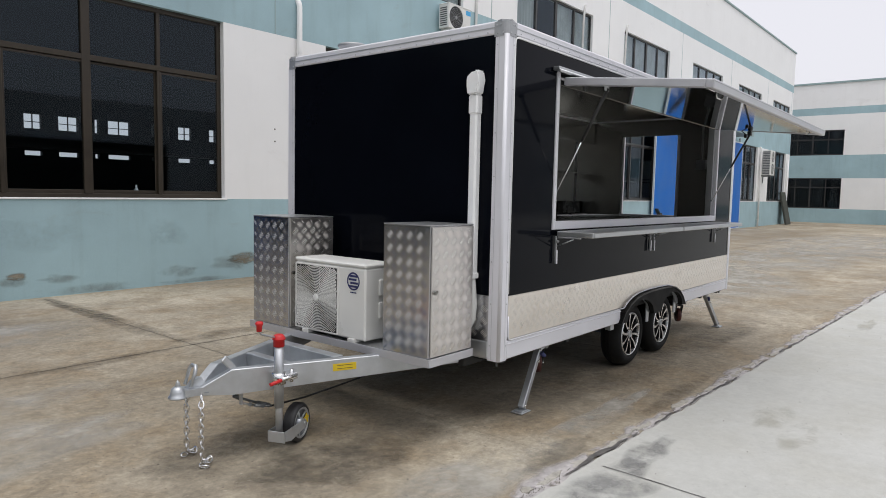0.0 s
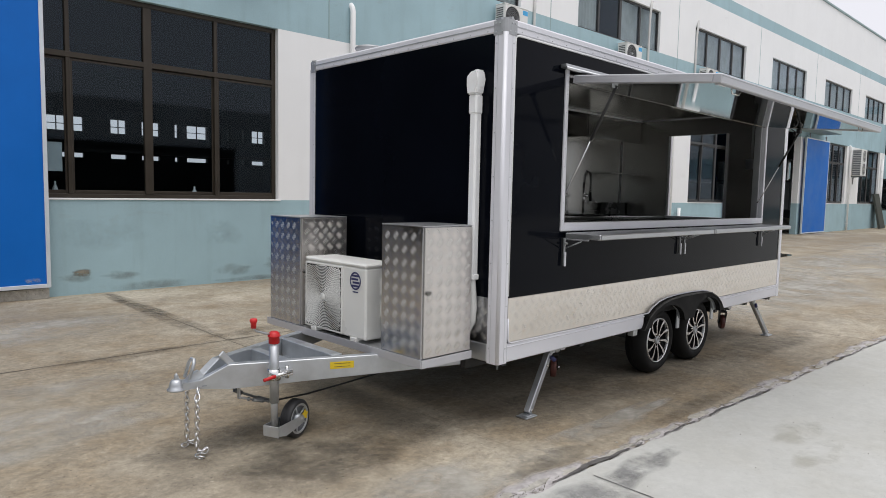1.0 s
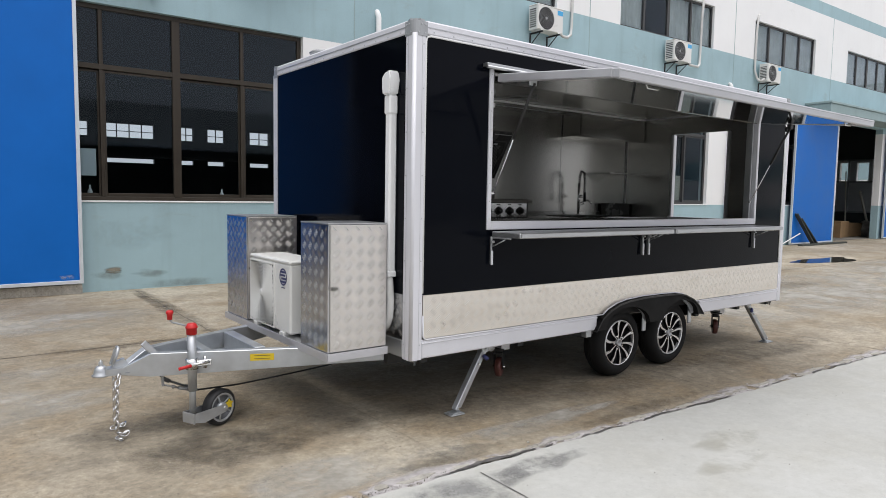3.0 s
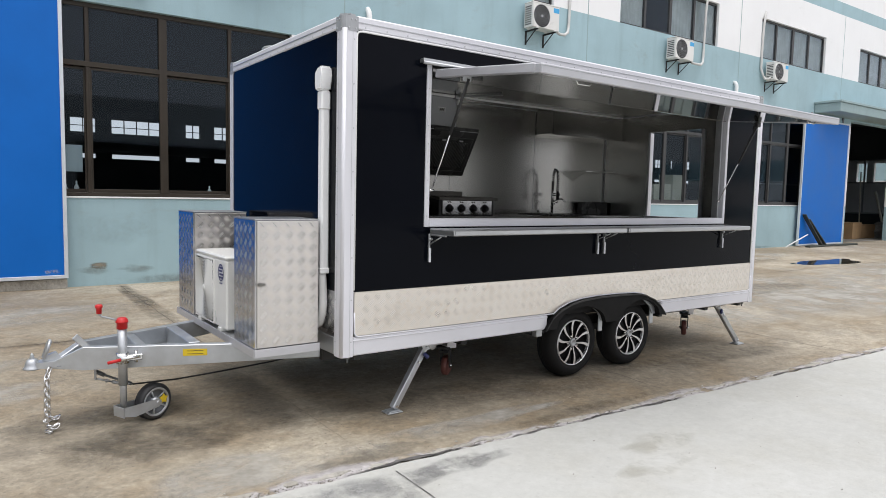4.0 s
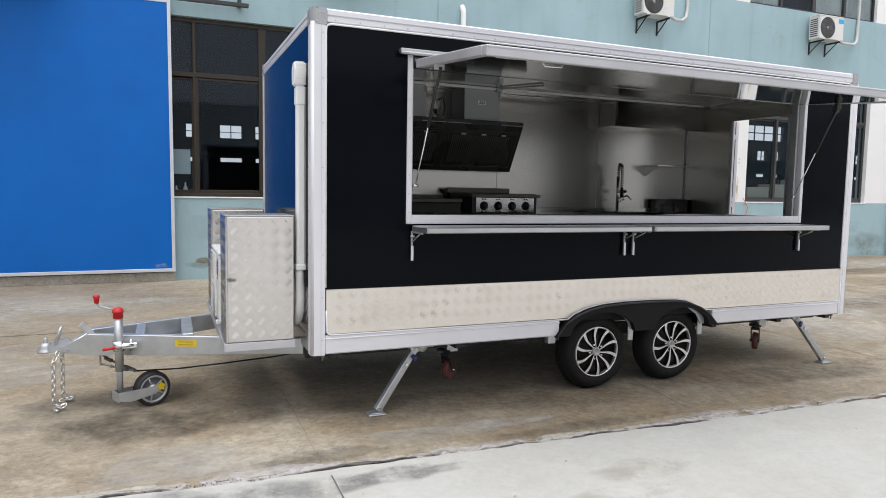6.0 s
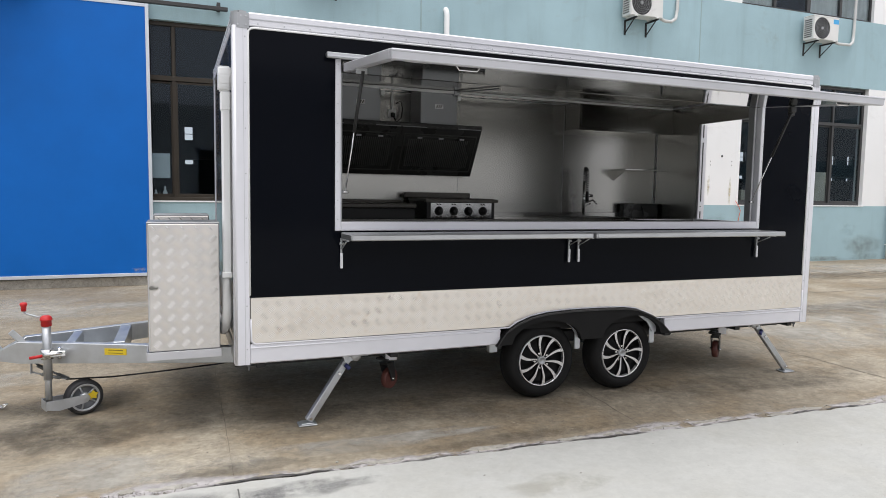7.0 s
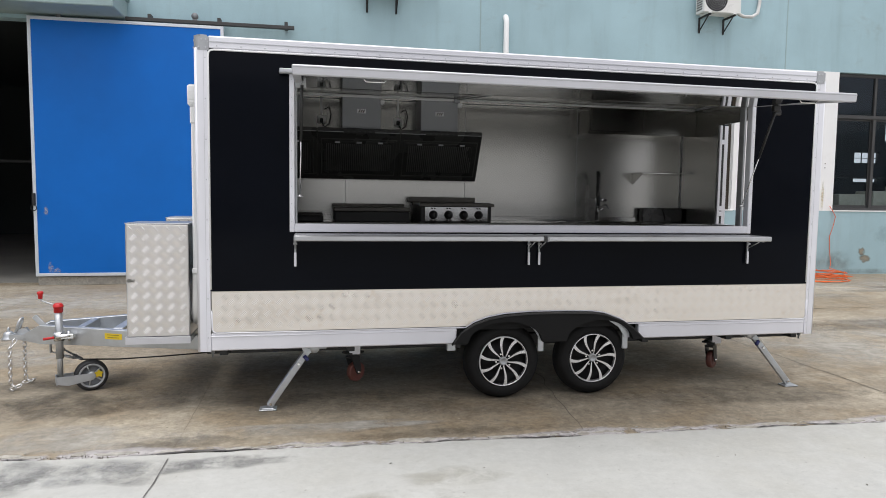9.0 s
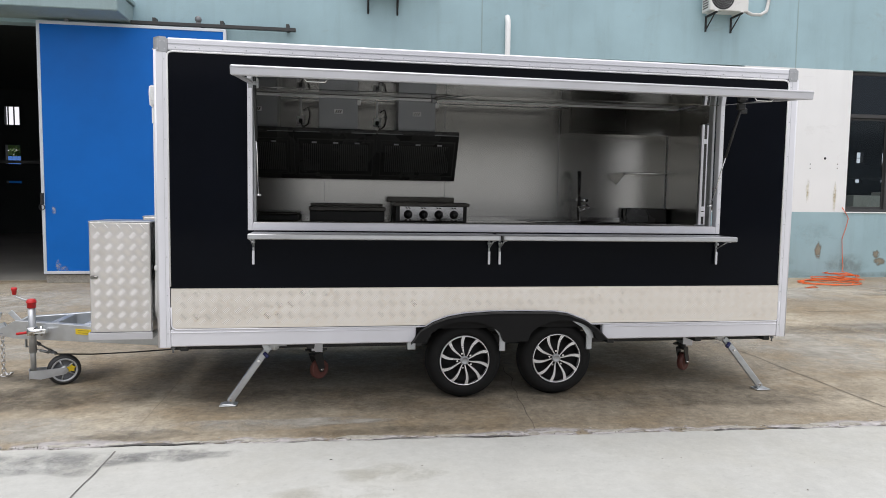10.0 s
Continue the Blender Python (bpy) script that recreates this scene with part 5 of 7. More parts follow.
RZ = 2.545  # height of the hinge rail
slope = math.atan2(HZ - AZ, HY - AY)
LEN = math.hypot(HY - AY, HZ - AZ)
FL = Matrix.Translation((0, AY, AZ)) @ Matrix.Rotation(slope, 4, "X")
AX0, AX1 = 4.486, 8.262
flap = thing("hatch_flap", (6.4, HY, HZ), "", "")
flap.parent = trailer
flap.matrix_parent_inverse = trailer.matrix_basis.inverted()
bm = bmesh.new()
box(bm, AX0, AX1, -0.012, 0.045, -0.055, 0.004, 0.006, m=FL)
box(bm, AX0, AX0 + 0.05, 0.046, LEN - 0.012, -0.052, 0.006, 0.006, m=FL)
box(bm, AX1 - 0.05, AX1, 0.046, LEN - 0.012, -0.052, 0.006, 0.006, m=FL)
ff = part("flap_frame", bm, M_ALUF, flap, "pale aluminium edge profile")
bm = bmesh.new()
box(bm, AX0 + 0.003, AX1 - 0.003, -0.0135, -0.0115, -0.012, -0.008, m=FL)
part("edge_groove", bm, M_CAP, ff)
bm = bmesh.new()
box(bm, AX0 + 0.05, AX1 - 0.05, 0.046, LEN - 0.012, -0.008, 0.003, m=FL)
part("flap_top", bm, M_BLACK, flap, "black outer skin")
bm = bmesh.new()
# the sheet lies flush at the hinge and a little deeper in the frame in front
LX0, LX1, LY0, LY1 = AX0 + 0.05, AX1 - 0.05, 0.046, LEN - 0.012
sheet = [bm.verts.new(FL @ Vector(p)) for p in ((LX0, LY0, -0.042), (LX1, LY0, -0.042), (LX1, LY1, -0.053), (LX0, LY1, -0.053), (LX0, LY0, -0.012), (LX1, LY0, -0.012), (LX1, LY1, -0.012), (LX0, LY1, -0.012))]
for f in ((0, 1, 2, 3), (7, 6, 5, 4), (0, 4, 5, 1), (2, 6, 7, 3), (1, 5, 6, 2), (3, 7, 4, 0)):
    bm.faces.new([sheet[i] for i in f])
part("flap_lining", bm, M_FLAPLINE, flap, "polished stainless underside")
bm = bmesh.new()
box(bm, AX0 - 0.115, AX1 + 0.15, HY - 0.035, HY + 0.02, RZ - 0.005, RZ + 0.022, 0.004)
rod(bm, (AX0 - 0.115, HY - 0.03, RZ - 0.008), (AX1 + 0.15, HY - 0.03, RZ - 0.008), 0.012, 10)
part("hinge_rail", bm, M_ALU2, flap, "grey aluminium hinge rail")
bm = bmesh.new()
for x in (4.9, 7.9):
    pts = [FL @ Vector(p) for p in ((x, 0.10, -0.042), (x + 0.02, 0.10, -0.068), (x + 0.13, 0.10, -0.068), (x + 0.15, 0.10, -0.042))]
    tube(bm, pts, 0.005, 6)
box(bm, AX0 + 0.10, AX0 + 0.22, 0.048, 0.075, -0.055, -0.043, 0.003, m=FL)
part_each("grab_handle", bm, M_CHROME, flap, "thin wire handles")


def gas_strut(top, low, left):
    bm = bmesh.new()
    a, b = Vector(low), Vector(top)
    mid = a.lerp(b, 0.52)
    rod(bm, mid, b, 0.011, 10, mat=0)
    rod(bm, a, mid, 0.005, 8, mat=1)
    rod(bm, a - Vector((0.02, 0, 0)), a + Vector((0.02, 0, 0)), 0.010, 8, mat=1)
    s = part("gas_strut", bm, [M_DARK, M_CHROME], flap, "black and chrome gas strut")
    bm = bmesh.new()
    if left:
        box(bm, b.x - 0.045, b.x + 0.028, b.y + 0.004, b.y + 0.010, b.z - 0.018, b.z + 0.026, 0.003)
    else:
        box(bm, b.x - 0.03, b.x + 0.03, b.y - 0.02, b.y + 0.02, b.z - 0.01, b.z + 0.04, 0.006)
    part("strut_mount", bm, M_CAP if left else M_DARK, s)


gas_strut((4.535, 2.16, 2.402), (4.515, 2.545, 1.645), True)
gas_strut((8.215, 2.16, 2.375), (8.225, 2.545, 1.615), False)
# black work lamp under the flap by the strut
bm = bmesh.new()
box(bm, 8.24, 8.30, 2.20, 2.23, 2.345, 2.39, 0.006)
tube(bm, [(8.27, 2.22, 2.39), (8.27, 2.28, 2.44), (8.27, 2.36, 2.46), (8.29, 2.42, 2.50)], 0.006, 6)
part("work_lamp", bm, M_DARK, flap, "small black work lamp")

# serving shelves on folding brackets
for a, b in ((4.475, 6.325), (6.352, 8.272)):
    s = thing("serving_shelf", ((a + b) / 2, 2.36, 1.33), "", "")
    s.parent = trailer
    s.matrix_parent_inverse = trailer.matrix_basis.inverted()
    bm = bmesh.new()
    box(bm, a, b, 2.20, 2.50, 1.328, 1.368, 0.006)
    part("shelf_board", bm, M_ALU2, s, "satin aluminium folding shelf")
    bm = bmesh.new()
    box(bm, a + 0.01, b - 0.01, 2.195, 2.2, 1.333, 1.363, 0.001)
    part("shelf_lip", bm, M_ALU2, s)
    for x in ((4.480, 6.305) if a < 5 else (6.392, 8.272)):
        bm = bmesh.new()
        box(bm, x - 0.007, x + 0.007, 2.500, 2.515, 1.122, 1.328, 0.003, mat=1)
        box(bm, x - 0.009, x + 0.009, 2.493, 2.500, 1.12, 1.225, 0.002, mat=2)
        box(bm, x - 0.008, x + 0.008, 2.30, 2.49, 1.316, 1.327, 0.003, mat=0)
        rod(bm, (x, 2.495, 1.255), (x, 2.36, 1.312), 0.005, 6, mat=0)
        rod(bm, (x - 0.014, 2.495, 1.29), (x + 0.014, 2.495, 1.29), 0.010, 8, mat=0)
        part("folding_bracket", bm, [M_CAP, M_CAP, M_ALU], s, "grey folding bracket with white tip")
bm = bmesh.new()
box(bm, 6.326, 6.351, 2.26, 2.50, 1.332, 1.362, 0.002)
part("shelf_gap_strip", bm, M_DARK, trailer)

# sliding window in the rear end wall
win = thing("end_window", (XE, 3.63, WZ0), "", "")
win.parent = trailer
win.matrix_parent_inverse = trailer.matrix_basis.inverted()
bm = bmesh.new()
x0, x1 = XE - 0.03, TX1 + 0.01
box(bm, x0, x1, WY0 - 0.012, WY0 + 0.012, WZ0, WZ1, 0.003)
box(bm, XE + 0.006, x1 + 0.002, WY1 - 0.03, WY1 + 0.006, WZ0, WZ1, 0.003)
box(bm, x1 + 0.055, x1 + 0.10, WY1 + 0.012, WY1 + 0.055, WZ0, WZ1, 0.003)
for z in (WZ0 + 0.10, WZ0 + 0.16, WZ1 - 0.20):
    box(bm, x1, x1 + 0.057, WY1 + 0.002, WY1 + 0.030, z, z + 0.05, 0.003)
box(bm, x0, x1, WY0, WY1, WZ0 - 0.02, WZ0 + 0.015, 0.003)
part("frame", bm, M_ALU, win, "white aluminium window frame")
# black strip fills the dark gap between the uprights
boxed("frame_gap_strip", (x1 + 0.004, x1 + 0.054, WY1 + 0.012, WY1 + 0.040, WZ0 + 0.02, WZ1), M_DARK, win, "black strip in the gap between the frame uprights", 0)


# stabiliser legs
def stabiliser(hip, foot):
    s = thing("stabiliser_leg", (foot[0], foot[1], 0.0), "", "")
    s.parent = trailer
    s.matrix_parent_inverse = trailer.matrix_basis.inverted()
    a, b = Vector(hip), Vector(foot)
    q = (b - a).to_track_quat("Z", "Y").to_matrix().to_4x4()
    bm = bmesh.new()
    L = (b - a).length
    box(bm, -0.025, 0.025, -0.025, 0.025, 0.0, L * 0.975, 0.005, m=Matrix.Translation(a) @ q)
    part("leg_tube", bm, M_GALV, s, "galvanised square leg tube")
    bm = bmesh.new()
    box(bm, foot[0] - 0.065, foot[0] + 0.065, foot[1] - 0.05, foot[1] + 0.05, 0.004, 0.014, 0.003)
    box(bm, foot[0] - 0.045, foot[0] + 0.045, foot[1] - 0.04, foot[1] + 0.04, 0.014, 0.022, 0.003)
    part("foot_plate", bm, M_GALV, s)
    bm = bmesh.new()
    d = 1 if foot[0] < hip[0] else -1
    prism(bm, [(hip[0] - 0.06, 0.50), (hip[0] + 0.09 * d + 0.04, 0.50), (hip[0] + 0.06 * d, 0.44), (hip[0] - 0.03, 0.43)], hip[1] - 0.035, hip[1] - 0.028, "y")
    prism(bm, [(hip[0] - 0.06, 0.50), (hip[0] + 0.09 * d + 0.04, 0.50), (hip[0] + 0.06 * d, 0.44), (hip[0] - 0.03, 0.43)], hip[1] + 0.028, hip[1] + 0.035, "y")
    rod(bm, (hip[0], hip[1] - 0.045, hip[2]), (hip[0], hip[1] + 0.045, hip[2]), 0.012, 10)
    rod(bm, (hip[0], hip[1] - 0.03, 0.47), (hip[0] + 0.14 * d, hip[1] - 0.03, 0.47), 0.009, 8)
    part("leg_bracket", bm, M_GALV, s)
    bm = bmesh.new()
    m = a.lerp(b, 0.1)
    rod(bm, (m.x, m.y - 0.035, m.z), (m.x + 0.03 * d, m.y - 0.05, m.z - 0.03), 0.016, 8)
    part("lock_pin", bm, M_NAVY, s, "blue locking pin")
    for f in (0.24, 0.93):
        p = a.lerp(b, f)
        bm = bmesh.new()
        rod(bm, (p.x, p.y - 0.040, p.z), (p.x, p.y - 0.022, p.z), 0.011, 6)
        part("bolt", bm, M_CHROME, s)
    bm = bmesh.new()
    lathe(bm, [(0.0, -0.004), (0.034, -0.004), (0.036, 0.0), (0.036, 0.008)], (hip[0] + 0.05 * d, hip[1] - 0.040, 0.468), "y", 20)
    part("hinge_disc", bm, M_GALV, s, "round pivot plate")


stabiliser((4.57, 2.66, 0.455), (4.265, 2.62, 0.02))
stabiliser((8.46, 2.66, 0.455), (8.79, 2.59, 0.02))


def caster(x, y, z):
    c = thing("caster", (x, y, z), "", "")
    c.parent = trailer
    c.matrix_parent_inverse = trailer.matrix_basis.inverted()
    turn = Matrix.Translation((x, y, 0)) @ Matrix.Rotation(radians(37), 4, "Z") @ Matrix.Translation((-x, -y, 0))
    bm = bmesh.new()
    box(bm, x - 0.035, x + 0.055, y - 0.075, y - 0.065, 0.362, 0.495, 0.002)
    box(bm, x - 0.035, x + 0.055, y - 0.065, y + 0.05, 0.375, 0.383, 0.002)
    box(bm, x - 0.11, x - 0.045, y - 0.05, y + 0.05, 0.44, 0.495, 0.003)
    part_each("mount", bm, M_ALU, c, "pale angle bracket")
    bm = bmesh.new()
    box(bm, x - 0.075, x + 0.075, y - 0.055, y + 0.055, 0.358, 0.374, 0.003)
    rod(bm, (x, y, 0.325), (x, y, 0.358), 0.036, 16)
    for s in (-1, 1):
        prism(bm, [(x - 0.05, 0.335), (x + 0.04, 0.335), (x + 0.060, z + 0.01), (x + 0.045, z - 0.022), (x + 0.015, z - 0.02), (x - 0.02, z + 0.06)], y + s * 0.036 - 0.003, y + s * 0.036 + 0.003, "y")
    box(bm, x - 0.05, x + 0.04, y - 0.038, y + 0.038, 0.318, 0.336, 0.003)
    bmesh.ops.transform(bm, matrix=turn, verts=bm.verts)
    part("fork", bm, M_DARK, c, "dark swivel fork")
    bm = bmesh.new()
    rod(bm, (x + 0.03, y - 0.052, z), (x + 0.03, y + 0.052, z), 0.010, 8)
    bmesh.ops.transform(bm, matrix=turn, verts=bm.verts)
    part("axle_bolt", bm, M_CHROME, c)
    bm = bmesh.new()
    lathe(bm, [(0.0, -0.024), (0.03, -0.026), (0.045, -0.020), (0.066, -0.020), (0.076, -0.025), (0.082, -0.016), (0.083, 0.0), (0.082, 0.016), (0.076, 0.025), (0.066, 0.020), (0.045, 0.020), (0.03, 0.026), (0.0, 0.024)], (x + 0.03, y, z), "y", 32)
    bmesh.ops.transform(bm, matrix=turn, verts=bm.verts)
    part("roller", bm, M_CASTER, c, "brown-red caster wheel")


caster(4.935, 2.895, 0.200)
caster(8.20, 2.86, 0.200)

# drawbar
bm = bmesh.new()


def bar(bm, a, b, h, w):
    a, b = Vector(a), Vector(b)
    d = (b - a).normalized()
    s = Vector((-d.y, d.x, 0)) * w / 2
    vs = [bm.verts.new(p + o + Vector((0, 0, z))) for z in (-h / 2, h / 2) for p, o in ((a, -s), (b, -s), (b, s), (a, s))]
    for q in ((3, 2, 1, 0), (4, 5, 6, 7), (0, 1, 5, 4), (1, 2, 6, 5), (2, 3, 7, 6), (3, 0, 4, 7)):
        bm.faces.new([vs[i] for i in q])


drawbar = thing("drawbar", (2.7, 3.6, 0.4), "", "")
drawbar.parent = trailer
drawbar.matrix_parent_inverse = trailer.matrix_basis.inverted()
CY = 3.60
for s in (-1, 1):
    bm = bmesh.new()
    ya, yb = CY + s * 0.07, CY + s * 0.60
    a, b = Vector((2.30, ya, 0)), Vector((3.80, yb + s * 0.12, 0))
    d = (b - a).normalized()
    n = Vector((-d.y, d.x, 0)) * 0.03
    low, hi = 0.388, 0.545
    vs = []
    for off in (-n, n):
        for p, z in ((a - d * 0.16, low + 0.02), (a + d * 0.06, low), (b, 0.43), (b, hi), (a + d * 0.06, hi), (a - d * 0.16, low + 0.045)):
            vs.append(bm.verts.new((p.x + off.x, p.y + off.y, z)))
    bm.faces.new(vs[:6][::-1])
    bm.faces.new(vs[6:])
    for k in range(6):
        bm.faces.new((vs[k], vs[(k + 1) % 6], vs[6 + (k + 1) % 6], vs[6 + k]))
    bmesh.ops.bevel(bm, geom=list(bm.edges), offset=0.004, segments=1, affect="EDGES")
    part("draw_rail", bm, M_GALV, drawbar, "galvanised box-section rail")
bm = bmesh.new()
box(bm, 2.66, 2.725, CY - 0.20, CY + 0.20, 0.42, 0.541, 0.004)
box(bm, 2.98, 3.06, CY - 0.33, CY + 0.33, 0.42, 0.546, 0.004)
part_each("cross_tie", bm, M_GALV, drawbar)
bm = bmesh.new()
prism(bm, [(2.16, CY - 0.05), (2.98, CY - 0.30), (2.98, CY + 0.30), (2.16, CY + 0.05)], 0.418, 0.425, "z")
part("tray", bm, M_TRAY, drawbar, "dull grey steel tray")
bm = bmesh.new()
# coupler: ball socket, neck, upright tabs and lever
lathe(bm, [(0.0, 0.034), (0.022, 0.032), (0.036, 0.020), (0.042, 0.0), (0.046, -0.020), (0.056, -0.028), (0.056, -0.036), (0.0, -0.036)], (2.060, CY, 0.445), "z", 24)
lathe(bm, [(0.015, 0.0), (0.018, 0.006), (0.012, 0.012), (0.016, 0.018), (0.010, 0.024), (0.013, 0.030), (0.007, 0.036), (0.0, 0.048)], (2.060, CY, 0.472), "z", 14)
prism(bm, [(2.08, CY - 0.045), (2.30, CY - 0.075), (2.34, CY - 0.075), (2.34, CY + 0.075), (2.30, CY + 0.075), (2.08, CY + 0.045)], 0.412, 0.455, "z")
prism(bm, [(2.11, 0.45), (2.24, 0.45), (2.20, 0.51), (2.15, 0.495)], CY - 0.02, CY + 0.02, "y")
part("coupler", bm, M_GALV, drawbar, "cast ball coupler")
bm = bmesh.new()
tube(bm, [(2.125, CY - 0.035, 0.47), (2.155, CY - 0.035, 0.562), (2.165, CY - 0.02, 0.585), (2.165, CY + 0.02, 0.585), (2.155, CY + 0.035, 0.562), (2.125, CY + 0.035, 0.47)], 0.011, 8)
box(bm, -0.022, 0.022, -0.008, 0.008, 0, 0.15, 0.005, m=Matrix.Translation((2.40, CY - 0.10, 0.51)) @ Matrix.Rotation(radians(-42), 4, "Y"))
part_each("coupler_handle", bm, M_GALV, drawbar, "worn steel handle")
lab = bmesh.new()
dvec = (Vector((3.80, CY - 0.72, 0)) - Vector((2.30, CY - 0.07, 0))).normalized()
nvec = Vector((dvec.y, -dvec.x, 0))
rot = Matrix(((dvec.x, nvec.x, 0, 0), (dvec.y, nvec.y, 0, 0), (0, 0, 1, 0), (0, 0, 0, 1)))
org = Vector((2.30, CY - 0.07, 0))
face = Matrix.Translation(org) @ rot
box(lab, 0.70, 0.86, 0.031, 0.033, 0.468, 0.515, 0.0, m=face)
label_plate = part("type_label", lab, M_YELLOW, drawbar, "yellow label with unreadable print")
bm = bmesh.new()
for z in (0.503, 0.482):
    box(bm, 0.725, 0.835, 0.0335, 0.0345, z - 0.0014, z + 0.0014, m=face)
part("print_bar", bm, M_INK, label_plate)

# brake rod with its turnbuckle below the near rail
BR = [Vector(p) for p in ((2.420, 3.50, 0.395), (2.421, 3.50, 0.315), (2.49, 3.505, 0.288), (2.525, 3.51, 0.274), (2.60, 3.515, 0.250), (2.66, 3.52, 0.235))]
bm = bmesh.new()
box(bm, BR[0].x - 0.006, BR[0].x + 0.006, 3.485, 3.515, BR[1].z - 0.01, BR[0].z, 0.003)
tube(bm, BR[1:4], 0.006, 8)
rod(bm, BR[2] - Vector((0.006, 0, -0.002)), BR[2] + Vector((0.006, 0, -0.002)), 0.013, 8)
rod(bm, BR[3], BR[4], 0.012, 10)
rod(bm, BR[4], BR[5], 0.006, 8)
part("brake_rod", bm, M_CAP, drawbar, "worn steel brake rod with turnbuckle")

# jockey wheel
jockey = thing("jockey_wheel", (2.56, 3.26, 0.0), "", "")
jockey.parent = trailer
jockey.matrix_parent_inverse = trailer.matrix_basis.inverted()
JX, JY = 2.560, 3.30
bm = bmesh.new()
rod(bm, (JX, JY, 0.10), (JX, JY, 0.46), 0.022, 18)
rod(bm, (JX, JY, 0.30), (JX, JY, 0.70), 0.029, 20)
part("tube", bm, M_GALV, jockey, "galvanised jockey tube")
bm = bmesh.new()
lathe(bm, [(0.0, 0.045), (0.022, 0.044), (0.034, 0.034), (0.037, 0.022), (0.040, 0.018), (0.040, 0.012), (0.034, 0.010), (0.034, -0.03), (0.030, -0.032)], (JX, JY, 0.715), "z", 28)
part("top_cap", bm, M_RED, jockey, "red plastic cap")
bm = bmesh.new()
tube(bm, [(JX - 0.02, JY, 0.742), (JX - 0.06, JY, 0.755), (JX - 0.12, JY + 0.01, 0.775), (JX - 0.133, JY + 0.01, 0.79), (JX - 0.135, JY + 0.01, 0.81)], 0.007, 8)
part("crank", bm, M_GALV, jockey)
bm = bmesh.new()
lathe(bm, [(0.0, 0.062), (0.018, 0.060), (0.024, 0.05), (0.022, 0.04), (0.018, 0.034), (0.016, 0.0), (0.0, 0.0)], (JX - 0.135, JY + 0.01, 0.795), "z", 20)
part("crank_knob", bm, M_RED, jockey, "red plastic knob")
bm = bmesh.new()
lathe(bm, [(0.030, -0.035), (0.042, -0.035), (0.042, 0.035), (0.030, 0.035)], (JX, JY, 0.485), "z", 20)
box(bm, JX - 0.02, JX + 0.12, JY - 0.035, JY + 0.05, 0.465, 0.505, 0.005)
rod(bm, (JX - 0.02, JY - 0.05, 0.485), (JX + 0.10, JY - 0.045, 0.495), 0.011, 8)
rod(bm, (JX + 0.08, JY - 0.02, 0.45), (JX + 0.08, JY - 0.02, 0.53), 0.012, 8)
part("clamp", bm, M_CHROME, jockey, "bright clamp")
bm = bmesh.new()
rod(bm, (JX - 0.10, JY - 0.05, 0.472), (JX - 0.02, JY - 0.05, 0.483), 0.011, 10)
part("clamp_grip", bm, M_RED, jockey, "red clamp handle")
bm = bmesh.new()
WX, WZ = 2.785, 0.130
SWING = Matrix.Translation((JX, JY, 0)) @ Matrix.Rotation(radians(24), 4, "Z") @ Matrix.Translation((-JX, -JY, 0))
for s in (-1, 1):
    prism(bm, [(JX - 0.035, 0.095), (JX - 0.035, 0.155), (JX + 0.04, 0.155), (WX - 0.03, WZ + 0.025), (WX + 0.01, WZ + 0.028), (WX + 0.03, WZ), (WX + 0.01, WZ - 0.03), (JX + 0.05, 0.075)], JY + s * 0.056 - 0.003, JY + s * 0.056 + 0.003, "y")
box(bm, JX - 0.035, JX - 0.029, JY - 0.059, JY + 0.059, 0.085, 0.155, 0.002)
rod(bm, (WX, JY - 0.066, WZ), (WX, JY + 0.066, WZ), 0.012, 10)
bmesh.ops.transform(bm, matrix=SWING, verts=bm.verts)
part("fork", bm, M_GALV, jockey)
bm = bmesh.new()
JW = JY
lathe(bm, [(0.098, -0.036), (0.106, -0.040), (0.118, -0.036), (0.124, -0.026), (0.126, 0.0), (0.124, 0.026), (0.118, 0.036), (0.106, 0.040), (0.098, 0.036)], (WX, JW, WZ), "y", 40)
for s in (-0.024, -0.012, 0.0, 0.012, 0.024):
    lathe(bm, [(0.121, s - 0.004), (0.1285, s), (0.121, s + 0.004)], (WX, JW, WZ), "y", 40)
bmesh.ops.transform(bm, matrix=SWING, verts=bm.verts)
part("tyre", bm, M_JTYRE, jockey, "grey-black ribbed rubber tyre")
bm = bmesh.new()
for s in (-1, 1):
    lathe(bm, [(0.101, s * 0.038), (0.094, s * 0.040), (0.086, s * 0.034)], (WX, JW, WZ), "y", 36)
    # dish in a darker steel: shade inside the rim put into colour
    lathe(bm, [(0.086, s * 0.034), (0.080, s * 0.012), (0.035, s * 0.016)], (WX, JW, WZ), "y", 36, mat=1)
    lathe(bm, [(0.035, s * 0.016), (0.030, s * 0.042), (0.0, s * 0.042)], (WX, JW, WZ), "y", 36)
for k in range(5):
    a = 2 * math.pi * k / 5 + 0.7
    rod(bm, (WX + 0.03 * math.cos(a), JW - 0.024, WZ + 0.03 * math.sin(a)), (WX + 0.088 * math.cos(a), JW - 0.030, WZ + 0.088 * math.sin(a)), 0.007, 6)
bmesh.ops.transform(bm, matrix=SWING, verts=bm.verts)
part("rim", bm, [M_GALV, M_GALVD], jockey, "bright pressed-steel rim")
bm = bmesh.new()
vs = []
for k in range(10):
    a = 2 * math.pi * k / 10 + 0.3
    r = 0.038 if k % 2 == 0 else 0.022
    vs.append((WX + 0.052 + r * math.cos(a), WZ + 0.012 + r * math.sin(a)))
prism(bm, vs, JY - 0.046, JY - 0.042, "y")
bmesh.ops.transform(bm, matrix=SWING, verts=bm.verts)
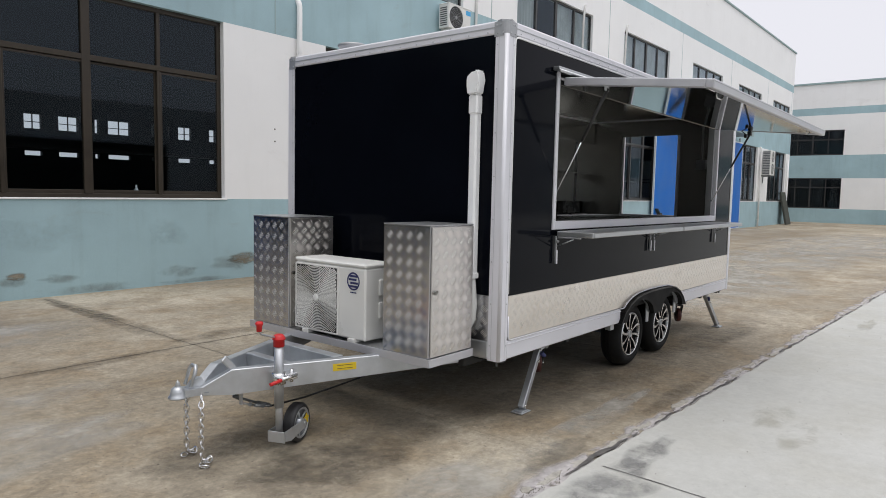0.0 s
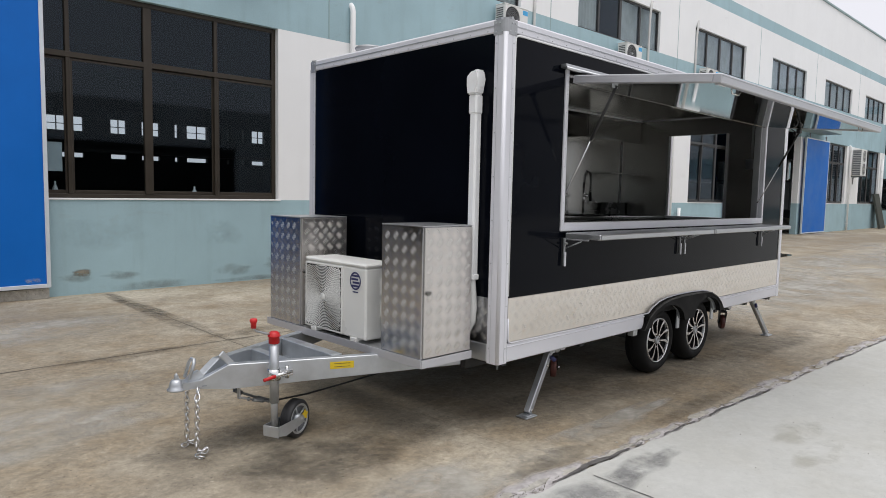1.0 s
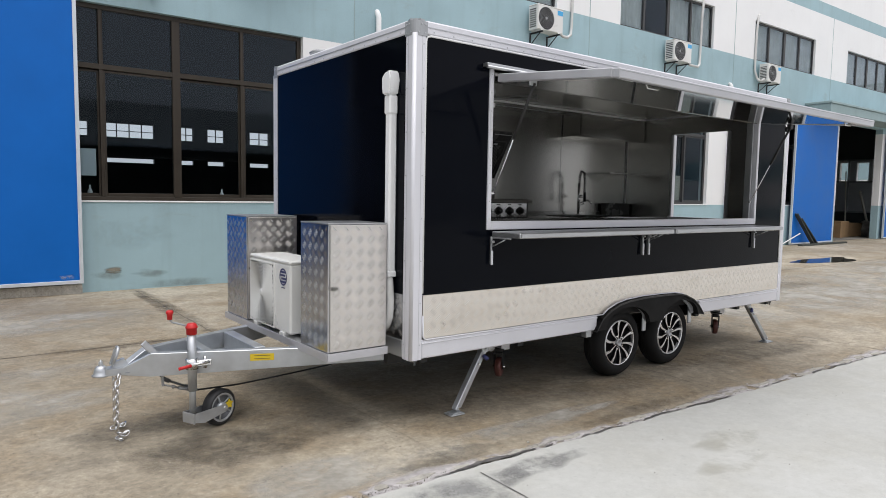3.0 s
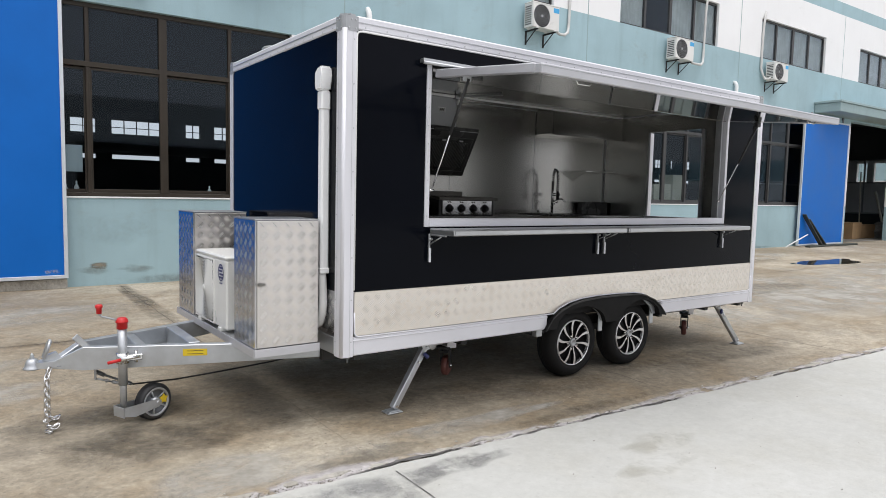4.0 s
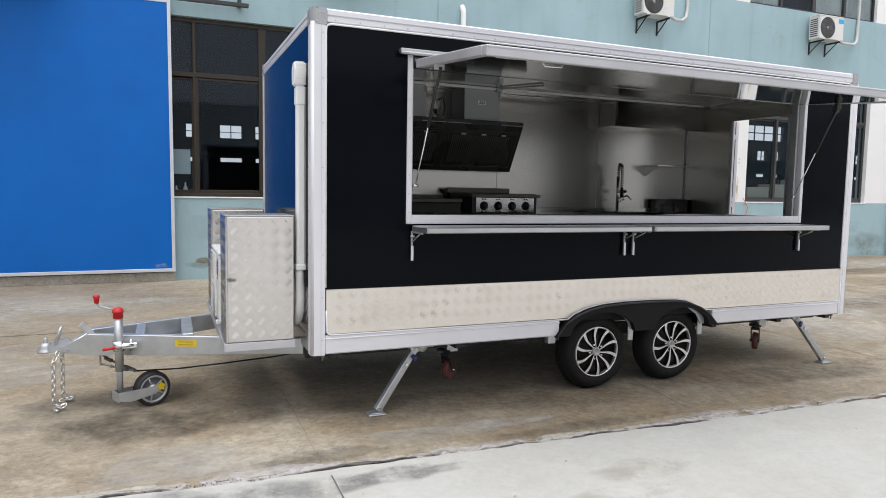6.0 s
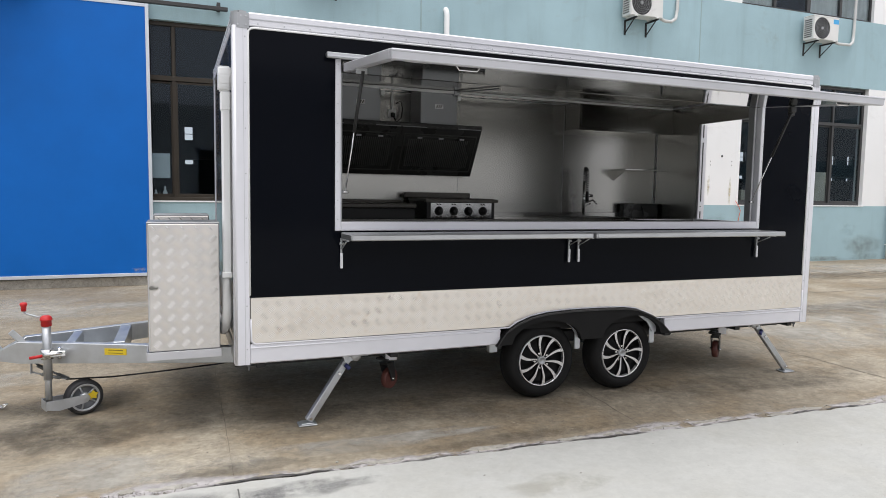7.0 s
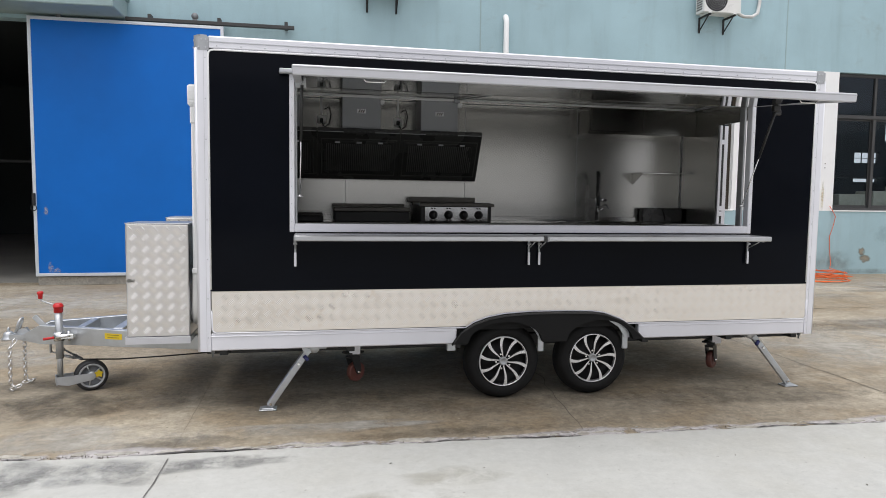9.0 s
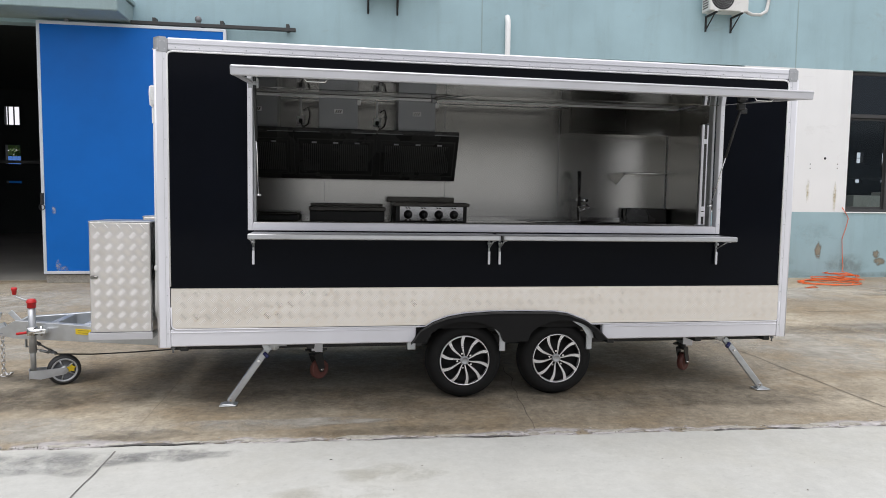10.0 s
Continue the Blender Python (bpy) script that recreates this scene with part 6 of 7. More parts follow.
part("sticker", bm, M_YELLOW, jockey, "yellow sticker")


# safety chains
def chain(pts, name="safety_chain"):
    """Links along a hanging line."""
    bm = bmesh.new()
    pts = [Vector(p) for p in pts]
    seglen, flip, carry = 0.036, 0, 0.0
    for a, b in zip(pts, pts[1:]):
        d = b - a
        n = max(1, int(round(d.length / seglen)))
        for i in range(n):
            c = a + d * ((i + 0.5) / n)
            z = d.normalized()
            x = z.orthogonal().normalized()
            if flip % 2:
                x = z.cross(x)
            y = z.cross(x)
            ring = [c + x * (0.0150 * math.cos(t)) + z * (0.0260 * math.sin(t)) for t in [2 * math.pi * k / 10 for k in range(10)]]
            rings = []
            for k in range(10):
                t = (ring[(k + 1) % 10] - ring[k - 1]).normalized()
                o = (ring[k] - c).normalized()
                rings.append([bm.verts.new(ring[k] + 0.0052 * (math.cos(q) * o + math.sin(q) * y)) for q in [2 * math.pi * j / 5 for j in range(5)]])
            for k in range(10):
                for j in range(5):
                    bm.faces.new((rings[k][j], rings[k][(j + 1) % 5], rings[(k + 1) % 10][(j + 1) % 5], rings[(k + 1) % 10][j])).smooth = True
            flip += 1
    return part(name, bm, M_CHROME, drawbar, "bright steel safety chain")


chain([(2.155, CY - 0.10, 0.43), (2.125, CY - 0.145, 0.36), (2.12, CY - 0.146, 0.09), (2.125, CY - 0.146, 0.05), (2.165, CY - 0.15, 0.03), (2.19, CY - 0.13, 0.045), (2.15, CY - 0.12, 0.015), (2.115, CY - 0.15, 0.012), (2.15, CY - 0.18, 0.012)])
chain([(2.15, CY + 0.06, 0.43), (2.152, CY + 0.07, 0.36), (2.15, CY + 0.071, 0.08), (2.155, CY + 0.07, 0.04), (2.20, CY + 0.06, 0.02), (2.215, CY + 0.09, 0.035), (2.17, CY + 0.10, 0.012), (2.12, CY + 0.08, 0.012)])
# brake cable and hanging hook below the drawbar
bm = bmesh.new()
tube(bm, [(2.42, CY - 0.01, 0.43), (2.425, CY, 0.36), (2.46, CY + 0.01, 0.32), (2.56, CY - 0.03, 0.275), (2.66, CY - 0.08, 0.235)], 0.008, 8)
tube(bm, [(2.44, CY + 0.008, 0.335), (2.49, CY, 0.305)], 0.015, 8)
tube(bm, [(2.58, CY - 0.04, 0.267), (2.65, CY - 0.075, 0.238)], 0.014, 8)
part("brake_rod", bm, M_GALVD, drawbar, "dull steel brake linkage")

# platform at the front
bm = bmesh.new()
box(bm, 3.24, 3.70, 2.690, 4.60, 0.525, 0.572, 0.004)
part("platform", bm, M_ALU2, trailer, "flat aluminium platform over the drawbar")
bm = bmesh.new()
box(bm, 3.234, 3.24, 2.690, 4.60, 0.521, 0.575, 0.001)
box(bm, 3.24, 3.70, 2.684, 2.690, 0.521, 0.575, 0.001)
part("platform_edge", bm, M_ALUF, trailer)


# tread-plate lockers
def locker(x0, x1, y0, y1, z0, z1, label):
    b = thing("gas_locker", ((x0 + x1) / 2, (y0 + y1) / 2, z0), label, "locker", "tread-plate lockers")
    bm = bmesh.new()
    box(bm, x0, x1, y0, y1, z0, z1 - 0.01, 0.003)
    body = part("body", bm, M_TREAD, b)
    # the two slants get lit and shaded copies of the bar metal
    for slant, bars in ((1, M_TREADSHADE), (0, M_TREADBAR)):
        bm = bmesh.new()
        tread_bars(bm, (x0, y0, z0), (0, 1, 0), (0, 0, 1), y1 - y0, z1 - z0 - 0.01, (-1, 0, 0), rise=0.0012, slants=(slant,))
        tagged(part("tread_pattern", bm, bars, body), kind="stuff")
    bm = bmesh.new()
    box(bm, x0 + 0.012, x1 - 0.006, y0 - 0.012, y0 - 0.001, z0 + 0.008, z1 - 0.015, 0.002)
    door = part("door", bm, M_DOORPLATE, b, "tread-plate door")
    # door bars too: the paler slant painted lit, the darker one shaded
    for slant, bars in ((0, M_BARSHADE), (1, M_DOORBARLIT)):
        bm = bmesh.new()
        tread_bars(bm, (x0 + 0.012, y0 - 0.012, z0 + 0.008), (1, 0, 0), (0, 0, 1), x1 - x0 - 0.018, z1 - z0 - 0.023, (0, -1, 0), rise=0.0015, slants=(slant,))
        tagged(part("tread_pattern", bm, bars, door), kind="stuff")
    bm = bmesh.new()
    box(bm, x0 + 0.010, x0 + 0.065, y0 - 0.026, y0 - 0.012, (z0 + z1) / 2 - 0.009, (z0 + z1) / 2 + 0.009, 0.004)
    rod(bm, (x0 + 0.028, y0 - 0.034, (z0 + z1) / 2), (x0 + 0.028, y0 - 0.02, (z0 + z1) / 2), 0.014, 12)
    part("latch", bm, M_STEELD, door, "dull steel turn latch")
    bm = bmesh.new()
    box(bm, x0 - 0.001, x1 + 0.001, y0 - 0.004, y1 + 0.001, z1 - 0.01, z1 - 0.003, 0.001)
    part("lid_edge", bm, M_ALU2, b)
    return b


locker(3.248, 3.695, 2.705, 3.11, 0.573, 1.432, "silver tread-plate gas locker with latched door")
locker(3.248, 3.69, 4.12, 4.57, 0.573, 1.432, "silver tread-plate gas locker behind the condenser")


# condensers: the one on the platform and those on the wall
def condenser(m, w, h, d, label, badge, bracket=False, mat=M_ACWHITE):
    """Front faces -y in its own frame; base centre at the origin."""
    c = new("ac_unit")
    c.empty_display_size = 0.1
    c.matrix_basis = m
    tagged(c, label, "air conditioner", "outdoor condensers")

    def add(name, bm, mats, parent, lab="", each=False):
        bmesh.ops.transform(bm, matrix=m, verts=bm.verts)
        return (part_each if each else part)(name, bm, mats, parent, lab)
    bm = bmesh.new()
    box(bm, -w / 2, w / 2, -d / 2, d / 2, 0.022, h - 0.03, 0.012)
    box(bm, -w / 2 - 0.004, w / 2 + 0.004, -d / 2 - 0.004, d / 2 + 0.004, h - 0.028, h, 0.010)
    case = add("casing", bm, mat, c, "white enamelled casing")
    bm = bmesh.new()
    for s in (-1, 1):
        box(bm, s * w * 0.33 - 0.035, s * w * 0.33 + 0.035, -d / 2 - 0.014, d / 2 + 0.02, 0.0, 0.03, 0.004)
    add("foot", bm, mat, c, "", True)
    if badge == "ring":
        # concentric wires cut off by a rounded rectangular frame
        gx, gz, ex, ez, er = -w / 2 + 0.248, h * 0.492, 0.226, h * 0.418, 0.045

        def within(px, pz):
            qx, qz = abs(px) - (ex - er), abs(pz) - (ez - er)
            return math.hypot(qx, qz) < er if qx > 0 and qz > 0 else max(qx, qz) < er
        # flat dark plate on the casing stands in for the shaded opening
        bm = bmesh.new()
        box(bm, gx - ex, gx + ex, -d / 2 - 0.003, -d / 2 + 0.001, gz - ez, gz + ez)
        add("fan_recess", bm, M_DARK, c, "dark fan recess")
        bm = bmesh.new()
        r = 0.030
        while r < 0.30:
            n = 72
            spots = [(r * math.cos(2 * math.pi * k / n + 0.02), r * math.sin(2 * math.pi * k / n + 0.02)) for k in range(n)]
            for k in range(n):
                (ax, az), (bx, bz) = spots[k], spots[(k + 1) % n]
                if within(ax, az) and within(bx, bz):
                    q = []
                    for px, pz in ((ax, az), (bx, bz)):
                        u = math.hypot(px, pz)
                        for dr, dy in ((-0.0030, -0.009), (0.0, -0.0135), (0.0030, -0.009)):
                            q.append(bm.verts.new((gx + px * (u + dr) / u, -d / 2 + dy, gz + pz * (u + dr) / u)))
                    bm.faces.new((q[0], q[1], q[4], q[3])).smooth = True
                    bm.faces.new((q[1], q[2], q[5], q[4])).smooth = True
            r += 0.0112
        for k in range(12):
            pts = []
            for q in range(12):
                r, t = 0.03 + 0.26 * q / 11, 2 * math.pi * k / 12 + 0.5 * q / 11
                if within(r * math.cos(t), r * math.sin(t)):
                    pts.append((gx + r * math.cos(t), -d / 2 - 0.009, gz + r * math.sin(t)))
            tube(bm, pts, 0.0010, 4)
        lathe(bm, [(0.026, -0.006), (0.026, -0.016), (0.018, -0.019), (0, -0.019)], (gx, -d / 2, gz), "y", 20)
        add("fan_grille", bm, mat, c, "white ring grille")
        bm = bmesh.new()
        for x0, x1, z0, z1 in ((-ex - 0.012, -ex, -ez - 0.012, ez + 0.012), (ex, ex + 0.012, -ez - 0.012, ez + 0.012), (-ex, ex, -ez - 0.012, -ez), (-ex, ex, ez, ez + 0.012)):
            box(bm, gx + x0, gx + x1, -d / 2 - 0.010, -d / 2 + 0.001, gz + z0, gz + z1, 0.002)
        add("grille_frame", bm, mat, c)
    else:
        gx, gz, gr = -w * 0.175, h * 0.49, h * 0.43
        # flat dark disc, in place of a shaded fan opening
        bm = bmesh.new()
        lathe(bm, [(gr * 0.995, -0.002), (0.0, -0.002)], (gx, -d / 2, gz), "y", 40)
        add("fan_recess", bm, M_DARK, c, "dark fan recess")
        bm = bmesh.new()
        rings = 7
        for k in range(1, rings):
            r = gr * k / (rings - 1)
            lathe(bm, [(r - 0.002, -0.012), (r, -0.015), (r + 0.002, -0.012), (r + 0.002, -0.009), (r - 0.002, -0.009)], (gx, -d / 2, gz), "y", 40)
        for k in range(9):
            a = 2 * math.pi * k / 9
            pts = []
            for q in range(7):
                r = gr * (0.12 + 0.88 * q / 6)
                t = a + 0.9 * q / 6
                pts.append((gx + r * math.cos(t), -d / 2 - 0.011, gz + r * math.sin(t)))
            tube(bm, pts, 0.0016, 5)
        lathe(bm, [(gr * 0.12, -0.008), (gr * 0.12, -0.02), (gr * 0.08, -0.024), (0, -0.024)], (gx, -d / 2, gz), "y", 20)
        g = add("fan_grille", bm, M_CAP, c, "grey ring grille")
        bm = bmesh.new()
        e = gr * 1.03
        # square moulding round the grille, with the corners filled
        n = 40
        ring = [(gx + gr * math.cos(2 * math.pi * k / n), gz + gr * math.sin(2 * math.pi * k / n)) for k in range(n)]
        sq = []
        for k in range(n):
            ca, sa = math.cos(2 * math.pi * k / n), math.sin(2 * math.pi * k / n)
            f = e / max(abs(ca), abs(sa))
            sq.append((gx + f * ca, gz + f * sa))
        for yy in (-d / 2 - 0.012,):
            A = [bm.verts.new((x, yy, z)) for x, z in ring]
            B = [bm.verts.new((x, yy, z)) for x, z in sq]
            C = [bm.verts.new((x, -d / 2 + 0.002, z)) for x, z in sq]
            for k in range(n):
                q = (k + 1) % n
                bm.faces.new((A[k], A[q], B[q], B[k]))
                bm.faces.new((B[k], B[q], C[q], C[k]))
        add("grille_frame", bm, mat, c)
    if badge == "ring":
        bm = bmesh.new()
        bx, bz, r = w * 0.345, h * 0.775, 0.064
        lathe(bm, [(r, -0.003), (r * 0.82, -0.003)], (bx, -d / 2, bz), "y", 32, smooth=False)
        for k, (x0, x1) in enumerate(((-0.038, 0.040), (-0.046, 0.030), (-0.030, 0.046), (-0.040, 0.038))):
            z = bz + 0.036 - k * 0.024
            box(bm, bx + x0, bx + x1, -d / 2 - 0.0035, -d / 2 - 0.001, z - 0.007, z + 0.007)
        for k in range(4):
            box(bm, bx - 0.030 + 0.016 * k, bx - 0.018 + 0.016 * k, -d / 2 - 0.003, -d / 2 - 0.001, bz - 0.083, bz - 0.075)
        add("badge", bm, M_NAVY, c, "round navy emblem of plain bars")
        bm = bmesh.new()
        for z0 in (0.17, 0.33):
            box(bm, w / 2, w / 2 + 0.020, -d / 2 + 0.12, d / 2 - 0.05, z0, z0 + 0.12, 0.01)
        add("valve_cover", bm, mat, c, "white valve cover", True)
    else:
        bm = bmesh.new()
        box(bm, w * 0.27, w * 0.48, -d / 2 - 0.003, -d / 2 - 0.0005, h * 0.72, h * 0.90)
        add("badge", bm, M_SKYBLUE, c, "sky-blue label")
        bm = bmesh.new()
        for k in range(9):
            box(bm, -w / 2 - 0.004, -w / 2 - 0.001, -d / 2 + 0.05, d / 2 - 0.04, 0.08 + k * 0.05, 0.105 + k * 0.05)
        add("side_vent", bm, M_GREYFRAME, c, "dark side vent", True)
    if bracket:
        for s in (-1, 1):
            bm = bmesh.new()
            x = s * w * 0.33
            box(bm, x - 0.018, x + 0.018, -d / 2 - 0.03, d / 2 + 0.098, -0.035, 0.0, 0.003)
            box(bm, x - 0.018, x + 0.018, d / 2 + 0.07, d / 2 + 0.098, -0.32, -0.03, 0.003)
            rod(bm, (x, -d / 2 + 0.05, -0.03), (x, d / 2 + 0.085, -0.29), 0.013, 6)
            add("wall_bracket", bm, M_IRON, c, "dark steel wall bracket")
    return c


front_unit = condenser(pose(3.387, 3.657, 0.573, 0, 0, -90), 0.755, 0.560, 0.28, "white condenser on the trailer platform with ring grille", "ring")
for x, away in ((5.90, 1.1), (12.94, 1.12), (18.33, 1.42), (23.57, -0.62)):
    condenser(pose(x, 10.355, 5.525), 0.86, 0.60, 0.30, "white wall-mounted condenser on steel brackets", "label", True)
    bm = bmesh.new()
    side = 1 if away > 0 else -1
    tube(bm, [(x + side * 0.42, 10.33, 5.63), (x + side * 0.50, 10.34, 5.57), (x + side * min(0.62, abs(away)), 10.38, 5.55), (x + side * max(abs(away) - 0.25, 0.52), 10.46, 5.58), (x + away - side * 0.08, 10.52, 5.68), (x + away - 0.02, 10.55, 5.90), (x + away, 10.56, 6.3), (x + away + 0.02, 10.56, 7.2), (x + away + 0.06, 10.55, 7.6), (x + away + 0.16, 10.58, 7.75)], 0.036, 10)
    solid("refrigerant_hose", bm, M_HOSE, "pale insulated hose running up the wall", "hose", "refrigerant hoses")
# tall twin-fan unit by the far doors
tall = thing("tall_ac_unit", (41.9, 10.3, 2.98), "tall white twin-fan condenser on wall brackets", "air conditioner")
boxed("casing", (41.5, 42.5, 10.02, 10.45, 2.98, 4.40), M_ACWHITE, tall, bev=0.015)
for z in (3.35, 4.03):
    # flat dark discs pass for the shaded fan openings
    bm = bmesh.new()
    lathe(bm, [(0.31, -0.006), (0.0, -0.006)], (42.0, 10.02, z), "y", 28)
    part("fan_recess", bm, M_GREYFRAME, tall, "dark fan grille")
    bm = bmesh.new()
    for k in range(1, 5):
        lathe(bm, [(0.075 * k - 0.005, -0.008), (0.075 * k, -0.016), (0.075 * k + 0.005, -0.008)], (42.0, 10.02, z), "y", 28)
    part("fan_grille", bm, M_ACWHITE, tall)
for x in (41.6, 42.3):
    bm = bmesh.new()
    prism(bm, [(9.98, 2.98), (10.6, 2.98), (10.6, 2.53), (10.57, 2.53), (10.55, 2.90), (9.98, 2.93)], x - 0.03, x + 0.03, "x")
    part("wall_bracket", bm, M_GALVD, tall, "dark steel wall bracket")
bm = bmesh.new()
for k in range(14):
    box(bm, 41.494, 41.499, 10.05, 10.43, 3.03 + k * 0.095, 3.10 + k * 0.095)
part_each("side_vent", bm, M_GALVD, tall)

# duct for the refrigerant lines up the trailer's front
duct = thing("line_duct", (3.76, 2.76, 1.05), "white plastic refrigerant duct on the black panel", "duct")
boxed("channel", (3.718, TX0 + 0.006, 2.716, 2.780, 1.07, 2.23), M_PVC, duct, bev=0.012)
boxed("coupling", (3.712, TX0 + 0.006, 2.710, 2.786, 2.17, 2.30), M_PVC, duct, bev=0.010)
bm = bmesh.new()
prism(bm, [(2.708, 2.30), (2.788, 2.30), (2.798, 2.345), (2.800, 2.41), (2.790, 2.432), (2.752, 2.436), (2.740, 2.440), (2.734, 2.458), (2.715, 2.465), (2.698, 2.455), (2.694, 2.40), (2.697, 2.34)], 3.698, TX0 + 0.004, "x")
bmesh.ops.bevel(bm, geom=list(bm.edges), offset=0.010, segments=2, affect="EDGES")
part("inlet_cap", bm, M_PVC, duct)
boxed("end_collar", (3.712, TX0 + 0.006, 2.708, 2.788, 1.05, 1.09), M_PVC, duct, bev=0.006)
bm = bmesh.new()
tube(bm, [(3.741, 2.75, 1.08), (3.741, 2.735, 0.98), (3.741, 2.725, 0.86), (3.738, 2.73, 0.77), (3.732, 2.76, 0.705), (3.724, 2.83, 0.67), (3.735, 2.95, 0.66), (3.73, 3.15, 0.68), (3.66, 3.28, 0.74), (3.545, 3.34, 0.80)], 0.030, 12)
duct_hose = solid("refrigerant_hose", bm, M_HOSE, "wrapped grey hose looping down from the duct", "hose", "refrigerant hoses")


# ---- kitchen inside ----
CT = 1.40
counter = thing("worktop", (6.4, 4.36, 0.615), "long stainless steel worktop along the back wall", "worktop")
boxed("top", (3.87, XE - 0.01, 4.02, YB - 0.004, CT - 0.04, CT), M_STEEL, counter, bev=0.004)
boxed("splashback", (3.87, XE - 0.01, YB - 0.02, YB - 0.002, CT, CT + 0.05), M_STEEL, counter, bev=0.002)
for a, b in ((3.88, 5.10), (5.11, 6.35), (6.36, 7.60), (7.61, 8.88)):
    c = thing("base_cabinet", ((a + b) / 2, 4.36, 0.615), "stainless base cabinet under the worktop", "cabinet", "base cabinets")
    boxed("body", (a, b, 4.06, YB - 0.006, 0.615, CT - 0.042), M_STEELV, c, bev=0.003)
    boxed("door", (a + 0.02, (a + b) / 2 - 0.005, 4.045, 4.06, 0.68, CT - 0.07), M_STEELV, c, bev=0.003)
    boxed("door", ((a + b) / 2 + 0.005, b - 0.02, 4.045, 4.06, 0.68, CT - 0.07), M_STEELV, c, bev=0.003)
# low counter under the hatch
c = thing("serving_counter", (6.4, 2.8, 0.615), "stainless serving counter under the hatch", "counter")
boxed("top", (4.3, 8.85, 2.58, 2.98, 1.37, 1.41), M_STEEL, c)
boxed("body", (4.3, 8.85, 2.60, 2.94, 0.615, 1.368), M_STEELV, c)


def range_hood(x0, x1, cx):
    h = thing("range_hood", ((x0 + x1) / 2, 4.5, 1.83), "black slanted glass range hood with grey duct box", "range hood", "range hoods")
    y_t, z_t, y_b, z_b = 4.335, 2.305, 4.615, 1.835
    bm = bmesh.new()
    # wedge body between slanted face and wall
    prism(bm, [(y_t, z_t), (y_b, z_b), (YB - 0.006, z_b), (YB - 0.006, z_t + 0.03), (y_t, z_t + 0.03)], x0 - 0.004, x1 + 0.004, "x")
    part("body", bm, M_HOOD, h)
    d = Vector((0, y_b - y_t, z_b - z_t)).normalized()
    n = Vector((0, d.z, -d.y))
    L = math.hypot(y_b - y_t, z_b - z_t)
    F = Matrix(((1, 0, 0, 0), (0, d.y, n.y, y_t), (0, d.z, n.z, z_t), (0, 0, 0, 1)))
    bm = bmesh.new()
    box(bm, x0 + 0.06, x1 - 0.06, 0.10, L - 0.08, 0.0, 0.010, 0.003, m=F)
    f = part("filter_frame", bm, M_HOOD, h)
    bm = bmesh.new()
    k = 34
    for i in range(k):
        x = x0 + 0.09 + (x1 - x0 - 0.18) * i / (k - 1)
        box(bm, x - 0.0045, x + 0.0045, 0.13, L - 0.11, 0.010, 0.015, m=F)
    part_each("filter_slat", bm, M_HOODMESH, f, "dark filter slats")
    bm = bmesh.new()
    for i in range(3):
        x = x0 + 0.20 + (x1 - x0 - 0.40) * i / 2
        box(bm, x - 0.026, x + 0.026, 0.104, 0.120, 0.010, 0.019, 0.002, m=F)
    part_each("filter_clip", bm, M_ALU, f, "bright filter clip")
    bm = bmesh.new()
    box(bm, x0 + 0.26, x1 - 0.26, y_t - 0.008, y_t + 0.02, z_t - 0.012, z_t + 0.024, 0.003)
    box(bm, x0 + 0.002, x1 - 0.002, y_t - 0.012, y_t + 0.01, z_t + 0.03, z_t + 0.038, 0.002)
    part("control_strip", bm, M_DARK, h)
    boxed("trim_line", (x0 + 0.004, x1 - 0.004, y_t - 0.004, y_t + 0.004, z_t - 0.004, z_t + 0.002), M_CAP, h, "thin bright trim line", 0.001)
    bm = bmesh.new()
    for a, b, c, e in ((x0 + 0.03, x1 - 0.03, 0.075, 0.087), (x0 + 0.03, x1 - 0.03, L - 0.062, L - 0.05), (x0 + 0.03, x0 + 0.042, 0.087, L - 0.062), (x1 - 0.042, x1 - 0.03, 0.087, L - 0.062)):
        box(bm, a, b, c, e, 0.0, 0.006, 0.002, m=F)
    part("filter_surround", bm, M_HOODEDGE, h, "black moulded surround of the filter")
    bm = bmesh.new()
    for i in range(5):
        x = x0 + 0.31 + (x1 - x0 - 0.62) * i / 4
        box(bm, x - 0.012, x + 0.012, y_t - 0.011, y_t - 0.008, z_t + 0.002, z_t + 0.010)
    part_each("button", bm, M_GREYFRAME, h)
    bm = bmesh.new()
    box(bm, cx - 0.2, cx + 0.2, 4.42, YB - 0.006, z_t + 0.038, TZ1 - 0.088, 0.004)
    q = part("duct_box", bm, M_CHIMNEY, h, "grey painted duct box")
    bm = bmesh.new()
    for k, s in enumerate((-0.022, 0.0, 0.022)):
        prism(bm, [(cx + s - 0.014, 2.514), (cx + s - 0.001, 2.514), (cx + s + 0.014, 2.546), (cx + s + 0.002, 2.546)], 4.4145, 4.4170, "y")
    plate = boxed("badge_plate", (cx - 0.045, cx + 0.045, 4.4175, 4.4199, 2.508, 2.552), M_PVC, q, "pale maker's plate", 0)
    part("badge", bm, M_INK, plate)
    return h


range_hood(5.515, 6.375, 5.933)
range_hood(4.665, 5.505, 5.112)
range_hood(3.85, 4.655, 4.29)
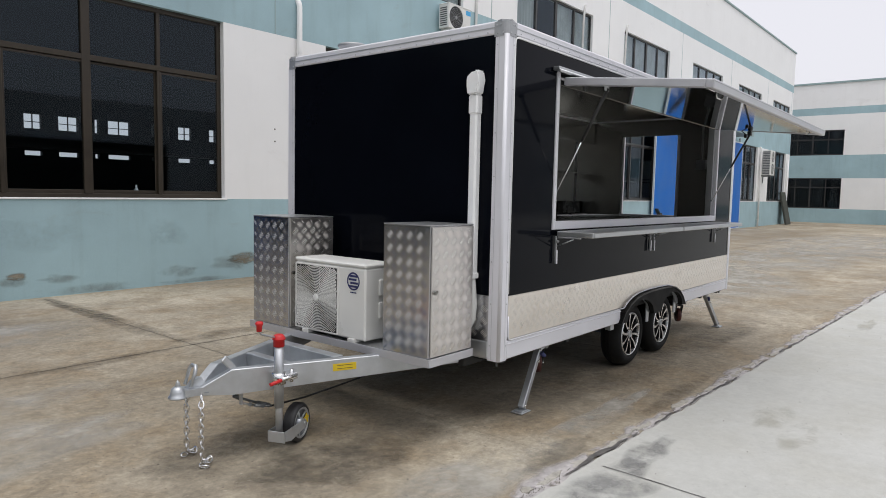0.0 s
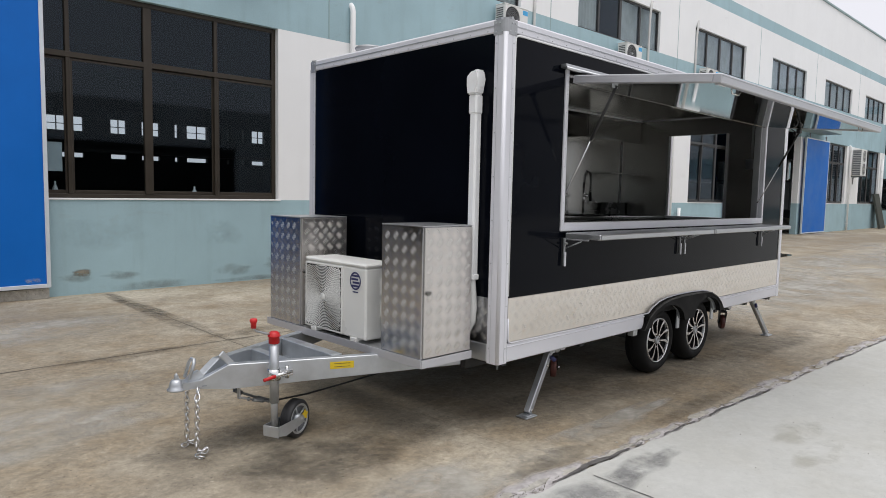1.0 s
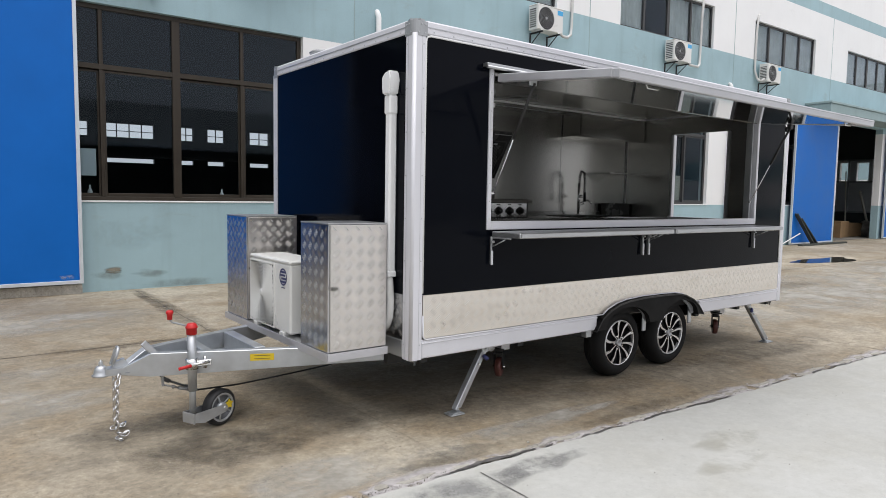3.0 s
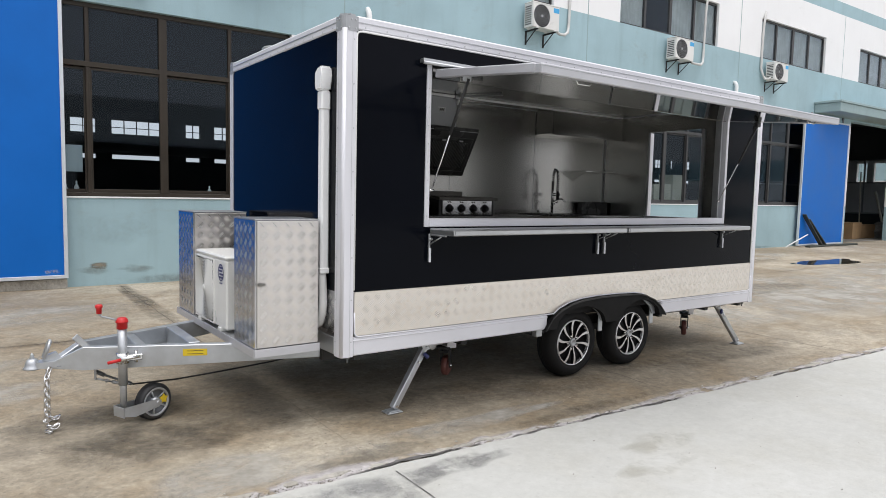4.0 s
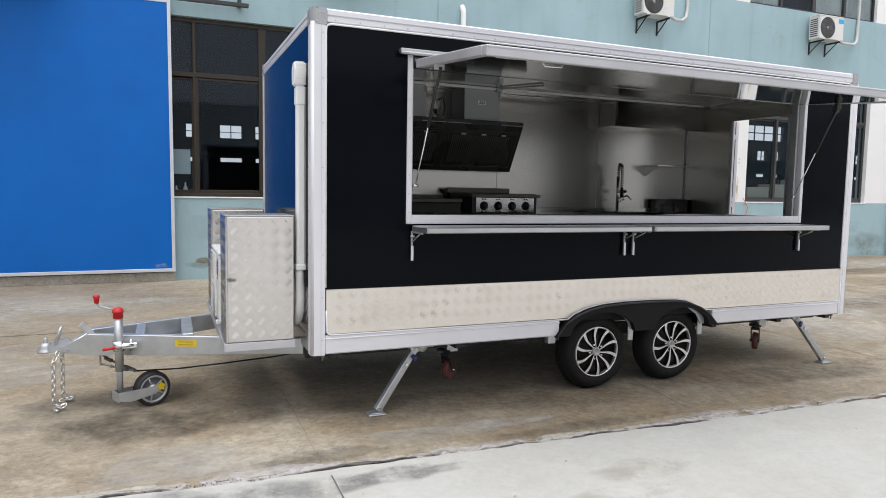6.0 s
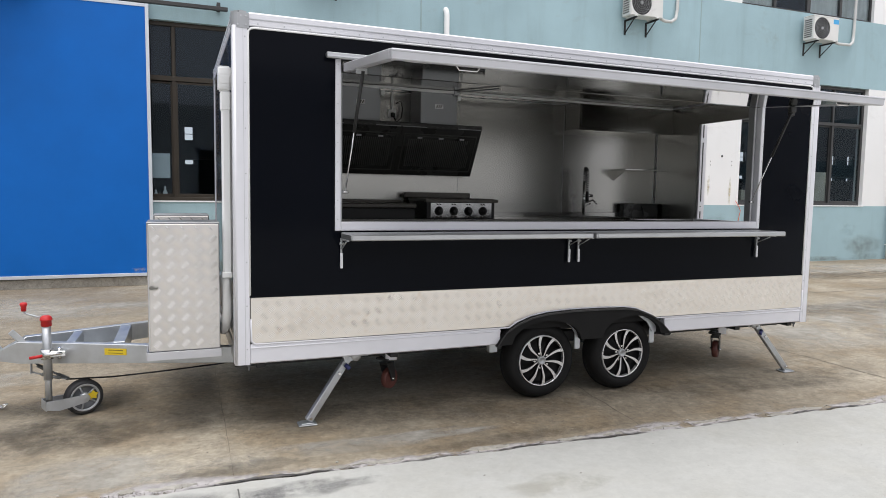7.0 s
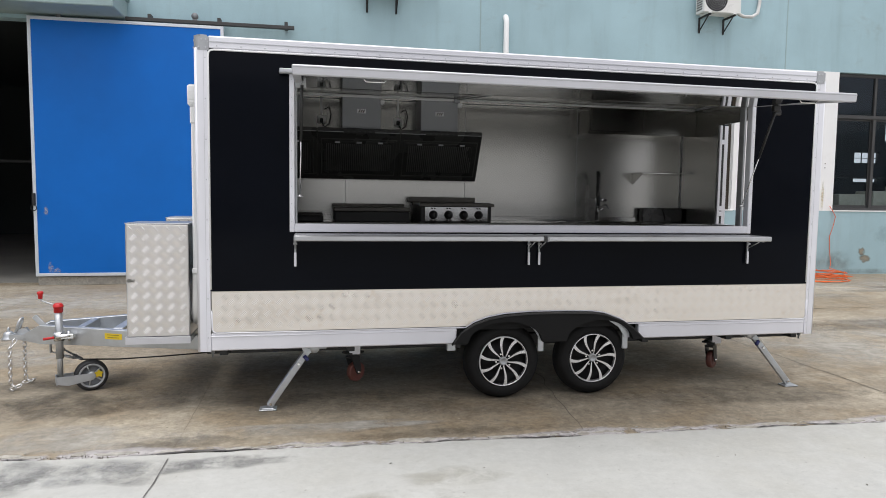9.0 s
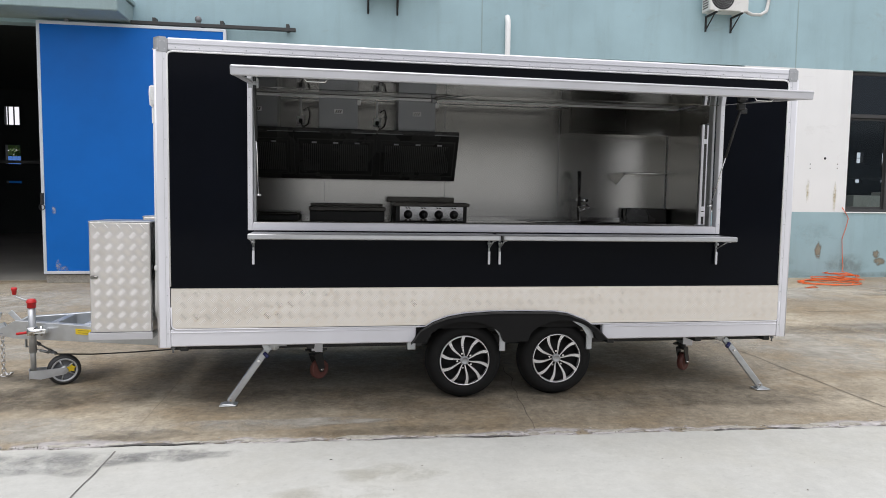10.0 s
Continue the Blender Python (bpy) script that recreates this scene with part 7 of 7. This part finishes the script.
# sockets and cords between the duct boxes
for x in (4.71, 5.53):
    s = thing("socket_outlet", (x, YB - 0.015, 2.45), "white socket outlet with black plug and cord", "socket")
    boxed("plate", (x - 0.045, x + 0.045, YB - 0.02, YB - 0.002, 2.42, 2.51), M_PVC, s, bev=0.006)
    boxed("plug", (x - 0.018, x + 0.018, YB - 0.062, YB - 0.02, 2.43, 2.475), M_DARK, s, bev=0.006)
    boxed("conduit", (x - 0.012, x + 0.012, YB - 0.016, YB - 0.002, 2.51, TZ1 - 0.088), M_PVC, s, bev=0.004)
    bm = bmesh.new()
    tube(bm, [(x, YB - 0.05, 2.44), (x + 0.03, YB - 0.07, 2.38), (x + 0.08, YB - 0.07, 2.42), (x + 0.10, YB - 0.06, 2.52), (x + 0.08, YB - 0.05, 2.60), (x + 0.03, YB - 0.04, 2.57)], 0.007, 6)
    part("cord", bm, M_CABLE, s)

# gas range with four knobs
stove = thing("gas_range", (6.05, 4.35, CT), "stainless gas range with four black knobs", "stove")
boxed("body", (5.69, 6.43, 4.10, 4.64, CT, 1.575), M_IRON, stove, bev=0.006)
bm = bmesh.new()
box(bm, 5.67, 6.45, 4.06, 4.12, 1.56, 1.592, 0.004)
box(bm, 5.69, 6.43, 4.12, 4.66, 1.575, 1.60, 0.004)
box(bm, 5.64, 6.38, 4.60, 4.64, 1.60, 1.655, 0.004)
part("griddle_plate", bm, M_GRIDDLE, stove, "dark cast plate")
bm = bmesh.new()
box(bm, 5.73, 6.39, 4.085, 4.102, CT + 0.01, 1.558, 0.003)
panel = part("control_panel", bm, M_PANEL, stove, "grey metal control panel")
for k in range(4):
    x = 5.817 + k * 0.158
    bm = bmesh.new()
    lathe(bm, [(0.0, -0.045), (0.024, -0.045), (0.031, -0.03), (0.034, -0.006), (0.045, -0.004), (0.045, 0.0)], (x, 4.085, 1.475), "y", 20)
    box(bm, x - 0.005, x + 0.005, 4.035, 4.05, 1.452, 1.498, 0.002)
    part("knob", bm, M_DARK, panel, "black knob")
    bm = bmesh.new()
    for s in (-0.015, 0.012):
        prism(bm, [(x + s - 0.014, 1.548), (x + s + 0.002, 1.548), (x + s + 0.014, 1.534), (x + s - 0.002, 1.534)], 4.082, 4.0845, "y")
    for s in (-0.02, 0.02):
        box(bm, x + s - 0.012, x + s + 0.012, 4.082, 4.0845, 1.412, 1.428)
    part("print_bar", bm, M_INK, panel)
grid_t = thing("flat_griddle", (5.2, 4.35, CT), "dark steel griddle on the worktop", "griddle")
boxed("body", (4.83, 5.58, 4.12, 4.62, CT, 1.50), M_IRON, grid_t, bev=0.006)
bm = bmesh.new()
box(bm, 4.82, 5.59, 4.10, 4.64, 1.50, 1.545, 0.008)
box(bm, 4.82, 5.59, 4.58, 4.64, 1.545, 1.575, 0.006)
part("plate", bm, M_GRIDDLE, grid_t, "dark seasoned plate")
fry = thing("fryer", (4.5, 4.35, CT), "low steel fryer with dark lid", "fryer")
boxed("body", (4.12, 4.72, 4.14, 4.62, CT, 1.455), M_IRON, fry, bev=0.006)
boxed("lid", (4.13, 4.71, 4.15, 4.61, 1.455, 1.485), M_GRIDDLE, fry, bev=0.01)

# sink, tap, shelf, cabinet, box
sink = thing("sink", (7.7, 4.36, CT), "double stainless sink set in the worktop", "sink")
for a, b in ((7.20, 7.66), (7.70, 8.12)):
    bm = bmesh.new()
    for d in ((a, b, 4.12, 4.135), (a, b, 4.545, 4.56), (a, a + 0.015, 4.135, 4.545), (b - 0.015, b, 4.135, 4.545)):
        box(bm, *d, CT, CT + 0.012, 0.002)
    box(bm, a + 0.015, b - 0.015, 4.135, 4.545, CT + 0.001, CT + 0.003)
    part("bowl", bm, M_MIRROR, sink)
tap = thing("spray_tap", (7.825, 4.60, CT), "tall chrome pre-rinse tap with black spray hose", "tap")
bm = bmesh.new()
TXc, TYc = 7.825, 4.60
rod(bm, (TXc, TYc, CT), (TXc, TYc, CT + 0.02), 0.032, 16)
rod(bm, (TXc, TYc, CT + 0.02), (TXc, TYc, CT + 0.42), 0.017, 12)
tube(bm, [(TXc, TYc, CT + 0.16), (TXc + 0.06, TYc - 0.10, CT + 0.20), (TXc + 0.07, TYc - 0.16, CT + 0.16)], 0.010, 8)
rod(bm, (TXc - 0.03, TYc - 0.02, CT + 0.25), (TXc + 0.10, TYc - 0.02, CT + 0.25), 0.019, 10)
rod(bm, (TXc - 0.03, TYc, CT + 0.10), (TXc + 0.08, TYc - 0.02, CT + 0.16), 0.008, 8)
part("column", bm, M_CHROME, tap)
bm = bmesh.new()
pts = []
base = [Vector((TXc, TYc, CT + 0.36)), Vector((TXc - 0.005, TYc - 0.01, CT + 0.50)), Vector((TXc - 0.022, TYc - 0.06, CT + 0.57)), Vector((TXc - 0.042, TYc - 0.12, CT + 0.54)), Vector((TXc - 0.048, TYc - 0.14, CT + 0.44)), Vector((TXc - 0.042, TYc - 0.13, CT + 0.30))]
for i in range(len(base) - 1):
    for k in range(40):
        c = base[i].lerp(base[i + 1], k / 40)
        a = (i * 40 + k) * 0.9
        pts.append(c + Vector((0.018 * math.cos(a), 0.014 * math.sin(a), 0.006 * math.sin(a))))
tube(bm, pts, 0.0052, 5)
rod(bm, base[-1], base[-1] - Vector((0.005, 0.01, 0.12)), 0.016, 10, 0.022)
part("spray_hose", bm, M_DARK, tap, "black coiled spray hose")
shelf = thing("wall_shelf", (8.55, 4.55, 1.96), "stainless wall shelf on triangular brackets", "shelf")
boxed("board", (8.32, XE - 0.005, 4.50, YB - 0.006, 1.955, 1.975), M_STEEL, shelf, bev=0.003)
for x in (8.33,):
    bm = bmesh.new()
    prism(bm, [(4.505, 1.955), (YB - 0.006, 1.955), (YB - 0.006, 1.838)], x - 0.004, x + 0.004, "x")
    part("bracket", bm, M_STEELV, shelf)
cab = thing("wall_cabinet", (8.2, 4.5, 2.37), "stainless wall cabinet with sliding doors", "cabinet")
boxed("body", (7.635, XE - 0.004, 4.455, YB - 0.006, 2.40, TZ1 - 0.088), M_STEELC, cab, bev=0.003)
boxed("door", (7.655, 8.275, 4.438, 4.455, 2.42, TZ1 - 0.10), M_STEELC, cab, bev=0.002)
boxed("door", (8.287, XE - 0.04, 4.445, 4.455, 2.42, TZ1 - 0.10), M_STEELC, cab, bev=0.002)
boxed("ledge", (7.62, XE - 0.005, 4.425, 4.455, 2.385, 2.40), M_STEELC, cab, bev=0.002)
blk = thing("drain_box", (8.55, 4.5, CT), "low black steel bin on the worktop", "bin")
bm = bmesh.new()
box(bm, 8.42, XE - 0.03, 4.63, YB - 0.024, CT, 1.565, 0.006)
part("body", bm, M_HOOD, blk)
bm = bmesh.new()
tube(bm, [(8.66, 4.625, 1.555), (8.69, 4.62, 1.50), (8.70, 4.62, 1.42)], 0.005, 6)
part("cord", bm, M_CABLE, blk)
# white cable trunking under the ceiling along the back wall
rails = thing("cable_trunking", (6.4, 4.5, 2.66), "white cable trunking under the trailer ceiling", "trunking")
boxed("channel", (3.9, 6.10, 4.39, 4.415, 2.665, TZ1 - 0.088), M_PVC, rails, bev=0.003)
boxed("channel", (6.16, XE - 0.06, 4.40, 4.43, 2.672, TZ1 - 0.088), M_PVC, rails, bev=0.003)
boxed("joint_box", (6.08, 6.14, 4.375, 4.425, 2.65, TZ1 - 0.088), M_CHIMNEY, rails, bev=0.003)
bm = bmesh.new()
bar(bm, (6.12, 4.39, 2.682), (6.40, 3.98, 2.682), 0.012, 0.03)
part("branch", bm, M_CHIMNEY, rails)
for x in (5.325, 6.145):
    boxed("trunking_clip", (x - 0.02, x + 0.02, 4.385, 4.425, 2.60, 2.648), M_PVC, rails, "white cable clip", 0.004)
box_sw = thing("switch_box", (XE - 0.02, 2.95, 2.0), "small grey switch box with conduit on the end wall", "switch")
boxed("box", (XE - 0.05, XE - 0.002, 2.86, 2.98, 2.02, 2.14), M_CHIMNEY, box_sw)
boxed("conduit", (XE - 0.02, XE - 0.002, 2.91, 2.93, 2.14, 2.68), M_CHIMNEY, box_sw, bev=0.002)

# ---- loose things about the yard ----
CABLE = [(2.66, CY - 0.08, 0.235), (2.95, CY - 0.06, 0.222), (3.3, CY - 0.03, 0.228), (3.7, CY - 0.01, 0.245), (4.1, CY - 0.02, 0.29), (4.6, CY - 0.02, 0.40), (5.0, CY - 0.02, 0.47)]
bm = bmesh.new()
tube(bm, CABLE, 0.007, 6)
solid("brake_cable", bm, M_CABLE, "black brake cable hanging under the drawbar", "cable")
bm = bmesh.new()
rnd = random.Random(8)
pts = [(16.07, 10.58, 1.56), (16.16, 10.56, 1.42), (16.22, 10.56, 1.32), (16.17, 10.56, 1.1), (16.10, 10.57, 0.87), (16.13, 10.57, 0.5), (16.14, 10.54, 0.24), (16.0, 10.4, 0.16)]
for k in range(130):
    # loose loops, thrown in three overlapping coils
    coil = k // 44
    a = k * 0.52 + 0.5 * math.sin(k * 0.31)
    r = 0.20 + 0.16 * rnd.random() + 0.08 * coil
    cx, cy = ((15.75, 10.1), (15.45, 9.85), (15.1, 9.65))[min(coil, 2)]
    pts.append((cx + r * 1.35 * math.cos(a), cy + r * 0.9 * math.sin(a), 0.012 + 0.16 * rnd.random() * max(0.0, 0.5 - r) + 0.05 * (1 + math.sin(a * 0.5)) * (2 - coil) * 0.6))
pts += [(14.7, 9.5, 0.012), (14.4, 9.15, 0.012), (13.96, 8.86, 0.012), (14.3, 8.95, 0.012)]
tube(bm, pts, 0.0075, 6)
solid("extension_cable", bm, M_ORANGE, "tangled orange extension cable by the wall", "cable")
# leaning boards by the blue door
for k, (a, b, w) in enumerate((((26.95, 10.15, 0.02), (25.98, 10.36, 1.15), 0.16), ((27.15, 10.10, 0.02), (26.2, 10.30, 0.98), 0.14))):
    bm = bmesh.new()
    a, b = Vector(a), Vector(b)
    q = (b - a).to_track_quat("Z", "Y").to_matrix().to_4x4()
    box(bm, -w / 2, w / 2, -0.02, 0.02, 0, (b - a).length, 0.004, m=Matrix.Translation(a) @ q)
    solid("board", bm, M_PLANK, "dark weathered board leaning by the blue door", "board", "leaning boards")
bm = bmesh.new()
rod(bm, (26.0, 10.2, 0.44), (24.75, 10.3, 0.03), 0.022, 8)
solid("pole", bm, M_PVC, "white plastic pole lying against the boards", "pole")
bm = bmesh.new()
box(bm, 25.7, 29.4, 9.95, 10.12, 0.0, 0.06, 0.01)
solid("timber", bm, M_PLANK, "dark timber lying on the ground", "timber")
bm = bmesh.new()
box(bm, 46.4, 47.5, -0.06, 0.06, 0, 2.1, 0.01, m=Matrix.Translation((0, 10.1, 0)) @ Matrix.Rotation(radians(-12), 4, "X"))
solid("board", bm, M_PLANK, "large dark board leaning on the wall", "board", "leaning boards")


def carton(x, y, w, d, h, turn=0):
    c = bmesh.new()
    box(c, -w / 2, w / 2, -d / 2, d / 2, 0, h, 0.01, m=Matrix.Translation((x, y, 0.012)) @ Matrix.Rotation(radians(turn), 4, "Z"))
    box(c, -0.03, 0.03, -d / 2 - 0.002, d / 2 + 0.002, h, h + 0.003, 0, m=Matrix.Translation((x, y, 0.012)) @ Matrix.Rotation(radians(turn), 4, "Z"))
    return solid("carton", c, M_CARD, "brown cardboard carton on the hall floor", "carton", "cartons")


carton(33.4, 12.1, 1.3, 0.8, 0.72, 8)
carton(34.8, 12.2, 1.2, 0.8, 0.62, -5)
carton(36.9, 12.5, 0.7, 0.6, 0.55, 12)
carton(31.9, 12.6, 1.0, 0.8, 0.5, 4)
for x, y, s in ((35.9, 11.8, 0.62), (36.5, 11.9, 0.45)):
    bm = bmesh.new()
    out = bmesh.ops.create_icosphere(bm, subdivisions=4, radius=s * 0.7)
    for v in bm.verts:
        k = 1 + 0.30 * noise.noise(v.co * 3.1 + Vector((x, y, 0))) + 0.10 * noise.noise(v.co * 9 + Vector((x, y, 3)))
        v.co = Vector((x + v.co.x * k * 1.2, y + v.co.y * k, max(0.013, s * 0.45 + v.co.z * k)))
    solid("sack", bm, M_SACK, "pale grey slumped plastic sack on the hall floor", "sack", "sacks")
bm = bmesh.new()
box(bm, 37.6, 38.1, 12.0, 12.4, 0.012, 0.62, 0.02)
solid("crate", bm, M_YELLOW, "small yellow crate on the hall floor", "crate")
# partition with a barred window inside the hall
part_w = thing("wall_partition", (43.3, 15.5, 0), "dark partition wall with a barred window", "wall", kind="structure")
bm = bmesh.new()
for a, b, c, d in ((10.9, 14.1, 0.012, 5.9), (18.6, 27.0, 0.012, 5.9), (14.1, 18.6, 0.012, 1.0), (14.1, 18.6, 4.0, 5.9)):
    box(bm, 43.25, 43.35, a, b, c, d)
bmesh.ops.remove_doubles(bm, verts=bm.verts, dist=0.001)
part("wall_panel", bm, M_HALL, part_w)
bm = bmesh.new()
for a, b, c, d in ((14.1, 18.6, 2.70, 2.79), (14.1, 18.6, 3.95, 4.02), (14.1, 18.6, 0.98, 1.06), (14.06, 14.15, 1.0, 4.0), (15.55, 15.64, 1.0, 4.0), (17.05, 17.14, 1.0, 4.0), (18.55, 18.62, 1.0, 4.0)):
    box(bm, 43.20, 43.25, a, b, c, d)
part("window_bars", bm, M_CAP, part_w, "grey window bars")
for k, (a, b, r) in enumerate((((38.2, 13.6, 0.02), (39.9, 14.4, 3.2), 0.03), ((41.2, 13.6, 0.02), (41.3, 14.2, 2.2), 0.06))):
    bm = bmesh.new()
    rod(bm, a, b, r, 8)
    solid("pole", bm, M_CARDPALE, "pale wooden pole leaning inside the hall", "pole", "leaning poles")
# sheet of paper and bottles on the sill of the near window
bm = bmesh.new()
box(bm, 2.90, 3.26, WALL_Y + 0.178, WALL_Y + 0.183, 1.86, 2.29)
solid("paper_sheet", bm, M_PAPER, "pale paper sheet taped inside the window", "paper")
for x, h in ((3.02, 0.20), (3.17, 0.26), (5.3, 0.22)):
    bm = bmesh.new()
    lathe(bm, [(0.0, 0.0), (0.035, 0.0), (0.037, 0.02), (0.037, h * 0.6), (0.014, h * 0.8), (0.014, h), (0.0, h)], (x, WALL_Y + 0.24, Z_SILL), "z", 14)
    solid("bottle", bm, M_PVC, "pale plastic bottle on the window ledge", "bottle", "bottles")
# soft grime at the foot of the blue wall
def wall_stain(x, z, w, h, mat, seed, y=None, label="soft brown grime on the blue wall"):
    bm = bmesh.new()
    fade = bm.loops.layers.float_color.new("fade")
    rings = []
    for q in range(4):
        ring = []
        for k in range(28):
            a = 2 * math.pi * k / 28
            r = (1 + 0.4 * noise.noise((math.cos(a) * 1.7 + seed, math.sin(a) * 1.7, seed))) * (q + 0.05) / 3
            ring.append(bm.verts.new((x + w * r * math.cos(a), WALL_Y - 0.0035 if y is None else y, max(0.012, z + h * r * math.sin(a)))))
        rings.append(ring)
    level = (1.0, 0.95, 0.7, 0.0)
    for q in range(3):
        for k in range(28):
            n = (k + 1) % 28
            f = bm.faces.new((rings[q][k], rings[q + 1][k], rings[q + 1][n], rings[q][n]))
            for loop, s in zip(f.loops, (q, q + 1, q + 1, q)):
                loop[fade] = (level[s], level[s], level[s], 1)
    solid("wall_stain", bm, mat, label, "wall stain", kind="structure")


rnd = random.Random(21)
STAINS = [(7.0, 0.30, 0.5, 0.14), (5.9, 0.22, 0.4, 0.10), (3.35, 0.26, 0.22, 0.07), (4.0, 0.26, 0.3, 0.07), (1.0, 0.12, 1.2, 0.12), (14.5, 0.35, 0.5, 0.22), (16.2, 0.3, 0.6, 0.25), (20.6, 0.4, 0.8, 0.3)]
for k, (x, z, w, h) in enumerate(STAINS):
    wall_stain(x, z, w, h, M_GRIME, 1.9 * k + 0.7)
for k in range(14):
    wall_stain(-4 + 2.1 * k + rnd.uniform(-0.5, 0.5), 0.03, rnd.uniform(0.7, 1.4), rnd.uniform(0.06, 0.16), M_GRIME, 3.1 * k + 11)
for k in range(9):
    wall_stain(3.2 + 2.4 * k + rnd.uniform(-0.6, 0.6), rnd.uniform(0.5, 1.0), rnd.uniform(0.3, 0.7), rnd.uniform(0.15, 0.35), M_BLOOM, 2.3 * k + 31)
for k, (x, z, w, h) in enumerate(((-0.06, 0.33, 0.05, 0.12), (0.05, 0.27, 0.10, 0.05), (-0.1, 1.35, 0.04, 0.08), (2.75, 0.28, 0.12, 0.04))):
    wall_stain(x, z, w, h, M_SCUFF, 5.3 * k + 2, 10.4165, "pale scuff on the blue door")
# peeled render near the foot of the wall
for x, z, w, h, k in ((7.15, 0.36, 0.34, 0.11, 1.0), (3.45, 0.33, 0.16, 0.06, 4.0), (15.55, 0.60, 0.09, 0.20, 6.0), (17.0, 0.52, 0.11, 0.10, 7.0), (17.1, 0.36, 0.16, 0.11, 9.0)):
    wall_stain(x, z, w, h, M_PEEL, k, label="brown patch of peeled render")


# stacked cartons on a bench behind the third window
bench = thing("packing_bench", (18.6, 11.6, 0), "dark packing bench inside the hall window", "bench")
boxed("top", (16.6, 20.4, 11.2, 12.0, 1.45, 1.50), M_HALLFLOOR, bench)
for x in (16.7, 20.3):
    boxed("leg", (x - 0.04, x + 0.04, 11.3, 11.9, 0.012, 1.45), M_GREYFRAME, bench)
for x, w, h, t in ((18.1, 0.8, 0.42, 6), (18.95, 0.75, 0.55, -5), (19.7, 0.65, 0.85, 4), (17.2, 0.8, 0.34, 3)):
    bm = bmesh.new()
    box(bm, -w / 2, w / 2, -0.25, 0.25, 0, h, 0.01, m=Matrix.Translation((x, 11.42, 1.501)) @ Matrix.Rotation(radians(t), 4, "Z"))
    solid("carton", bm, M_CARDPALE, "pale cardboard carton on the packing bench", "carton", "cartons on the bench")

# bolt holes and rust marks on the white pier
for k, (x, z, r) in enumerate(((15.60, 2.63, 0.028), (15.25, 2.50, 0.012), (15.25, 2.41, 0.012), (15.91, 2.51, 0.012), (15.91, 2.42, 0.012), (7.86, 2.78, 0.015), (7.86, 2.55, 0.015))):
    bm = bmesh.new()
    lathe(bm, [(0.0, -0.006), (r * 0.7, -0.006), (r, -0.003), (r, 0.01)], (x, WALL_Y, z), "y", 14)
    solid("bolt_hole", bm, M_DARK, "small dark bolt hole in the white pier", "bolt hole", "bolt holes")
for x, z, h in ((15.22, 1.93, 0.26), (15.88, 1.82, 0.34)):
    wall_stain(x, z, 0.045, h, M_RUST, x, label="faint rust run on the white pier")

# bolts hanging below the trailer's corners
for x in (3.87, 8.9):
    bm = bmesh.new()
    rod(bm, (x, 2.60, 0.43), (x, 2.60, 0.50), 0.007, 8)
    lathe(bm, [(0.0, -0.01), (0.014, -0.01), (0.016, 0.0), (0.014, 0.012), (0.0, 0.012)], (x, 2.60, 0.468), "z", 10)
    part("corner_bolt", bm, M_GALVD, trailer)

# the trailer stands a little askew to the wall, its nose slightly up; drawbar, jockey wheel and legs level it on the ground
STAND = Matrix.Translation((6.4, TY0, 0.9)) @ Matrix.Rotation(radians(0.5), 4, "Z") @ Matrix.Rotation(radians(0.2), 4, "Y") @ Matrix.Translation((-6.4, -TY0, -0.9))
ABOARD = {"food_trailer", "worktop", "base_cabinet", "serving_counter", "range_hood", "socket_outlet", "gas_range", "flat_griddle", "fryer", "sink", "spray_tap", "wall_shelf", "wall_cabinet", "drain_box", "cable_trunking", "switch_box", "gas_locker", "line_duct"}
for ob in list(scene.collection.objects):
    if ob.parent is None and (ob.name.split(".")[0] in ABOARD or ob in (front_unit, duct_hose)):
        ob.matrix_basis = STAND @ ob.matrix_basis
    elif ob.parent is trailer and ob.name.split(".")[0] in ("drawbar", "jockey_wheel", "stabiliser_leg"):
        ob.matrix_basis = STAND.inverted() @ ob.matrix_basis
